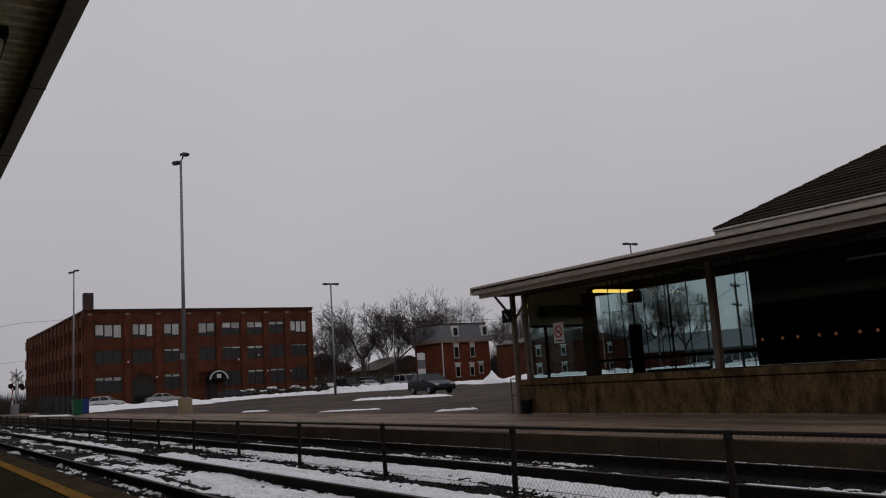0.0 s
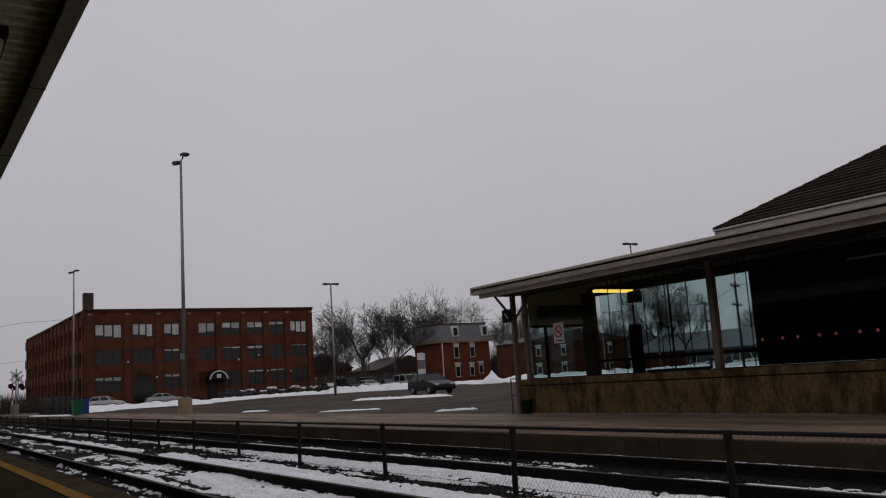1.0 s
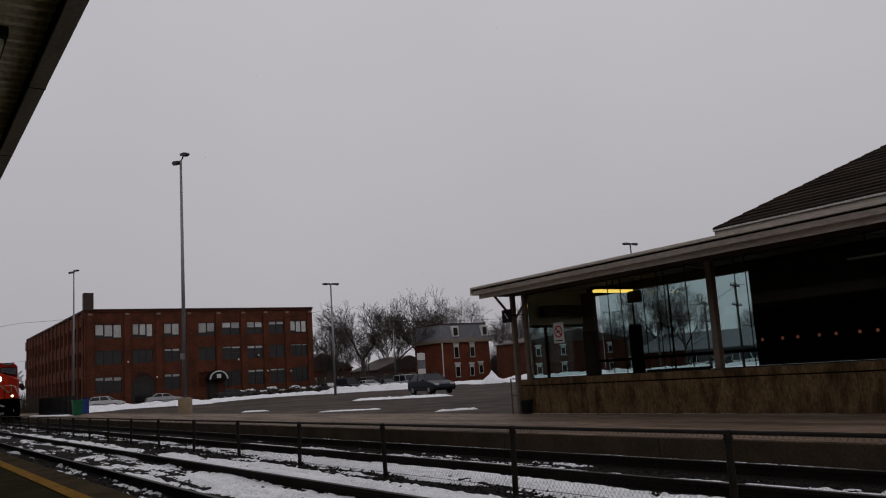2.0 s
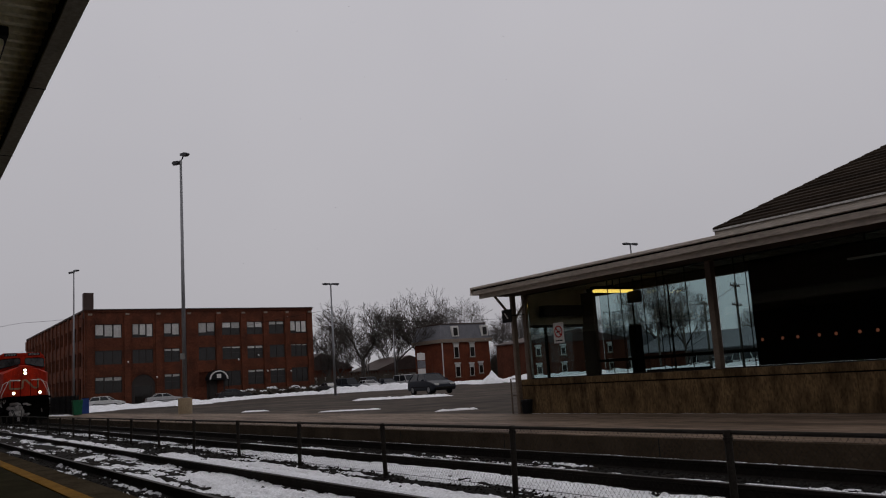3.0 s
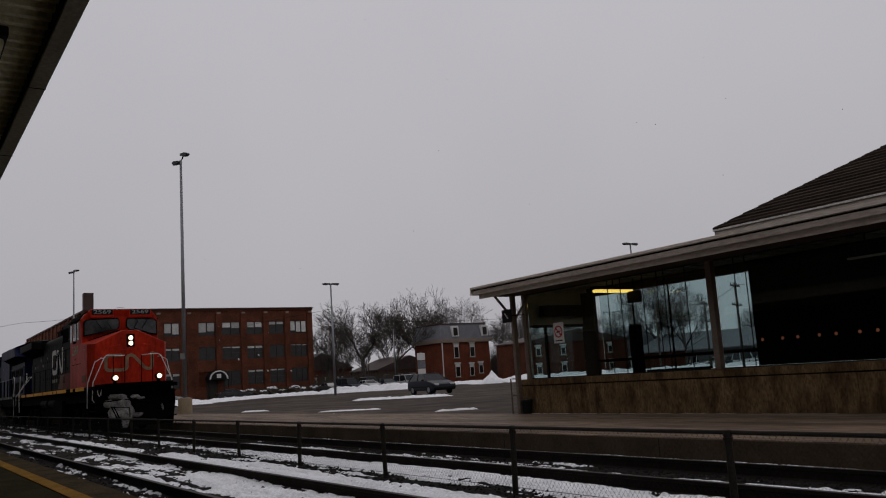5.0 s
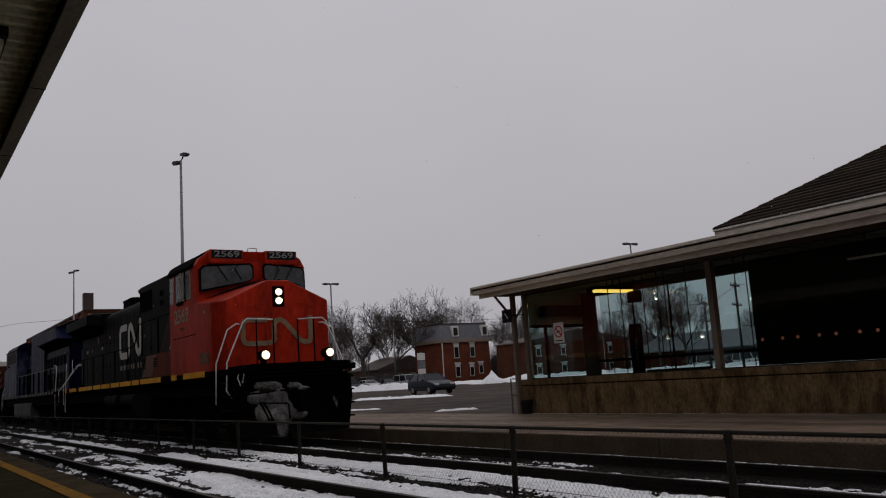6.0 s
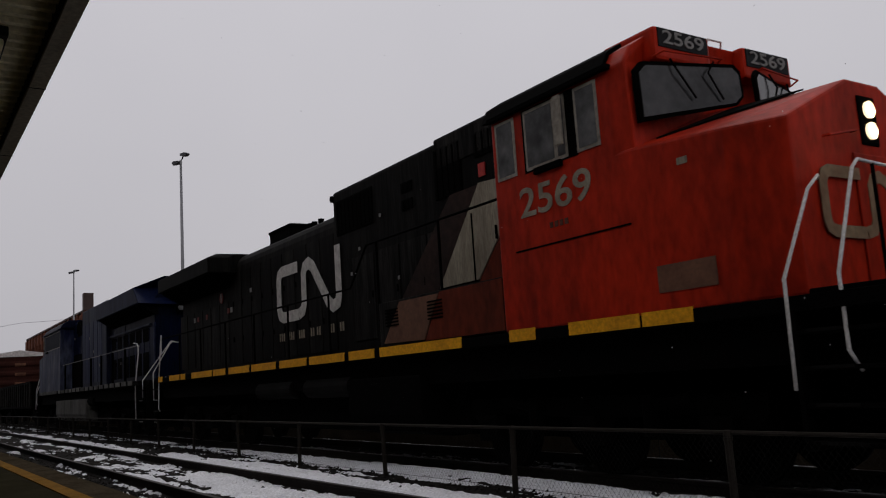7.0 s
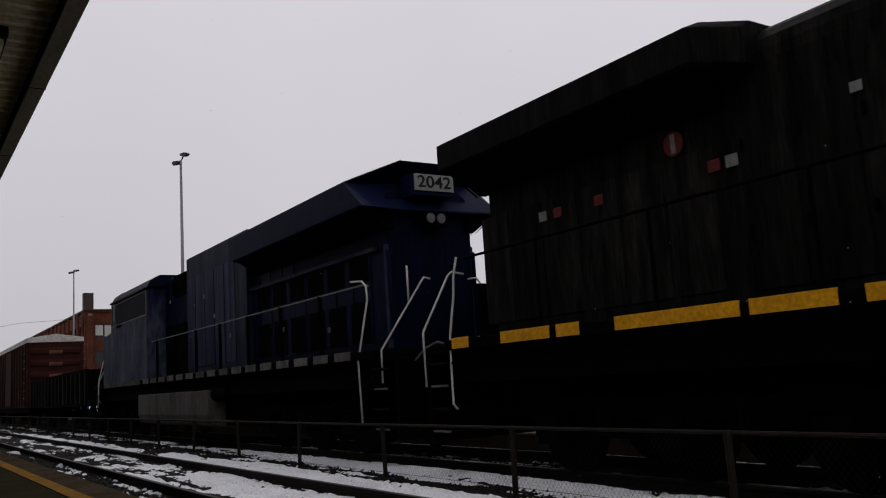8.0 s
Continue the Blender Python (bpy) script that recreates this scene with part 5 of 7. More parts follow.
part("screen", box(bmesh.new(), -0.22, 0.22, -0.06, 0.06, -0.16, 0.16), SIGN_BLACK, mon, bevel=0.015)
part("hanger", tube(bmesh.new(), (0, 0, 0.16), (0, 0, 0.5), 0.02), DARK_METAL, mon)
kiosk = thing("ticket_machine", "dark upright ticket machine by the back window", "machine", pose(-16.5, 17.05, 0.19))
part("cabinet", box(bmesh.new(), -0.1, 0.1, -0.16, 0.14, 0, 2.2), RESERVOIR, kiosk, bevel=0.02)
part("panel", box(bmesh.new(), -0.085, 0.085, -0.18, -0.16, 1.2, 2.1), DARK_METAL, kiosk)
bench = thing("bench", "plain dark bench by the back window", "bench", pose(-15.0, 16.9, 0.19))
part("seat", box(bmesh.new(), -0.9, 0.9, -0.22, 0.22, 0.9, 0.95), DARK_METAL, bench)
for x in (-0.8, 0.8):
    part("leg", box(bmesh.new(), x - 0.04, x + 0.04, -0.2, 0.2, 0, 0.9), DARK_METAL, bench)
ns = thing("no_smoking_sign", "white sign with a red barred circle on the shelter glass", "sign", pose(-17.22, WY + 0.085, 2.26))
part("plate", box(bmesh.new(), -0.2, 0.2, -0.006, 0.006, -0.27, 0.27), SIGN_WHITE, ns)
bm = bmesh.new()
bmesh.ops.create_circle(bm, segments=24, radius=0.16)
ring = [v.co.copy() for v in bm.verts]
bm.clear()
ob2 = [(p.x * 0.78, p.y * 0.78) for p in ring]
loft(bm, [[(p.x, -0.008, p.y + 0.03) for p in ring], [(p.x, -0.014, p.y + 0.03) for p in ring], [(x, -0.014, y + 0.03) for x, y in ob2], [(x, -0.008, y + 0.03) for x, y in ob2]], close=False)
part("ring", bm, SIGN_RED, ns, "red ring")
o = part("bar", box(bmesh.new(), -0.14, 0.14, -0.016, -0.008, -0.018, 0.018), SIGN_RED, ns)
o.matrix_basis = pose(0, 0, 0.03, 0, 45, 0)
o = part("cigarette", box(bmesh.new(), -0.09, 0.09, -0.012, -0.006, -0.015, 0.015), SIGN_BLACK, ns)
o.matrix_basis = pose(0, 0, 0.03, 0, -10, 0)
part("caption_bar", box(bmesh.new(), -0.14, 0.14, -0.01, -0.006, -0.22, -0.19), SIGN_BLACK, ns)
ps = thing("platform_sign", "small black square sign with a pale arrow on a bracket", "sign", pose(-18.6, 14.3, 2.84))
part("plate", box(bmesh.new(), -0.2, 0.2, -0.02, 0.02, -0.18, 0.18), SIGN_BLACK, ps, bevel=0.008)
o = part("arrow", box(bmesh.new(), -0.1, 0.1, -0.026, -0.02, -0.015, 0.015), SIGN_WHITE, ps)
o.matrix_basis = pose(0, 0, 0, 0, 50, 0)
part("bracket", tube(bmesh.new(), (0.2, 0, 0), (0.45, 0.25, 0), 0.015), DARK_METAL, ps)
lp = thing("downpipe_post", "brown steel eave post with a diagonal brace and hand rail", "post", pose(-18.62, 14.55, 0.17))
part("shaft", box(bmesh.new(), -0.06, 0.06, -0.06, 0.06, 0, 3.28), POST_PAINT, lp, bevel=0.01)
part("brace", tube(bmesh.new(), (0, -0.02, 2.6), (-0.1, -0.55, 3.25), 0.035), POST_PAINT, lp)
part("brace", tube(bmesh.new(), (0, 0.02, 2.55), (0.35, 0.3, 3.2), 0.035), POST_PAINT, lp)
part("hand_rail", path_tube(bmesh.new(), [(-0.35, 0.0, 0.0), (-0.35, 0.0, 0.95), (0, 0, 0.95)], 0.022), POST_PAINT, lp)
part("lower_rail", path_tube(bmesh.new(), [(-0.35, 0.0, 0.5), (0, 0, 0.5)], 0.018), POST_PAINT, lp)
bag = thing("salt_bucket", "dark bucket standing at the shelter corner", "bucket", pose(-18.4, 14.6, 0.17))
part("body", tube(bmesh.new(), (0, 0, 0), (0, 0, 0.34), 0.13, 0.16, 14), SIGN_BLACK, bag)
part("lid", tube(bmesh.new(), (0, 0, 0.34), (0, 0, 0.38), 0.17, 0.15, 14), SIGN_BLACK, bag)
for x in (-10.98, -10.51, -10.17, -9.71, -9.36, -8.89, -8.55, -8.0):
    d = thing("glass_marker", "small orange safety dot with a faint added glow on the dark window", "sticker", pose(x, WY + 0.09, 1.63), "window safety dots")
    part("dot", tube(bmesh.new(), (0, -0.004, 0), (0, 0.0, 0), 0.033, n=14), DOT, d)

# ---- the train ----
wheel_bm = bmesh.new()
for s in (-1, 1):
    tube(wheel_bm, (0, s * 0.69, 0), (0, s * 0.82, 0), 0.52, n=24)
    tube(wheel_bm, (0, s * 0.67, 0), (0, s * 0.69, 0), 0.55, n=24)
    tube(wheel_bm, (0, s * 0.82, 0), (0, s * 0.9, 0), 0.16, n=10)
    for k in range(6):
        c, d = math.cos(k * math.pi / 3), math.sin(k * math.pi / 3)
        tube(wheel_bm, (0.3 * c, s * 0.815, 0.3 * d), (0.3 * c, s * 0.835, 0.3 * d), 0.07, n=6)
tube(wheel_bm, (0, -0.7, 0), (0, 0.7, 0), 0.1, n=10)
WHEEL_ME = mesh_of("wheelset", wheel_bm, LOCO_DARK)
WHEELS = []          # (wheelset, its place on the vehicle, radius, turning way)


def add_wheels(owner, places, way):
    for x in places:
        w = shared("wheelset", WHEEL_ME, owner, pose(x, 0, 0.52))
        WHEELS.append((w, x, way))


def hood_section(x0, x1, w, z0, z1, r):
    """A hood length with rounded shoulders."""
    ring = [(-w, z0), (-w, z1 - r)] + [(-w + r - r * math.cos(a), z1 - r + r * math.sin(a)) for a in (0.4, 0.8, 1.2)] + [(-w + r, z1)]
    ring = ring + [(-y, z) for y, z in ring[::-1]]
    return loft(bmesh.new(), [[(x0, y, z) for y, z in ring], [(x1, y, z) for y, z in ring]])


def diag_panel(pts, y, t=0.012):
    """A flat plate on a side face at y, from (x, z) corners."""
    return prism(bmesh.new(), pts, "y", y - t, y + t)


def logo_shapes(owner, m, width, height, th, material):
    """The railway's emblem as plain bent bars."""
    h, w = height / 2, width / 2

    def bar(pts):
        bm, rows = bmesh.new(), []
        v = [Vector(p) for p in pts]
        for k, p in enumerate(v):
            d0 = (p - v[k - 1]).normalized() if k else (v[1] - p).normalized()
            d1 = (v[k + 1] - p).normalized() if k + 1 < len(v) else d0
            n0, n1 = Vector((-d0.y, d0.x)), Vector((-d1.y, d1.x))
            mit = (n0 + n1).normalized()
            mit *= th / 2 / max(0.5, mit.dot(n0))
            rows.append([(c.x, c.y, zz) for zz, c in ((-0.004, p - mit), (0.006, p - mit), (0.006, p + mit), (-0.004, p + mit))])
        return loft(bm, rows)
    bend = 0.16 * height
    e = th / 2
    c1 = [(-0.14 * width, h - e), (-w + e + bend, h - e), (-w + e + 0.3 * bend, h - e - 0.3 * bend), (-w + e, h - e - bend),
          (-w + e, -h + e + bend), (-w + e + 0.3 * bend, -h + e + 0.3 * bend), (-w + e + bend, -h + e), (-0.14 * width, -h + e)]
    c2 = [(-0.135 * width, -h + e), (-0.07 * width, -h + e + 0.3 * bend), (-0.045 * width, -h + e + bend), (-0.045 * width, h - e - bend), (-0.02 * width, h - e - 0.3 * bend),
          (0.04 * width, h - e), (0.1 * width, h - e - 0.5 * bend), (0.32 * width, -h + e + 0.5 * bend), (0.38 * width, -h + e), (w - e - 0.3 * bend, -h + e + 0.25 * bend),
          (w - e, -h + e + bend), (w - e, h + 0.04)]
    for pts in (c1, c2):
        o = part("emblem_bar", bar(pts), material, owner)
        o.matrix_basis = m


def truck(owner, x, name="truck"):
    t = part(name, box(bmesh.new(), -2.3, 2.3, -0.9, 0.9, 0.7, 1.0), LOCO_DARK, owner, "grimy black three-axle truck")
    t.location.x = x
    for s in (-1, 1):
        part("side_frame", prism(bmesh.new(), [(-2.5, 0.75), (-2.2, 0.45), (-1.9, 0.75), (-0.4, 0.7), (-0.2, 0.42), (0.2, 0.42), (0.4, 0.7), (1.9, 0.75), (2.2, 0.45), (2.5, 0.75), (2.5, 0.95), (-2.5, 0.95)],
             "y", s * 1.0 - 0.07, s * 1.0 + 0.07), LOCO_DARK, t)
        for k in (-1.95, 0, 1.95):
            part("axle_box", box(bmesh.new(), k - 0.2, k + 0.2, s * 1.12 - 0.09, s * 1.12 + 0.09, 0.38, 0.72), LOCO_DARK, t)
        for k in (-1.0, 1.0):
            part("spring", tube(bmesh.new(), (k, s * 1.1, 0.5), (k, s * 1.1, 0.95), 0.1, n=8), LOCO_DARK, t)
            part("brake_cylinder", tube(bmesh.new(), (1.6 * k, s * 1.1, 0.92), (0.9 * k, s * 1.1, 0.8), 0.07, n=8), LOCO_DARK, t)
    return t


def stair_rail(owner, pts, mat=HANDRAIL, r=0.017):
    return part("handrail", path_tube(bmesh.new(), pts, r, 8), mat, owner, "bent white-painted grab rail", smooth=True)


def coupler(owner, x, s):
    bm = bmesh.new()
    box(bm, min(x, x + 0.55 * s), max(x, x + 0.55 * s), -0.09, 0.09, 0.78, 0.98)
    box(bm, x + s * 0.5 - 0.12, x + s * 0.5 + 0.16, -0.17, 0.12, 0.72, 1.05)
    return part("coupler", bm, LOCO_DARK, owner, bevel=0.02)


def locomotive(name, label, P):
    """A six-axle road engine, nose at x = 0 and hood towards -x. P: paints and where its long parts lie."""
    L = thing(name, label, "locomotive")
    W, hw, ew = 1.54, P["hw"], P["ew"]
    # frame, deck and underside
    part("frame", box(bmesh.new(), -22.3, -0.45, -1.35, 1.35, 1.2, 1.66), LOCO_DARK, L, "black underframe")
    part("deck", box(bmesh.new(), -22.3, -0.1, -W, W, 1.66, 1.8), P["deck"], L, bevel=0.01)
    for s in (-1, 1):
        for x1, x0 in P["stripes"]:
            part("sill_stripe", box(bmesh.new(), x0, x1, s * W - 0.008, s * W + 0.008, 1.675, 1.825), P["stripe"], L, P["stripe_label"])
    # plain dark boxes added to stop daylight showing through beneath the engine
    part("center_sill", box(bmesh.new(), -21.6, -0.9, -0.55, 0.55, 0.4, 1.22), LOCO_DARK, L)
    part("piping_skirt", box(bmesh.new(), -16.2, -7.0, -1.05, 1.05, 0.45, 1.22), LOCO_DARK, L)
    bm = prism(bmesh.new(), [(-1.42, 0.5), (-1.5, 0.75), (-1.5, 1.35), (1.5, 1.35), (1.5, 0.75), (1.42, 0.5), (0.9, 0.4), (-0.9, 0.4)], "x", P["tank_x"][0], P["tank_x"][1])
    part("fuel_tank", bm, P["tank"], L, "dirty fuel tank", bevel=0.03)
    for k in (0, 1):
        for s in (-1, 1):
            part("air_reservoir", tube(bmesh.new(), (-14.6 + 2.55 * k, s * 1.25, 1.24), (-12.72 + 2.55 * k, s * 1.25, 1.24), 0.19, n=14), P["tankend"], L, "grey air reservoir", smooth=False)
    truck(L, -4.4)
    truck(L, -18.6)
    add_wheels(L, (-2.45, -4.4, -6.35, -16.65, -18.6, -20.55), P["way"])
    # nose and cab
    top = [(-W, 1.8), (-W, 3.5), (-0.3, 4.0), (0.3, 4.0), (W, 3.5), (W, 1.8)]
    mid = [(-W, 1.8), (-W, 3.49), (-0.3, 3.99), (0.3, 3.99), (W, 3.49), (W, 1.8)]
    fr = [(-1.34, 1.8), (-1.34, 3.47), (-0.28, 3.97), (0.28, 3.97), (1.34, 3.47), (1.34, 1.8)]
    bm = loft(bmesh.new(), [[(P["cab_end"], y, z) for y, z in ((-W, 1.8), (-W, 3.62), (-0.3, 4.05), (0.3, 4.05), (W, 3.62), (W, 1.8))],
                            [(-2.95, y, z + (0.12 if 1 < i < 4 else 0.1 if i in (1, 4) else 0)) for i, (y, z) in enumerate(top)],
                            [(-1.72, y, z) for y, z in mid],
                            [(-1.15, y, z) for y, z in fr]])
    part("nose", bm, P["cab"], L, P["cab_label"], bevel=0.03)
    ce = P["cab_end"]
    cab = [(-W, 3.5), (-W, 4.58), (-1.42, 4.78), (-1.15, 4.95), (1.15, 4.95), (1.42, 4.78), (W, 4.58), (W, 3.5)]
    bm = loft(bmesh.new(), [[(ce, y, z) for y, z in cab], [(-3.15, y, z) for y, z in cab],
                            [(-2.86 + 0.4 * (1 - abs(y) / W) + (0.0 if z < 4.2 else -0.06), y * 0.985, z + (0.02 if z > 4.2 else 0)) for y, z in cab]])
    part("cab", bm, P["cab"], L, P["cab_label"], bevel=0.03)
    part("cab_roof", prism(bmesh.new(), [(-1.57, 4.6), (-1.45, 4.82), (-1.17, 4.99), (1.17, 4.99), (1.45, 4.82), (1.57, 4.6), (1.4, 4.64), (-1.4, 4.64)], "x", ce - 0.2, -3.2), P["roof"], L, "dark cab roof", bevel=0.01)
    # black anti-glare paint in front of the windscreens
    def on_nose(x, y):
        k = (abs(y) - 0.3) / (W - 0.3)
        f = (-1.72 - x) / 1.23
        return Vector((x, y, (3.99 + 0.09 * f) * (1 - k) + (3.49 + 0.1 * f) * k))
    if P["livery"]:
        for s in (-1, 1):
            q = [(-2.75, 1.3), (-2.5, 0.3), (-1.6, 0.3), (-2.3, 0.9)]
            part("antiglare_panel", loft(bmesh.new(), [[on_nose(x, s * y) + Vector((0, 0, 0.012)) for x, y in q], [on_nose(x, s * y) + Vector((0, 0, 0.03)) for x, y in q]]), LOCO_DARK, L, "matt black anti-glare paint")
    # windscreens, each in a rubber gasket
    for s in (-1, 1):
        def wp(y, z, d=0.0):
            return Vector((-2.84 + 0.4 * (1 - abs(y) / W) + 0.02 + d - 0.05 * max(0.0, z - 4.1), y, z))
        cs = [(1.43, 3.92), (1.43, 4.43), (1.34, 4.52), (0.24, 4.55), (0.17, 4.48), (0.17, 4.22), (0.26, 4.13)]
        for nm, grow, d, mt in (("window_gasket", 0.055, 0.0, LOCO_DARK), ("windscreen", 0.0, 0.012, P["glass"])):
            cy, cz = 0.75, 4.25
            ring = [((cy + (y - cy) * (1 + grow * 1.2)), cz + (z - cz) * (1 + grow * 3)) for y, z in cs]
            bm = loft(bmesh.new(), [[wp(s * y, z, d - 0.03) for y, z in ring], [wp(s * y, z, d + 0.02) for y, z in ring]])
            part(nm, bm, mt, L)
        bm = path_tube(bmesh.new(), [wp(s * 0.5, 4.6, 0.06), wp(s * 0.62, 4.45, 0.09), wp(s * 0.45, 4.15, 0.07)], 0.012, 5)
        path_tube(bm, [wp(s * 1.05, 4.6, 0.06), wp(s * 1.0, 4.45, 0.09), wp(s * 0.8, 4.15, 0.07)], 0.012, 5)
        part("wiper", bm, LOCO_DARK, L, "black windscreen wipers")
        # number board
        board = part("number_board", box(bmesh.new(), -3.5, -2.7, s * 0.76 - 0.46, s * 0.76 + 0.46, 4.6, 4.985), P["cab"], L, bevel=0.04)
        part("board_face", box(bmesh.new(), -2.704, -2.688, s * 0.76 - 0.41, s * 0.76 + 0.41, 4.745, 4.967), SIGN_BLACK, board, "black number plate", bevel=0.006)
        lettering("number", P["number"], 0.22, PLATE_GREY, board, pose(-2.682, s * 0.76, 4.856, 90, 0, 90), 0.68)
        part("eyebrow_rail", path_tube(bmesh.new(), [(-2.6, s * 0.35, 4.62), (-2.5, s * 0.36, 4.65), (-2.6, s * 1.2, 4.65), (-2.75, s * 1.24, 4.62)], 0.012, 5), P["cab"], L)
        # side windows
        for x0, x1 in P["windows"]:
            part("window_frame", box(bmesh.new(), x0 - 0.04, x1 + 0.04, s * W - 0.012, s * W + 0.012, 3.76, 4.53), P["sash"], L, "metal cab window frame")
            part("window_pane", box(bmesh.new(), x0, x1, s * W - 0.017, s * W + 0.017, 3.8, 4.49), P["side_glass"], L)
        part("window_surround", box(bmesh.new(), -4.7, -3.72, s * W - 0.008, s * W + 0.008, 3.74, 4.55), LOCO_DARK, L)
        part("wind_deflector", box(bmesh.new(), -3.98, -3.86, s * (W + 0.1) - 0.02, s * (W + 0.1) + 0.02, 3.9, 4.5), P["sash"], L, bevel=0.01)
        part("drip_rail", box(bmesh.new(), ce, -3.1, s * (W + 0.03) - 0.04, s * (W + 0.03) + 0.04, 4.57, 4.62), P["roof"], L)
        part("arm_rest", box(bmesh.new(), -4.5, -4.0, s * (W + 0.02) - 0.03, s * (W + 0.02) + 0.03, 3.68, 3.76), LOCO_DARK, L, bevel=0.01)
        if P["side_number"]:
            lettering("cab_number", P["number"], 0.52, LOCO_CREAM, L, pose(-4.2, s * (W + 0.006), 3.36, 90, 0, 0 if s < 0 else 180), 1.3)
            for k in range(4):
                part("class_bar", box(bmesh.new(), -4.32 + 0.09 * k, -4.26 + 0.09 * k, s * (W + 0.003) - 0.004, s * (W + 0.003) + 0.004, 2.98, 3.05), FADED_RED, L)
            part("worn_patch", box(bmesh.new(), -2.7, -1.95, s * (W + 0.004) - 0.006, s * (W + 0.004) + 0.006, 2.0, 2.28), PEACH, L, "peeling pale paint patch")
            part("side_plate", box(bmesh.new(), -2.3, -2.17, s * (W + 0.004) - 0.005, s * (W + 0.004) + 0.005, 3.26, 3.33), LOCO_CREAM, L)
            part("battery_box_seam", box(bmesh.new(), -5.0, -3.0, s * (W + 0.003) - 0.006, s * (W + 0.003) + 0.006, 2.78, 2.8), LOCO_DARK, L)
    # front face: headlights, door, rails, emblem
    part("headlight_case", box(bmesh.new(), -1.35, -1.13, -0.16, 0.16, 3.3, 3.82), LOCO_DARK, L, bevel=0.03)
    for z in (3.45, 3.67):
        hl = part("headlight", tube(bmesh.new(), (-1.17, 0, z), (-1.1, 0, z), 0.08, 0.09, 18), P["headlight"], L, "bright round headlight" if P["lit"] else "unlit round headlight")
        if P["lit"]:
            part("bulb", tube(bmesh.new(), (-1.1, 0.012, z - 0.01), (-1.093, 0.012, z - 0.01), 0.042, 0.034, 10), BULB, hl, "white-hot bulb")
    if P["emblem"]:
        logo_shapes(L, pose(-1.122, -0.06, 2.69, 90, 0, 90), 1.9, 0.7, 0.12, NOSE_MARK)
    part("nose_door", box(bmesh.new(), -1.145, -1.125, -0.36, 0.3, 1.85, 3.2), P["cab"], L, bevel=0.01)
    part("front_platform", box(bmesh.new(), -1.15, 0.0, -1.35, 1.35, 1.7, 1.86), LOCO_DARK, L, bevel=0.02)
    bm = bmesh.new()
    for k in range(4):
        box(bm, -0.12, 0.02 + 0.02 * k, -1.25 + 0.02 * k, 1.25 - 0.02 * k, 1.55 + 0.09 * k, 1.6 + 0.09 * k)
    part("anticlimber", bm, LOCO_DARK, L)
    for s in (-1, 1):
        part("ditch_light_case", tube(bmesh.new(), (-0.3, s * 0.82, 2.07), (-0.02, s * 0.82, 2.07), 0.12, 0.13, 14), LOCO_DARK, L)
        dl = part("ditch_light", tube(bmesh.new(), (-0.03, s * 0.82, 2.07), (0.0, s * 0.82, 2.07), 0.097, n=18), P["ditch"], L, "bright round ditch light" if P["lit"] else "unlit ditch light")
        if P["lit"]:
            part("bulb", tube(bmesh.new(), (0.0, s * 0.82, 2.07), (0.008, s * 0.82, 2.07), 0.045, 0.036, 10), BULB, dl, "white-hot bulb")
        part("light_bracket", box(bmesh.new(), -0.25, -0.1, s * 0.82 - 0.05, s * 0.82 + 0.05, 1.85, 1.98), LOCO_DARK, L)
        stair_rail(L, [(-1.12, s * 1.05, 2.88), (-1.05, s * 1.14, 2.89), (-1.01, s * 1.38, 2.74), (-1.2, s * 1.61, 1.95), (-1.2, s * 1.63, 0.98)])
        stair_rail(L, [(-0.75, s * 0.32, 2.95), (-0.75, s * 0.98, 2.98), (-0.75, s * 1.08, 2.9), (-0.75, s * 1.5, 1.95), (-0.73, s * 1.53, 1.3), (-0.7, s * 1.42, 1.12)])
        for k in range(4):
            step = part("step", box(bmesh.new(), -1.2, -0.2, s * 1.25 - 0.27, s * 1.25 + 0.27, 0.5 + 0.32 * k, 0.54 + 0.32 * k), LOCO_DARK, L)
            part("step_edge", box(bmesh.new(), -1.1, -0.7, s * 1.523 - 0.003, s * 1.523 + 0.003, 0.515 + 0.32 * k, 0.545 + 0.32 * k), RESERVOIR, step, "worn step edge")
        part("step_side", box(bmesh.new(), -1.25, -1.2, s * 1.25 - 0.28, s * 1.25 + 0.28, 0.45, 1.7), LOCO_DARK, L)
    for y in (-0.75, -0.32, 0.32, 0.75):
        part("rail_stanchion", path_tube(bmesh.new(), [(-0.75, y, 2.96), (-0.75, y, 1.86)], 0.018), LOCO_DARK, L)
    part("nose_grab", path_tube(bmesh.new(), [(-1.1, 0.5, 3.4), (-1.04, 0.52, 3.4), (-1.04, 0.9, 3.3), (-1.12, 0.92, 3.3)], 0.014, 5), P["cab"], L)
    part("nose_grab", path_tube(bmesh.new(), [(-1.1, -0.9, 3.3), (-1.04, -0.88, 3.3), (-1.04, -0.4, 3.4), (-1.12, -0.38, 3.4)], 0.014, 5), P["cab"], L)
    part("roof_hoop", path_tube(bmesh.new(), [(-2.9, -0.14, 4.9), (-2.85, -0.12, 5.06), (-2.85, 0.12, 5.06), (-2.9, 0.14, 4.9)], 0.014, 5), HANDRAIL, L)
    part("nose_grab", path_tube(bmesh.new(), [(-2.2, 0.35, 4.02), (-2.1, 0.4, 4.12), (-1.5, 0.75, 3.9), (-1.45, 0.8, 3.75)], 0.014, 5), LOCO_DARK, L)
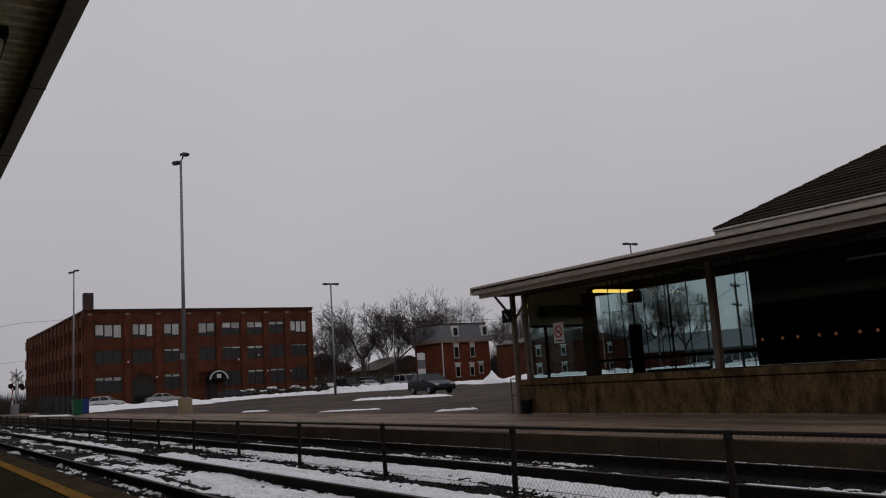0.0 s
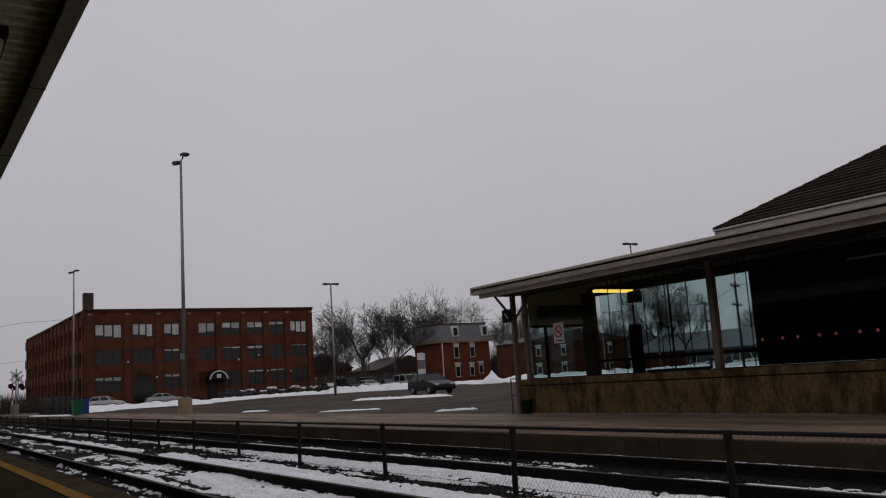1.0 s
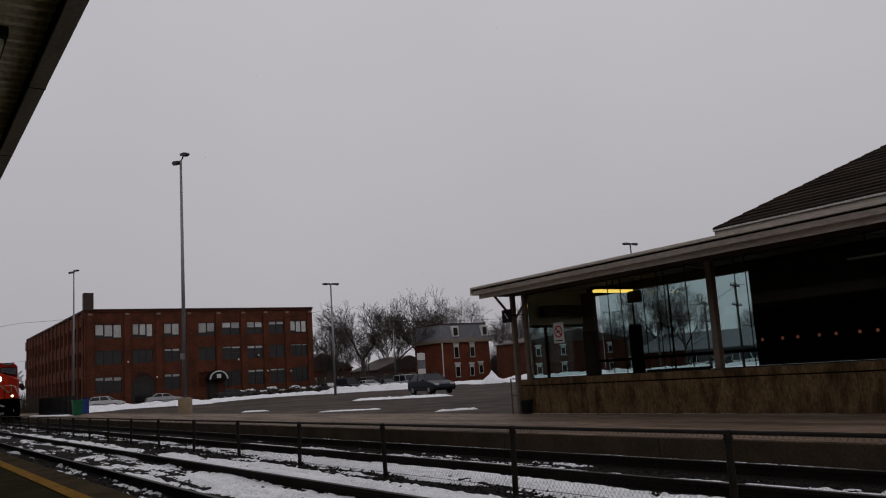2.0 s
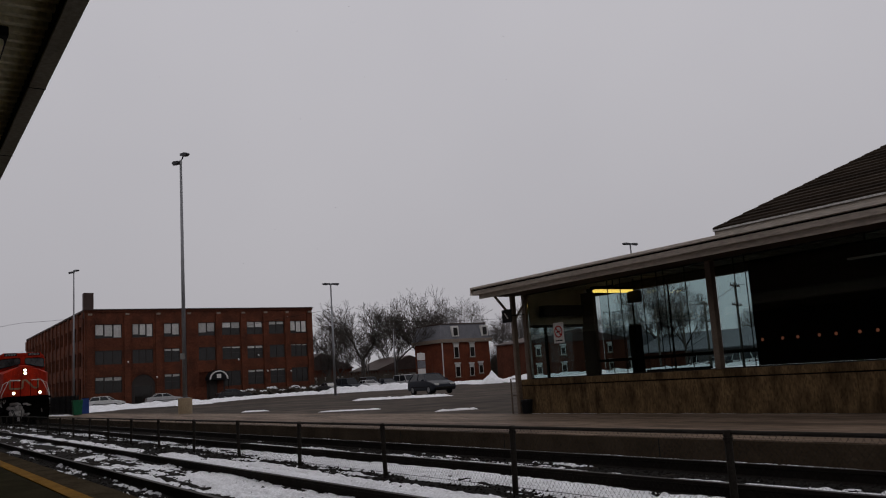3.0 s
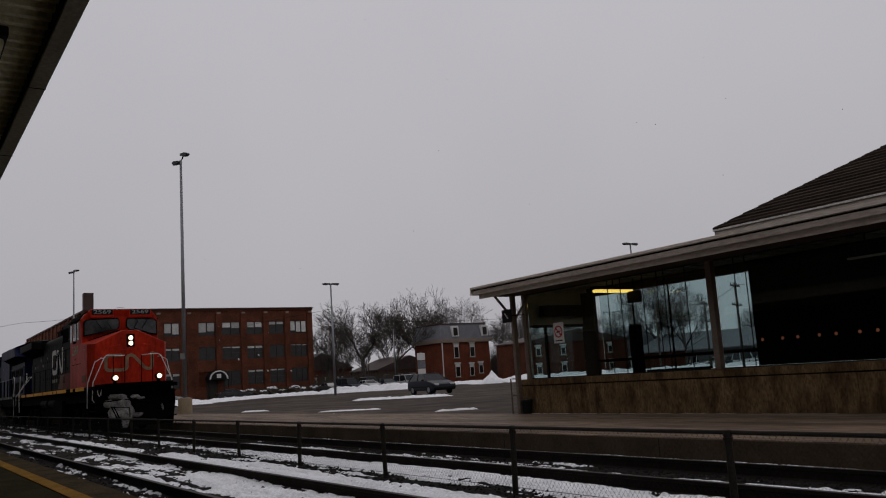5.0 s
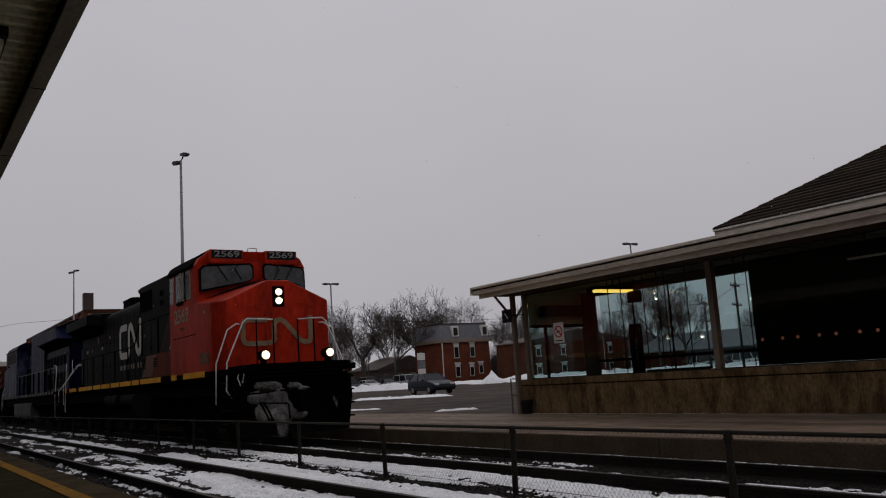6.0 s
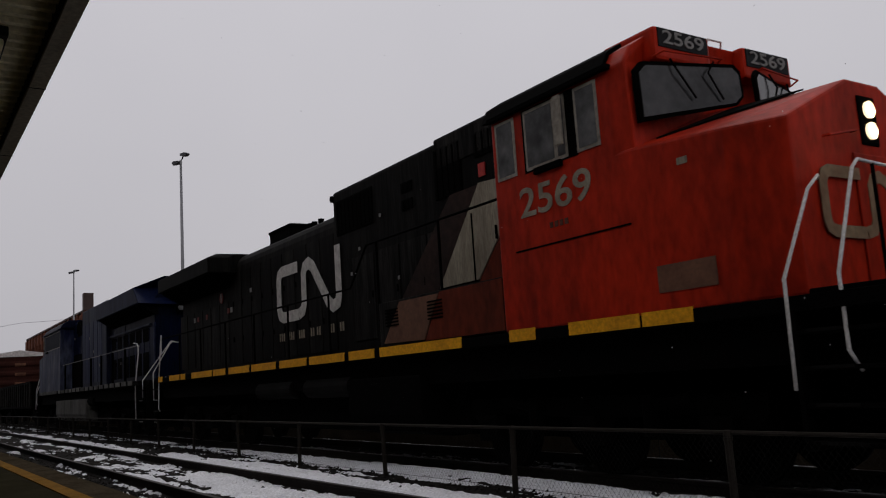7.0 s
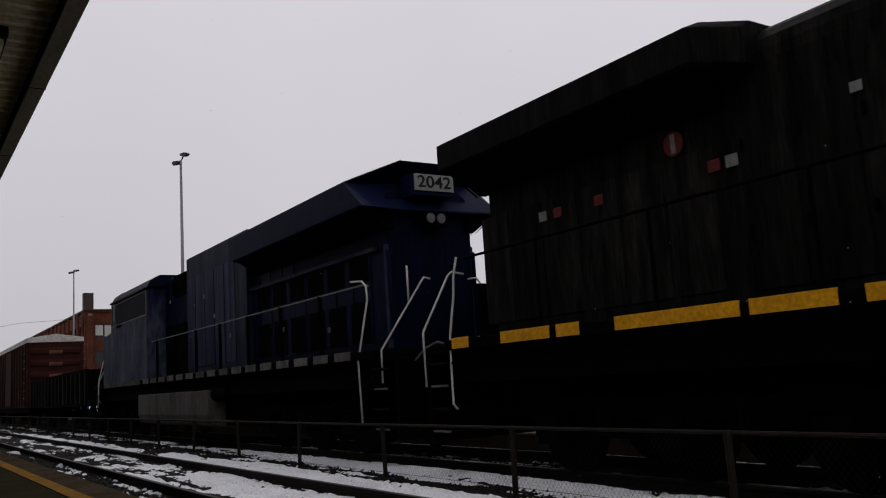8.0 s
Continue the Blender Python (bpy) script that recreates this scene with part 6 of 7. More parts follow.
    # pilot and plow
    bm = loft(bmesh.new(), [[(-0.28, -1.48, 1.55), (-0.28, 1.48, 1.55), (-0.42, 1.48, 1.55), (-0.42, -1.48, 1.55)],
                            [(-0.26, -1.5, 0.95), (-0.26, 1.5, 0.95), (-0.42, 1.5, 0.95), (-0.42, -1.5, 0.95)],
                            [(0.02, -0.25, 0.22), (0.02, 0.25, 0.22), (-0.4, 1.45, 0.2), (-0.4, -1.45, 0.2)]])
    part("snow_plow", bm, LOCO_DARK, L, "black pilot and snow plow", bevel=0.02)
    coupler(L, -0.25, 1)
    bm = bmesh.new()
    for y, top in ((-0.98, 1.02), (-0.88, 1.0), (0.52, 1.3), (0.68, 1.25), (0.84, 1.28)):
        path_tube(bm, [(-0.2, y, top), (-0.02, y + 0.04, top - 0.12), (0.04, y + 0.16, top - 0.42), (0.0, y + 0.22, top - 0.55)], 0.024, 6)
    part("air_hose", bm, LOCO_DARK, L, "black air hoses")
    part("cut_lever", path_tube(bmesh.new(), [(-0.2, -1.38, 1.4), (-0.16, -1.46, 1.58), (-0.16, -1.42, 1.7), (-0.16, -1.3, 1.7), (-0.18, -1.34, 1.45)], 0.014, 6), HANDRAIL, L)
    if P["snowy"]:
        gy, gz = np.meshgrid(np.arange(-1.32, 1.12, 0.025), np.arange(0.18, 1.5, 0.025), indexing="ij")
        cake = np.full(gy.shape, -1.0)
        for y, z, sy, sz in ((-0.72, 1.34, 0.36, 0.13), (-0.98, 1.08, 0.3, 0.16), (-0.55, 1.05, 0.34, 0.3), (-0.9, 0.74, 0.2, 0.22), (-0.42, 0.74, 0.3, 0.34), (-0.5, 0.36, 0.15, 0.26),
                             (-0.08, 1.32, 0.2, 0.09), (0.12, 1.26, 0.2, 0.06), (-0.05, 0.66, 0.24, 0.13), (0.95, 0.86, 0.05, 0.15)):
            cake = np.maximum(cake, 1 - ((gy - y) / sy) ** 2 - ((gz - z) / sz) ** 2)
        cake = cake + 0.8 * (rough_noise(gy * 4.5, gz * 4.5, 77, 5) - 0.5)
        gx = -0.23 + 0.3 * np.maximum(0, 0.95 - gz) + 0.16 * np.sqrt(np.clip(cake, 0, 1)) + 0.03 * rough_noise(gy * 14, gz * 14, 5)
        bm = bmesh.new()
        grid = {}
        for a in range(gy.shape[0] - 1):
            for b in range(gy.shape[1] - 1):
                if cake[a, b] > 0 and cake[a + 1, b + 1] > -0.2:
                    q = []
                    for c in ((a, b), (a + 1, b), (a + 1, b + 1), (a, b + 1)):
                        if c not in grid:
                            grid[c] = bm.verts.new((gx[c], gy[c], gz[c]))
                        q.append(grid[c])
                    bm.faces.new(q)
        bmesh.ops.solidify(bm, geom=bm.faces[:], thickness=0.05)
        part("plow_snow", bm, PLOW_SNOW, L, "packed snow caked on the coupler and plow", smooth=True)
        part("lever_rod", path_tube(bmesh.new(), [(0.0, -1.3, 1.2), (0.02, -1.0, 1.2), (0.02, -0.62, 1.24)], 0.022, 6), LOCO_DARK, L)
        part("lever_rod", path_tube(bmesh.new(), [(0.02, -1.0, 0.98), (0.04, -0.8, 0.96), (0.06, -0.36, 0.93), (0.08, -0.34, 0.9), (0.14, -0.34, 0.55)], 0.017, 6), LOCO_DARK, L)
        part("lever_rod", path_tube(bmesh.new(), [(0.02, -0.5, 1.24), (0.02, -0.2, 1.2), (0.02, 0.05, 1.14), (0.02, 0.4, 1.13)], 0.022, 6), LOCO_DARK, L)
    # equipment hood behind the cab
    part("equipment_hood", hood_section(P["equip_end"], ce - 0.01, hw, 1.8, P["equip_top"], 0.08), P["hood"], L, P["hood_label"])
    if P["livery"]:
        part("equipment_roof", hood_section(-7.78, ce - 0.25, hw + 0.02, 4.6, P["equip_top"] + 0.05, 0.06), P["hood"], L)
    for s in (-1, 1):
        for x0, x1, z0, z1 in (*P["grilles"], (P["equip_end"] + 0.12, P["equip_end"] + 1.6, 4.15, 4.82)):
            part("grille_frame", box(bmesh.new(), x0, x1, s * hw - 0.02, s * hw + 0.02, z0, z1), LOCO_DARK, L, "black louvred grille")
            k = x0 + 0.06
            while k < x1 - 0.04:
                part("grille_bar", box(bmesh.new(), k, k + 0.03, s * hw - 0.03, s * hw + 0.03, z0 + 0.03, z1 - 0.03), LOCO_DARK, L)
                k += 0.16
        for k in range(5):
            x0 = -6.4 - 0.9 * k
            if x0 - 0.85 < P["equip_end"]:
                break
            part("hood_door", box(bmesh.new(), x0 - 0.84, x0, s * hw - 0.014, s * hw + 0.014, 2.05, 3.62), P["hood"], L, bevel=0.006)
            part("door_latch", box(bmesh.new(), x0 - 0.1, x0 - 0.06, s * hw - 0.03, s * hw + 0.03, 2.8, 2.92), LOCO_DARK, L)
        if P["livery"]:
            y1 = s * (hw + 0.024)
            part("livery_red", diag_panel([(-5.38, 2.5), (-5.38, 3.98), (-5.95, 3.46), (-6.74, 2.68), (-6.85, 2.5)], y1, 0.008), DULL_RED, L, "dull red end of the hood paint")
            part("livery_cream", diag_panel([(-5.38, 4.0), (-5.38, 4.02), (-6.62, 4.12), (-7.84, 2.68), (-6.76, 2.69), (-5.97, 3.48)], y1, 0.01), LOCO_CREAM, L, "weathered cream diagonal band")
            part("livery_band", diag_panel([(-6.66, 4.1), (-7.4, 4.1), (-9.1, 2.6), (-7.88, 2.66)], y1, 0.006), FADED_BLACK, L, "faded brownish black band")
            # low cabinet as wide as the deck
            y2 = s * 1.5
            part("side_cabinet", box(bmesh.new(), -8.75, ce - 0.02, min(s * 0.95, y2), max(s * 0.95, y2), 1.82, 2.54), LOCO_BLACK, L, "low black battery cabinet", bevel=0.015)
            y2 = s * 1.506
            part("livery_red", diag_panel([(-5.4, 1.84), (-5.4, 2.52), (-6.9, 2.52), (-7.35, 1.84)], y2, 0.008), DULL_RED, L, "dull red cabinet paint")
            part("worn_patch", diag_panel([(-6.94, 2.5), (-8.06, 2.5), (-8.6, 1.88), (-7.38, 1.86)], y2, 0.009), PEACH, L, "faded pinkish primer patch")
            for x0 in (-7.24, -8.51):
                for k in range(6):
                    part("vent_louvre", box(bmesh.new(), x0, x0 + 0.4, y2 - 0.02, y2 + 0.02, 2.14 + 0.05 * k, 2.162 + 0.05 * k), LOCO_DARK, L)
            part("cab_door_handle", tube(bmesh.new(), (-6.2, s * (hw + 0.08), 3.2), (-6.2, s * (hw + 0.08), 3.4), 0.02, n=6), LOCO_DARK, L)
            part("door_seam", box(bmesh.new(), -6.86, -6.83, y1 - 0.02, y1 + 0.02, 2.5, 3.7), LOCO_DARK, L)
            for x, z in ((-10.54, 3.73), (-9.15, 3.0), (-9.7, 4.2), (-10.9, 3.3)):
                part("builder_plate", box(bmesh.new(), x, x + 0.06, s * (hw + 0.02) - 0.006, s * (hw + 0.02) + 0.006, z, z + 0.06), PLATE_GREY, L, "tiny pale plate")
            part("placard", box(bmesh.new(), -6.6, -6.44, s * (hw + 0.02) - 0.01, s * (hw + 0.02) + 0.01, 4.2, 4.4), SIGN_RED, L, "small red and white placard")
    # engine hood
    part("engine_hood", hood_section(P["hood_end"], P["equip_end"] + 0.005, ew, 1.8, 4.67, 0.3), P["hood2"], L, P["hood_label"])
    x, k = P["equip_end"] - 0.08, 0
    while x > -17.4:
        for s in (-1, 1):
            part("engine_door", box(bmesh.new(), x - 0.62, x, s * ew - 0.016, s * ew + 0.016, 1.95, 4.25), P["hood2"], L, bevel=0.006)
            for zz in (2.5, 3.4):
                part("door_latch", box(bmesh.new(), x - 0.59, x - 0.55, s * ew - 0.035, s * ew + 0.035, zz, zz + 0.12), LOCO_DARK, L)
        x -= 0.66
        k += 1
    if P["emblem"]:
        for s in (-1, 1):
            logo_shapes(L, pose(-12.94, s * (ew + 0.032), 3.32, 90, 0, 0 if s < 0 else 180), 3.24, 1.26, 0.24, LOCO_WHITE)
            for x, n in ((-14.5, 3), (-13.98, 3), (-13.44, 3), (-12.84, 2), (-12.54, 2), (-11.9, 2), (-11.48, 2)):
                for k in range(n):
                    part("writing_bar", box(bmesh.new(), x + 0.11 * k, x + 0.11 * k + 0.055, s * (ew + 0.02) - 0.006, s * (ew + 0.02) + 0.006, 2.3, 2.47), LOCO_CREAM, L, "white worn lettering")
    part("exhaust_duct", loft(bmesh.new(), [[(-16.1, -0.4, 4.6), (-14.8, -0.4, 4.6), (-14.8, 0.4, 4.6), (-16.1, 0.4, 4.6)], [(-16.1, -0.38, 4.98), (-14.85, -0.38, 4.98), (-14.85, 0.38, 4.98), (-16.1, 0.38, 4.98)],
                                             [(-16.18, -0.42, 5.06), (-14.8, -0.42, 5.06), (-14.8, 0.42, 5.06), (-16.18, 0.42, 5.06)], [(-16.05, -0.3, 5.12), (-15.0, -0.3, 5.12), (-15.0, 0.3, 5.12), (-16.05, 0.3, 5.12)]]), LOCO_DARK, L, "sooty exhaust stack", bevel=0.04)
    for x in (-12.99, -13.32, -13.54):
        part("roof_pipe", tube(bmesh.new(), (x, -0.45, 4.6), (x, -0.45, 4.82), 0.07, n=8), LOCO_DARK, L)
    part("lifting_lug", tube(bmesh.new(), (P["equip_end"] - 0.06, -hw - 0.02, 4.93), (P["equip_end"] - 0.06, -hw + 0.1, 4.93), 0.07, n=10), LOCO_DARK, L)
    # radiator with overhanging wings
    r0, r1 = P["wing"]
    wt = P["wing_top"]
    cr = P["crown"]
    wing = [(-1.48, 4.28), (-1.48, wt - 0.02), (-1.25, wt + 0.08), (-0.6, wt + 0.08 + cr), (0.6, wt + 0.08 + cr), (1.25, wt + 0.08), (1.48, wt - 0.02), (1.48, 4.28), (ew, 4.24), (-ew, 4.24)]
    part("radiator_wing", loft(bmesh.new(), [[(r1 + (P["wing_rake"] * (1 if abs(y) > 1 else 0.2) if z > 4.4 else 0), y, z) for y, z in wing], [(r0 - 0.35, y, z) for y, z in wing], [(r0, y * 0.7, z - 0.05) for y, z in wing]]), P["wing_mat"], L, "flared radiator section", bevel=0.02)
    for s in (-1, 1):
        x = r1 + 0.1
        # the screen's black also carries the shadow under the flared wing
        part("radiator_screen", prism(bmesh.new(), [(s * 1.42, 4.275), (s * (ew + 0.02), 3.92), (s * (ew - 0.1), 3.92), (s * (ew - 0.1), 4.275)], "x", r1 + 0.14, r0 - 0.5), LOCO_DARK, L, "sloping black radiator screen, also dark for the shade under the flare")
        slat = mesh_of("radiator_slat", prism(bmesh.new(), [(s * 1.3, 4.19), (s * 1.345, 4.22), (s * (ew + 0.08), 3.93), (s * (ew + 0.04), 3.9)], "x", 0, 0.05), LOCO_DARK)
        while x < r0 - 0.7:
            shared("radiator_slat", slat, L, pose(x, 0, 0))
            x += 0.16
        for k in range(6):
            part("access_door", box(bmesh.new(), r1 + 0.15 + 0.72 * k, r1 + 0.78 + 0.72 * k, s * ew - 0.014, s * ew + 0.014, 2.0, 3.55), P["hood2"], L, bevel=0.006)
        for k, mt in P["tags"]:
            part("warning_label", box(bmesh.new(), k, k + 0.15, s * (ew + 0.022) - 0.006, s * (ew + 0.022) + 0.006, 3.27, 3.4), mt, L, "small warning label")
        if P["tags"]:
            part("warning_disc", tube(bmesh.new(), (-18.37, s * (ew + 0.015), 3.71), (-18.37, s * (ew + 0.03), 3.71), 0.14, n=16), TAG_RED, L, "round red warning disc")
            part("disc_mark", box(bmesh.new(), -18.4, -18.34, s * (ew + 0.034) - 0.004, s * (ew + 0.034) + 0.004, 3.6, 3.82), PLATE_GREY, L)
            part("builder_plate", box(bmesh.new(), -16.26, -16.14, s * (ew + 0.03) - 0.004, s * (ew + 0.03) + 0.004, 3.62, 3.72), PLATE_GREY, L)
    if P["mid"]:
        part("mid_section", hood_section(r0 - 0.1, P["equip_end"], 1.05, 1.8, 5.12, 0.06), LOCO_STREAK, L, P["cab_label"])
        for k in range(5):
            for s in (-1, 1):
                part("mid_door", box(bmesh.new(), P["equip_end"] - 0.78 - 0.8 * k, P["equip_end"] - 0.05 - 0.8 * k, s * 1.05 - 0.014, s * 1.05 + 0.014, 2.0, 4.5), LOCO_STREAK, L, bevel=0.006)
        for s in (-1, 1):
            part("vent_ledge", box(bmesh.new(), -21.5, -15.3, s * (ew + 0.03) - 0.05, s * (ew + 0.03) + 0.05, 3.6, 3.67), LOCO_GREYBLUE, L, "pale streaked ledge under the radiator")
            for k in range(6):
                part("vent_opening", box(bmesh.new(), -16.4 - 0.95 * k, -15.65 - 0.95 * k, s * ew - 0.022, s * ew + 0.022, 3.1, 3.55), LOCO_DARK, L)
                part("vent_opening", box(bmesh.new(), -16.4 - 0.95 * k, -15.65 - 0.95 * k, s * ew - 0.021, s * ew + 0.021, 2.0, 2.75), LOCO_DARK, L)
            part("hood_corner_strip", box(bmesh.new(), -21.86, -21.78, s * ew - 0.03, s * ew + 0.03, 1.85, 3.66), LOCO_GREYBLUE, L)
            # flat black plate on the hood side, painted as a recess in shade
            part("cab_recess", box(bmesh.new(), -10.4, -8.0, s * hw - 0.03, s * hw + 0.03, 1.9, 3.35), LOCO_DARK, L, "flat black plate for the shaded recess behind the cab")
            for x, z in ((-8.9, 4.0), (-13.0, 3.2), (-12.2, 3.8), (-14.2, 2.6), (-17.2, 2.5), (-19.5, 2.3)):
                part("paint_chip", box(bmesh.new(), x, x + 0.12, s * 1.07 - 0.15 * s * (x < -15.2) - 0.01, s * 1.07 - 0.15 * s * (x < -15.2) + 0.01, z, z + 0.1), LOCO_GREY, L, "bare pale paint chip")
    # end of the long hood
    if P["end_board"]:
        part("board_housing", box(bmesh.new(), -22.215, -21.8, -0.35, 0.51, 4.5, 4.9), P["wing_mat"], L, bevel=0.02)
        part("hood_end_number", box(bmesh.new(), -22.25, -22.217, -0.33, 0.49, 4.58, 4.88), P["end_board"], L, "number plate on the hood end", bevel=0.006)
        part("end_gate", box(bmesh.new(), -22.62, -22.57, -1.42, -0.45, 1.76, 2.88), LOCO_DARK, L, "dark end platform gate", bevel=0.01)
        lettering("number", P["number"], 0.3, SIGN_BLACK, L, pose(-22.256, 0.08, 4.73, 90, 0, -90), 0.7)
    for y in (-0.11, 0.11):
        part("rear_headlight", tube(bmesh.new(), (-22.12, y, 4.12), (-21.9, y, 4.12), 0.09, n=14), DULL_LENS, L, "unlit round headlight")
    part("rear_lamp_case", box(bmesh.new(), -22.1, -21.95, -0.24, 0.24, 3.98, 4.26), LOCO_DARK, L, bevel=0.02)
    part("rear_platform", box(bmesh.new(), -22.9, -22.25, -1.35, 1.35, 1.6, 1.76), LOCO_DARK, L, bevel=0.02)
    part("rear_pilot", box(bmesh.new(), -22.95, -22.85, -1.45, 1.45, 0.35, 1.65), LOCO_DARK, L, bevel=0.02)
    coupler(L, -22.95, -1)
    part("brake_hose", path_tube(bmesh.new(), [(-22.95, 0.5, 1.3), (-23.2, 0.5, 1.0), (-23.3, 0.3, 0.7), (-23.1, 0.1, 0.65)], 0.03), LOCO_DARK, L)
    if P["livery"]:
        part("jumper_cable", path_tube(bmesh.new(), [(-22.4, -1.1, 1.74), (-22.9, -1.05, 1.78), (-23.3, -1.0, 1.84), (-23.6, -1.05, 1.76), (-23.8, -1.1, 1.6), (-23.95, -1.2, 1.52)], 0.02, 6), LOCO_GREY, L, "grey jumper cable")
    for s in (-1, 1):
        for pts in P["end_rails"]:
            stair_rail(L, [(x, s * y, z) for x, y, z in pts])
        for k in range(4):
            step = part("step", box(bmesh.new(), -22.8, -22.15, s * 1.25 - 0.27, s * 1.25 + 0.27, 0.5 + 0.32 * k, 0.54 + 0.32 * k), LOCO_DARK, L)
            part("step_edge", box(bmesh.new(), -22.72, -22.28, s * 1.523 - 0.003, s * 1.523 + 0.003, 0.515 + 0.32 * k, 0.545 + 0.32 * k), RESERVOIR if k % 2 else LOCO_GREY, step, "worn step edge")
        # walkway rail along the hood
        pts = [(-5.4, 3.58), (-9.15, 3.58), (-9.8, 2.92), (-22.0, 2.92)] if P["livery"] else [(-8.2, 2.92), (-22.0, 2.92), (-22.12, 2.88)]
        part("walkway_rail", path_tube(bmesh.new(), [(x, s * 1.46, z) for x, z in pts], 0.018, 6), LOCO_DARK if P["livery"] else P["rail"], L, "thin walkway handrail")
        x = -6.9
        while x > -21.9:
            zt = 3.58 if (P["livery"] and x > -9.15) else 2.92
            if P["livery"] or x < -8.2:
                part("stanchion", tube(bmesh.new(), (x, s * 1.46, 1.8), (x, s * 1.46, zt), P["post"], n=6), LOCO_DARK, L)
            x -= 1.9
    return L


STRIPES = [(-2.3, -2.98), (-3.02, -4.14), (-4.76, -5.28), (-6.37, -8.72), (-8.91, -9.82), (-10.0, -11.46), (-11.6, -12.92), (-13.13, -14.5), (-14.65, -15.98),
           (-16.23, -17.11), (-17.22, -18.86), (-19.44, -19.84), (-19.97, -20.94), (-21.68, -22.08)]
lead = locomotive("locomotive", "weathered red, cream and black freight locomotive with lit headlights", dict(
    deck=LOCO_DARK, stripes=STRIPES, stripe=SILL_YELLOW, stripe_label="worn yellow sill stripe", tank=LOCO_DARK, tankend=RESERVOIR, way=1, cab=LOCO_RED, cab_label="dirty red painted steel",
    roof=LOCO_DARK, sash=SASH, number="2569", side_number=True, headlight=HEADLIGHT, ditch=DITCHLIGHT, lit=True, emblem=True, snowy=True, hood=LOCO_BLACK, hood2=LOCO_BLACK,
    hood_label="grimy black hood panels", livery=True, glass=CAB_GLASS, side_glass=SIDE_GLASS, hood_end=-21.9, hw=0.85, ew=0.84, post=0.022,
    end_rails=([(-21.9, 1.5, 2.95), (-22.0, 1.5, 2.7), (-22.03, 1.5, 2.41), (-22.19, 1.5, 1.82), (-22.17, 1.52, 0.91), (-22.1, 1.5, 0.84)], [(-22.9, 0.7, 2.86), (-22.95, 0.88, 2.9), (-22.95, 0.96, 2.84), (-22.95, 1.47, 1.97), (-22.95, 1.46, 1.16)]),
    tank_x=(-10.0, -7.6), cab_end=-5.35, windows=((-3.68, -3.38), (-4.05, -3.92), (-4.62, -4.12), (-5.22, -4.9)), equip_top=5.06, grilles=((-7.82, -7.06, 4.1, 4.92), (-6.7, -6.07, 4.52, 4.9), (-8.9, -8.55, 4.45, 4.62), (-8.9, -8.55, 4.15, 4.32)), wing_top=4.68, wing_rake=0.0, crown=0.0, mid=False, equip_end=-11.55, wing=(-17.2, -22.26), wing_mat=LOCO_BLACK, tags=((-20.78, PLATE_GREY), (-20.48, TAG_RED), (-19.7, TAG_RED), (-17.93, TAG_RED), (-17.7, PLATE_GREY)),
    end_board=None, rail=LOCO_GREY))
second = locomotive("locomotive", "dirty blue and grey freight locomotive running hood first", dict(
    deck=LOCO_DARK, stripes=[(-1.85, -7.0)] + [(-7.4 - 0.9 * k, -8.02 - 0.9 * k) for k in range(16)], stripe=SILL_GRIME, stripe_label="grimy pale sill plate", tank=TANK_GREY, tankend=LOCO_DARK, way=-1, cab=LOCO_GREYBLUE, cab_label="streaked grey-blue paint",
    roof=LOCO_BLUE, sash=LOCO_GREY, number="2042", side_number=False, headlight=LAMP_CLEAR, ditch=LAMP_CLEAR, lit=False, emblem=False, snowy=False, hood=LOCO_BLUE, hood2=LOCO_BLUE,
    hood_label="dirty dark blue hood panels", livery=False, glass=DARK_PANE, side_glass=DARK_PANE, hood_end=-21.85, hw=0.95, ew=0.9, post=0.042,
    end_rails=([(-21.57, 1.5, 3.02), (-21.98, 1.5, 2.98), (-22.12, 1.5, 2.88), (-22.15, 1.5, 2.66), (-21.72, 1.5, 1.65), (-21.77, 1.5, 0.61)], [(-22.4, 0.4, 2.98), (-22.45, 0.55, 3.0), (-22.45, 0.63, 2.9), (-22.45, 1.45, 1.79), (-22.45, 1.45, 1.26)], [(-22.4, 0.85, 3.2), (-22.4, 0.85, 2.6)]),
    tank_x=(-13.6, -6.6), cab_end=-7.9, windows=((-3.45, -3.15), (-7.85, -3.75)), equip_top=4.84, grilles=((-9.3, -8.7, 4.3, 4.7), (-10.3, -9.8, 4.3, 4.7)), wing_top=4.86, wing_rake=0.7, crown=0.24, mid=True, equip_end=-10.5, wing=(-15.2, -22.1), wing_mat=LOCO_BLUE, tags=(), end_board=PLATE_GREY, rail=LOCO_GREY))


def four_wheel_truck(owner, x):
    bm = bmesh.new()
    for s in (-1, 1):
        prism(bm, [(-1.2, 0.5), (-0.9, 0.4), (-0.4, 0.35), (0.4, 0.35), (0.9, 0.4), (1.2, 0.5), (1.2, 0.65), (0.5, 0.85), (-0.5, 0.85), (-1.2, 0.65)], "y", s * 1.0 - 0.06, s * 1.0 + 0.06)
    box(bm, -0.25, 0.25, -1.0, 1.0, 0.5, 0.8)
    t = part("truck", bm, LOCO_DARK, owner)
    t.location.x = x
    add_wheels(owner, (x - 0.9, x + 0.9), 1)


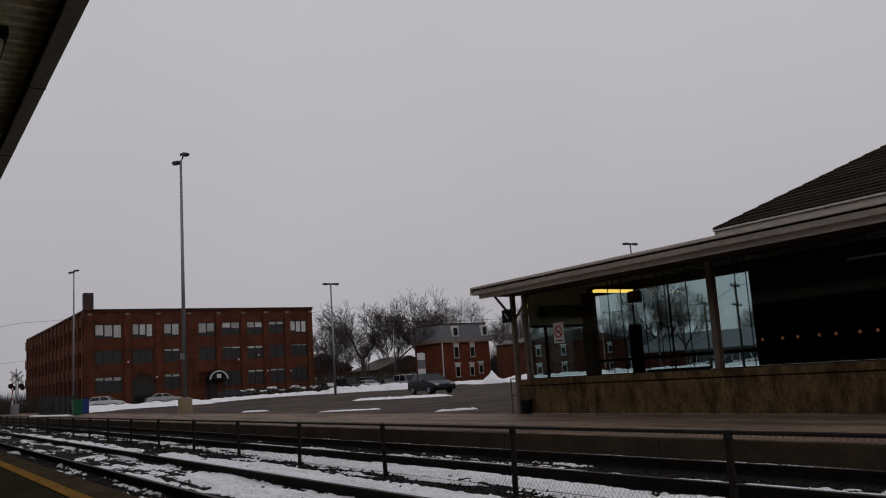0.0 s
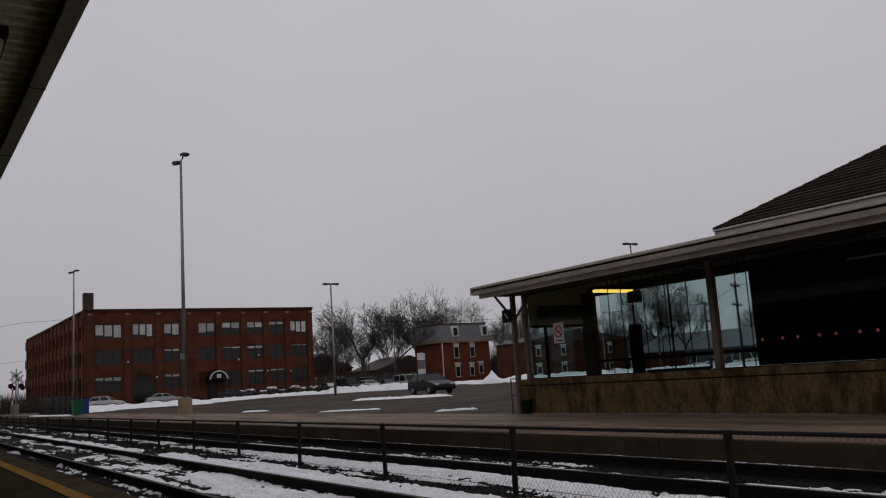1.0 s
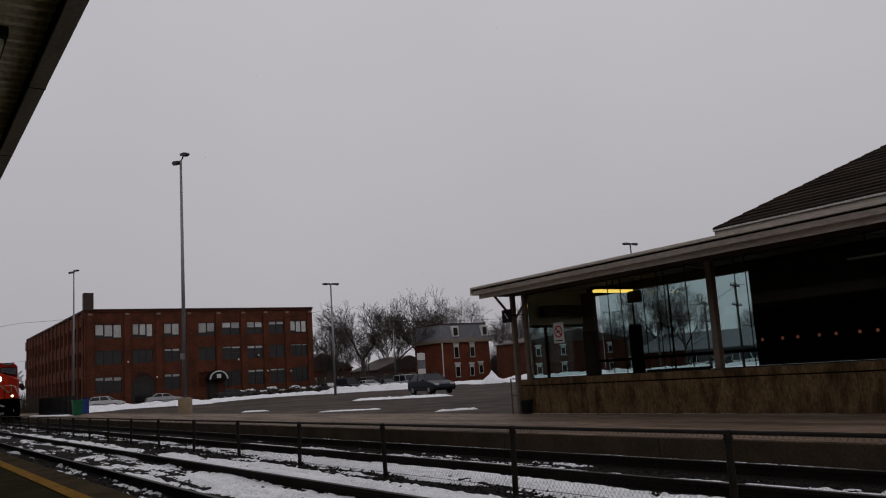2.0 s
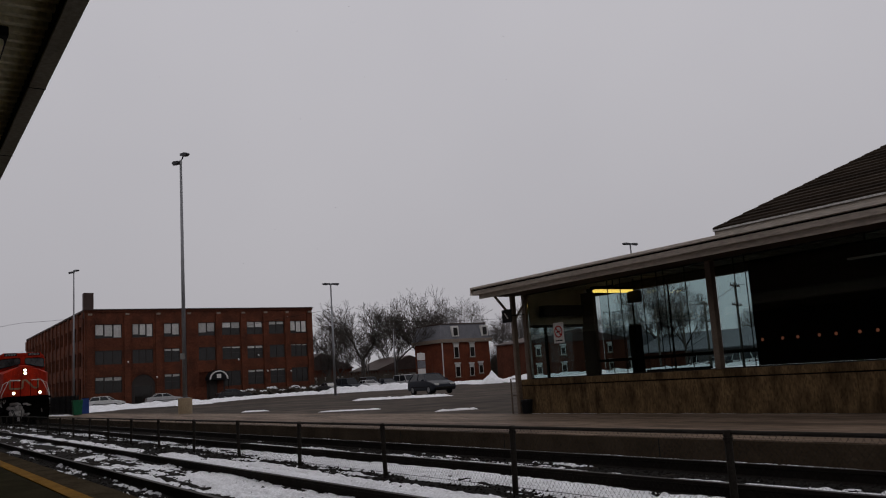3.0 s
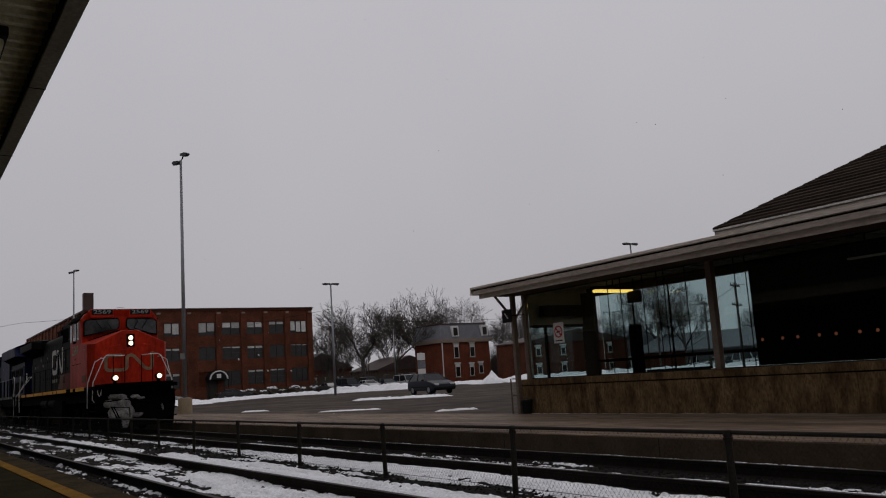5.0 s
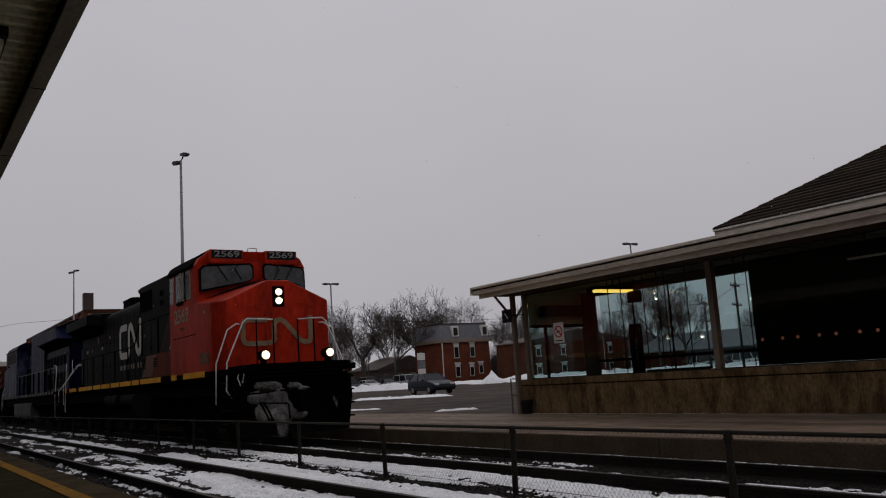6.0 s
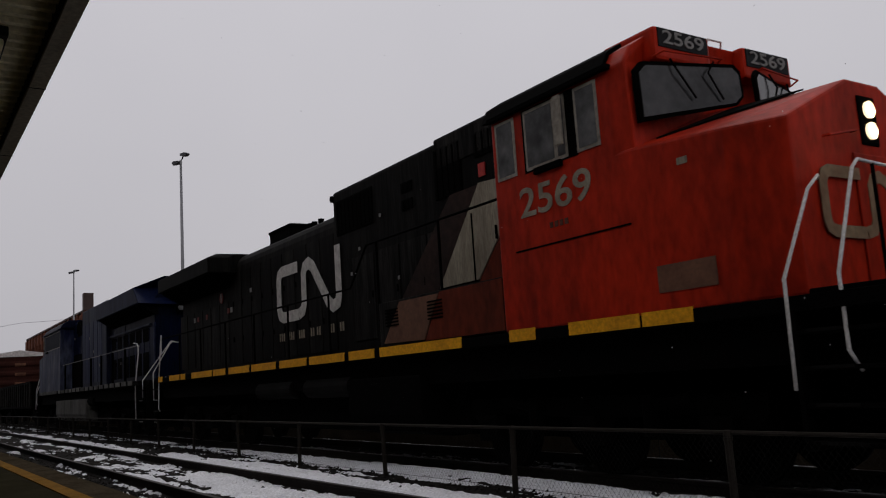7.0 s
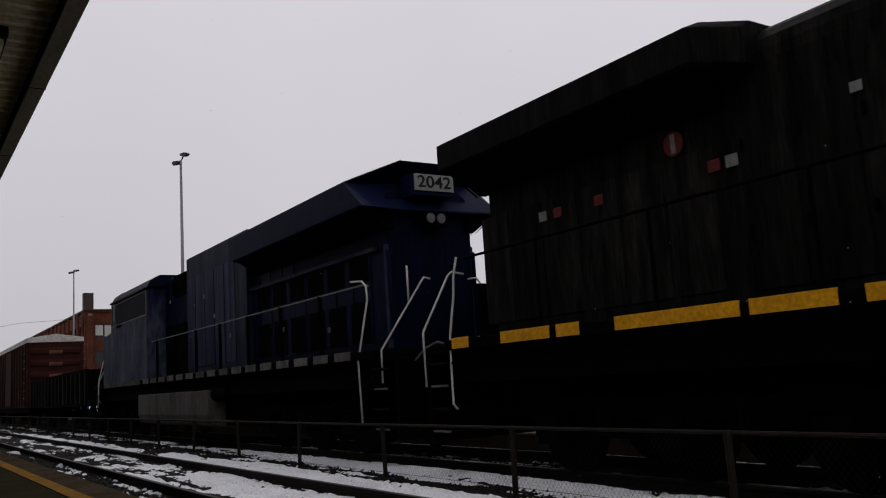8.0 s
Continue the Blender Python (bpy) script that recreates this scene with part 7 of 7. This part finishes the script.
def gondola(m):
    g = thing("gondola_car", "low dark ribbed steel gondola freight car", "freight car", m)
    Lg = 15.9
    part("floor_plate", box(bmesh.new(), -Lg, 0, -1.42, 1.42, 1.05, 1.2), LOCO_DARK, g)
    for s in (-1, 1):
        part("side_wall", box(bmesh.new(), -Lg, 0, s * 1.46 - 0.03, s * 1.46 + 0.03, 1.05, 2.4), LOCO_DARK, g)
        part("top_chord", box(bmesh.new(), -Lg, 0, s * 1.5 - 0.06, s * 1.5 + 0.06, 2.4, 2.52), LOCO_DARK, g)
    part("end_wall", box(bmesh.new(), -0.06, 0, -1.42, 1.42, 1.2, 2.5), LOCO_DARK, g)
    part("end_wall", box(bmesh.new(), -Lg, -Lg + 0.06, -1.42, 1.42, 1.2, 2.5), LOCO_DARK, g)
    for k in range(16):
        for s in (-1, 1):
            part("rib", box(bmesh.new(), -0.3 - k * 1.0, -0.16 - k * 1.0, s * 1.52 - 0.06, s * 1.52 + 0.06, 1.15, 2.42), LOCO_BLACK, g)
    four_wheel_truck(g, -2.0)
    four_wheel_truck(g, -Lg + 2.0)
    coupler(g, 0.0, 1)
    coupler(g, -Lg, -1)
    return g


def boxcar(m):
    g = thing("boxcar", "tall brown ribbed boxcar with a frosted roof", "freight car", m, "boxcars in the train")
    Lb = 15.6
    part("body", box(bmesh.new(), -Lb, 0, -1.5, 1.5, 1.1, 4.75), CAR_RED, g)
    part("roof_end", prism(bmesh.new(), [(-1.52, 4.75), (-1.52, 5.0), (0, 5.22), (1.52, 5.0), (1.52, 4.75)], "x", -Lb - 0.03, 0.03), ROOF_SNOW, g, "pale frosted roof panel")
    for k in range(5):
        z = 1.5 + 0.68 * k
        part("end_corrugation", prism(bmesh.new(), [(0.0, z - 0.22), (0.09, z - 0.08), (0.09, z + 0.08), (0.0, z + 0.22)], "y", -1.3, 1.3), CAR_RED, g)
        if 1 < k:
            part("end_patch", prism(bmesh.new(), [(0.05, z - 0.17), (0.1, z - 0.08), (0.1, z + 0.06), (0.09, z + 0.06)], "y", -0.35, 0.35), PEACH, g, "pale scuffed patch")
    for k in range(13):
        for s in (-1, 1):
            part("side_rib", box(bmesh.new(), -0.5 - 1.22 * k, -0.38 - 1.22 * k, s * 1.53 - 0.04, s * 1.53 + 0.04, 1.15, 4.7), CAR_RED, g)
    for s in (-1, 1):
        bm = bmesh.new()
        for k in range(9):
            tube(bm, (-0.1, s * 1.6, 1.2 + 0.42 * k), (-0.6, s * 1.6, 1.2 + 0.42 * k), 0.018, n=5)
        part("ladder", bm, LOCO_GREY, g, "pale grab-iron ladder")
        part("sliding_door", box(bmesh.new(), -9.3, -6.3, s * 1.56 - 0.04, s * 1.56 + 0.04, 1.2, 4.6), CAR_RED, g, bevel=0.02)
    part("underframe", box(bmesh.new(), -Lb + 0.3, -0.3, -1.3, 1.3, 0.8, 1.1), LOCO_DARK, g)
    four_wheel_truck(g, -2.2)
    four_wheel_truck(g, -Lb + 2.2)
    coupler(g, 0.0, 1)
    coupler(g, -Lb, -1)
    return g


gon = gondola(None)
box_a = boxcar(None)
box_b = boxcar(None)
SPEED = 15.47


def nose_at(t):
    """Where the leading engine's ditch lights are along the track."""
    return -11.09 + SPEED * (t - 6.5)


OFFSETS = [(lead, 0.0, 0), (second, -46.75, 180), (gon, -48.2, 0), (box_a, -65.6, 0), (box_b, -82.4, 0)]


def motions():
    drift()
    ts = [0.5 * k for k in range(17)]
    for ob, off, turn in OFFSETS:
        walk(ob, [(t, pose(nose_at(t) + off, RAIL_2, 0, 0, 0, turn)) for t in ts])
    steps = [k / 30 for k in range(241)]
    for w, x, way in WHEELS:
        walk(w, [(t, pose(x, 0, 0.52, 0, math.degrees(way * SPEED * t / 0.52), 0)) for t in steps])


# ---- a few snowflakes adrift over the tracks ----
def flurry(label, seed, count):
    r = random.Random(seed)
    verts, faces = [], []
    for _ in range(count):
        c = Vector((r.uniform(-16, 2), r.uniform(2.6, 6.2), r.uniform(-1, 13)))
        s, o = r.uniform(0.0025, 0.005), len(verts)
        verts.extend([tuple(c + s * Vector(v)) for v in ball])
        faces.extend([tuple(o + i for i in f) for f in faces8])
    me = bpy.data.meshes.new("snowflakes")
    me.from_pydata(verts, [], faces)
    me.materials.append(SNOW)
    return tagged(new("snowflakes", me), label, "snow", kind="stuff")


FLURRIES = [(flurry("scattered falling snowflakes", 1, 110), Vector((0.5, -0.3, -1.0))), (flurry("scattered drifting snowflakes", 2, 90), Vector((0.9, 0.15, -0.8)))]


def drift():
    for ob, v in FLURRIES:
        walk(ob, [(t, Matrix.Translation(v * (t - 6))) for t in range(9)])


motions()
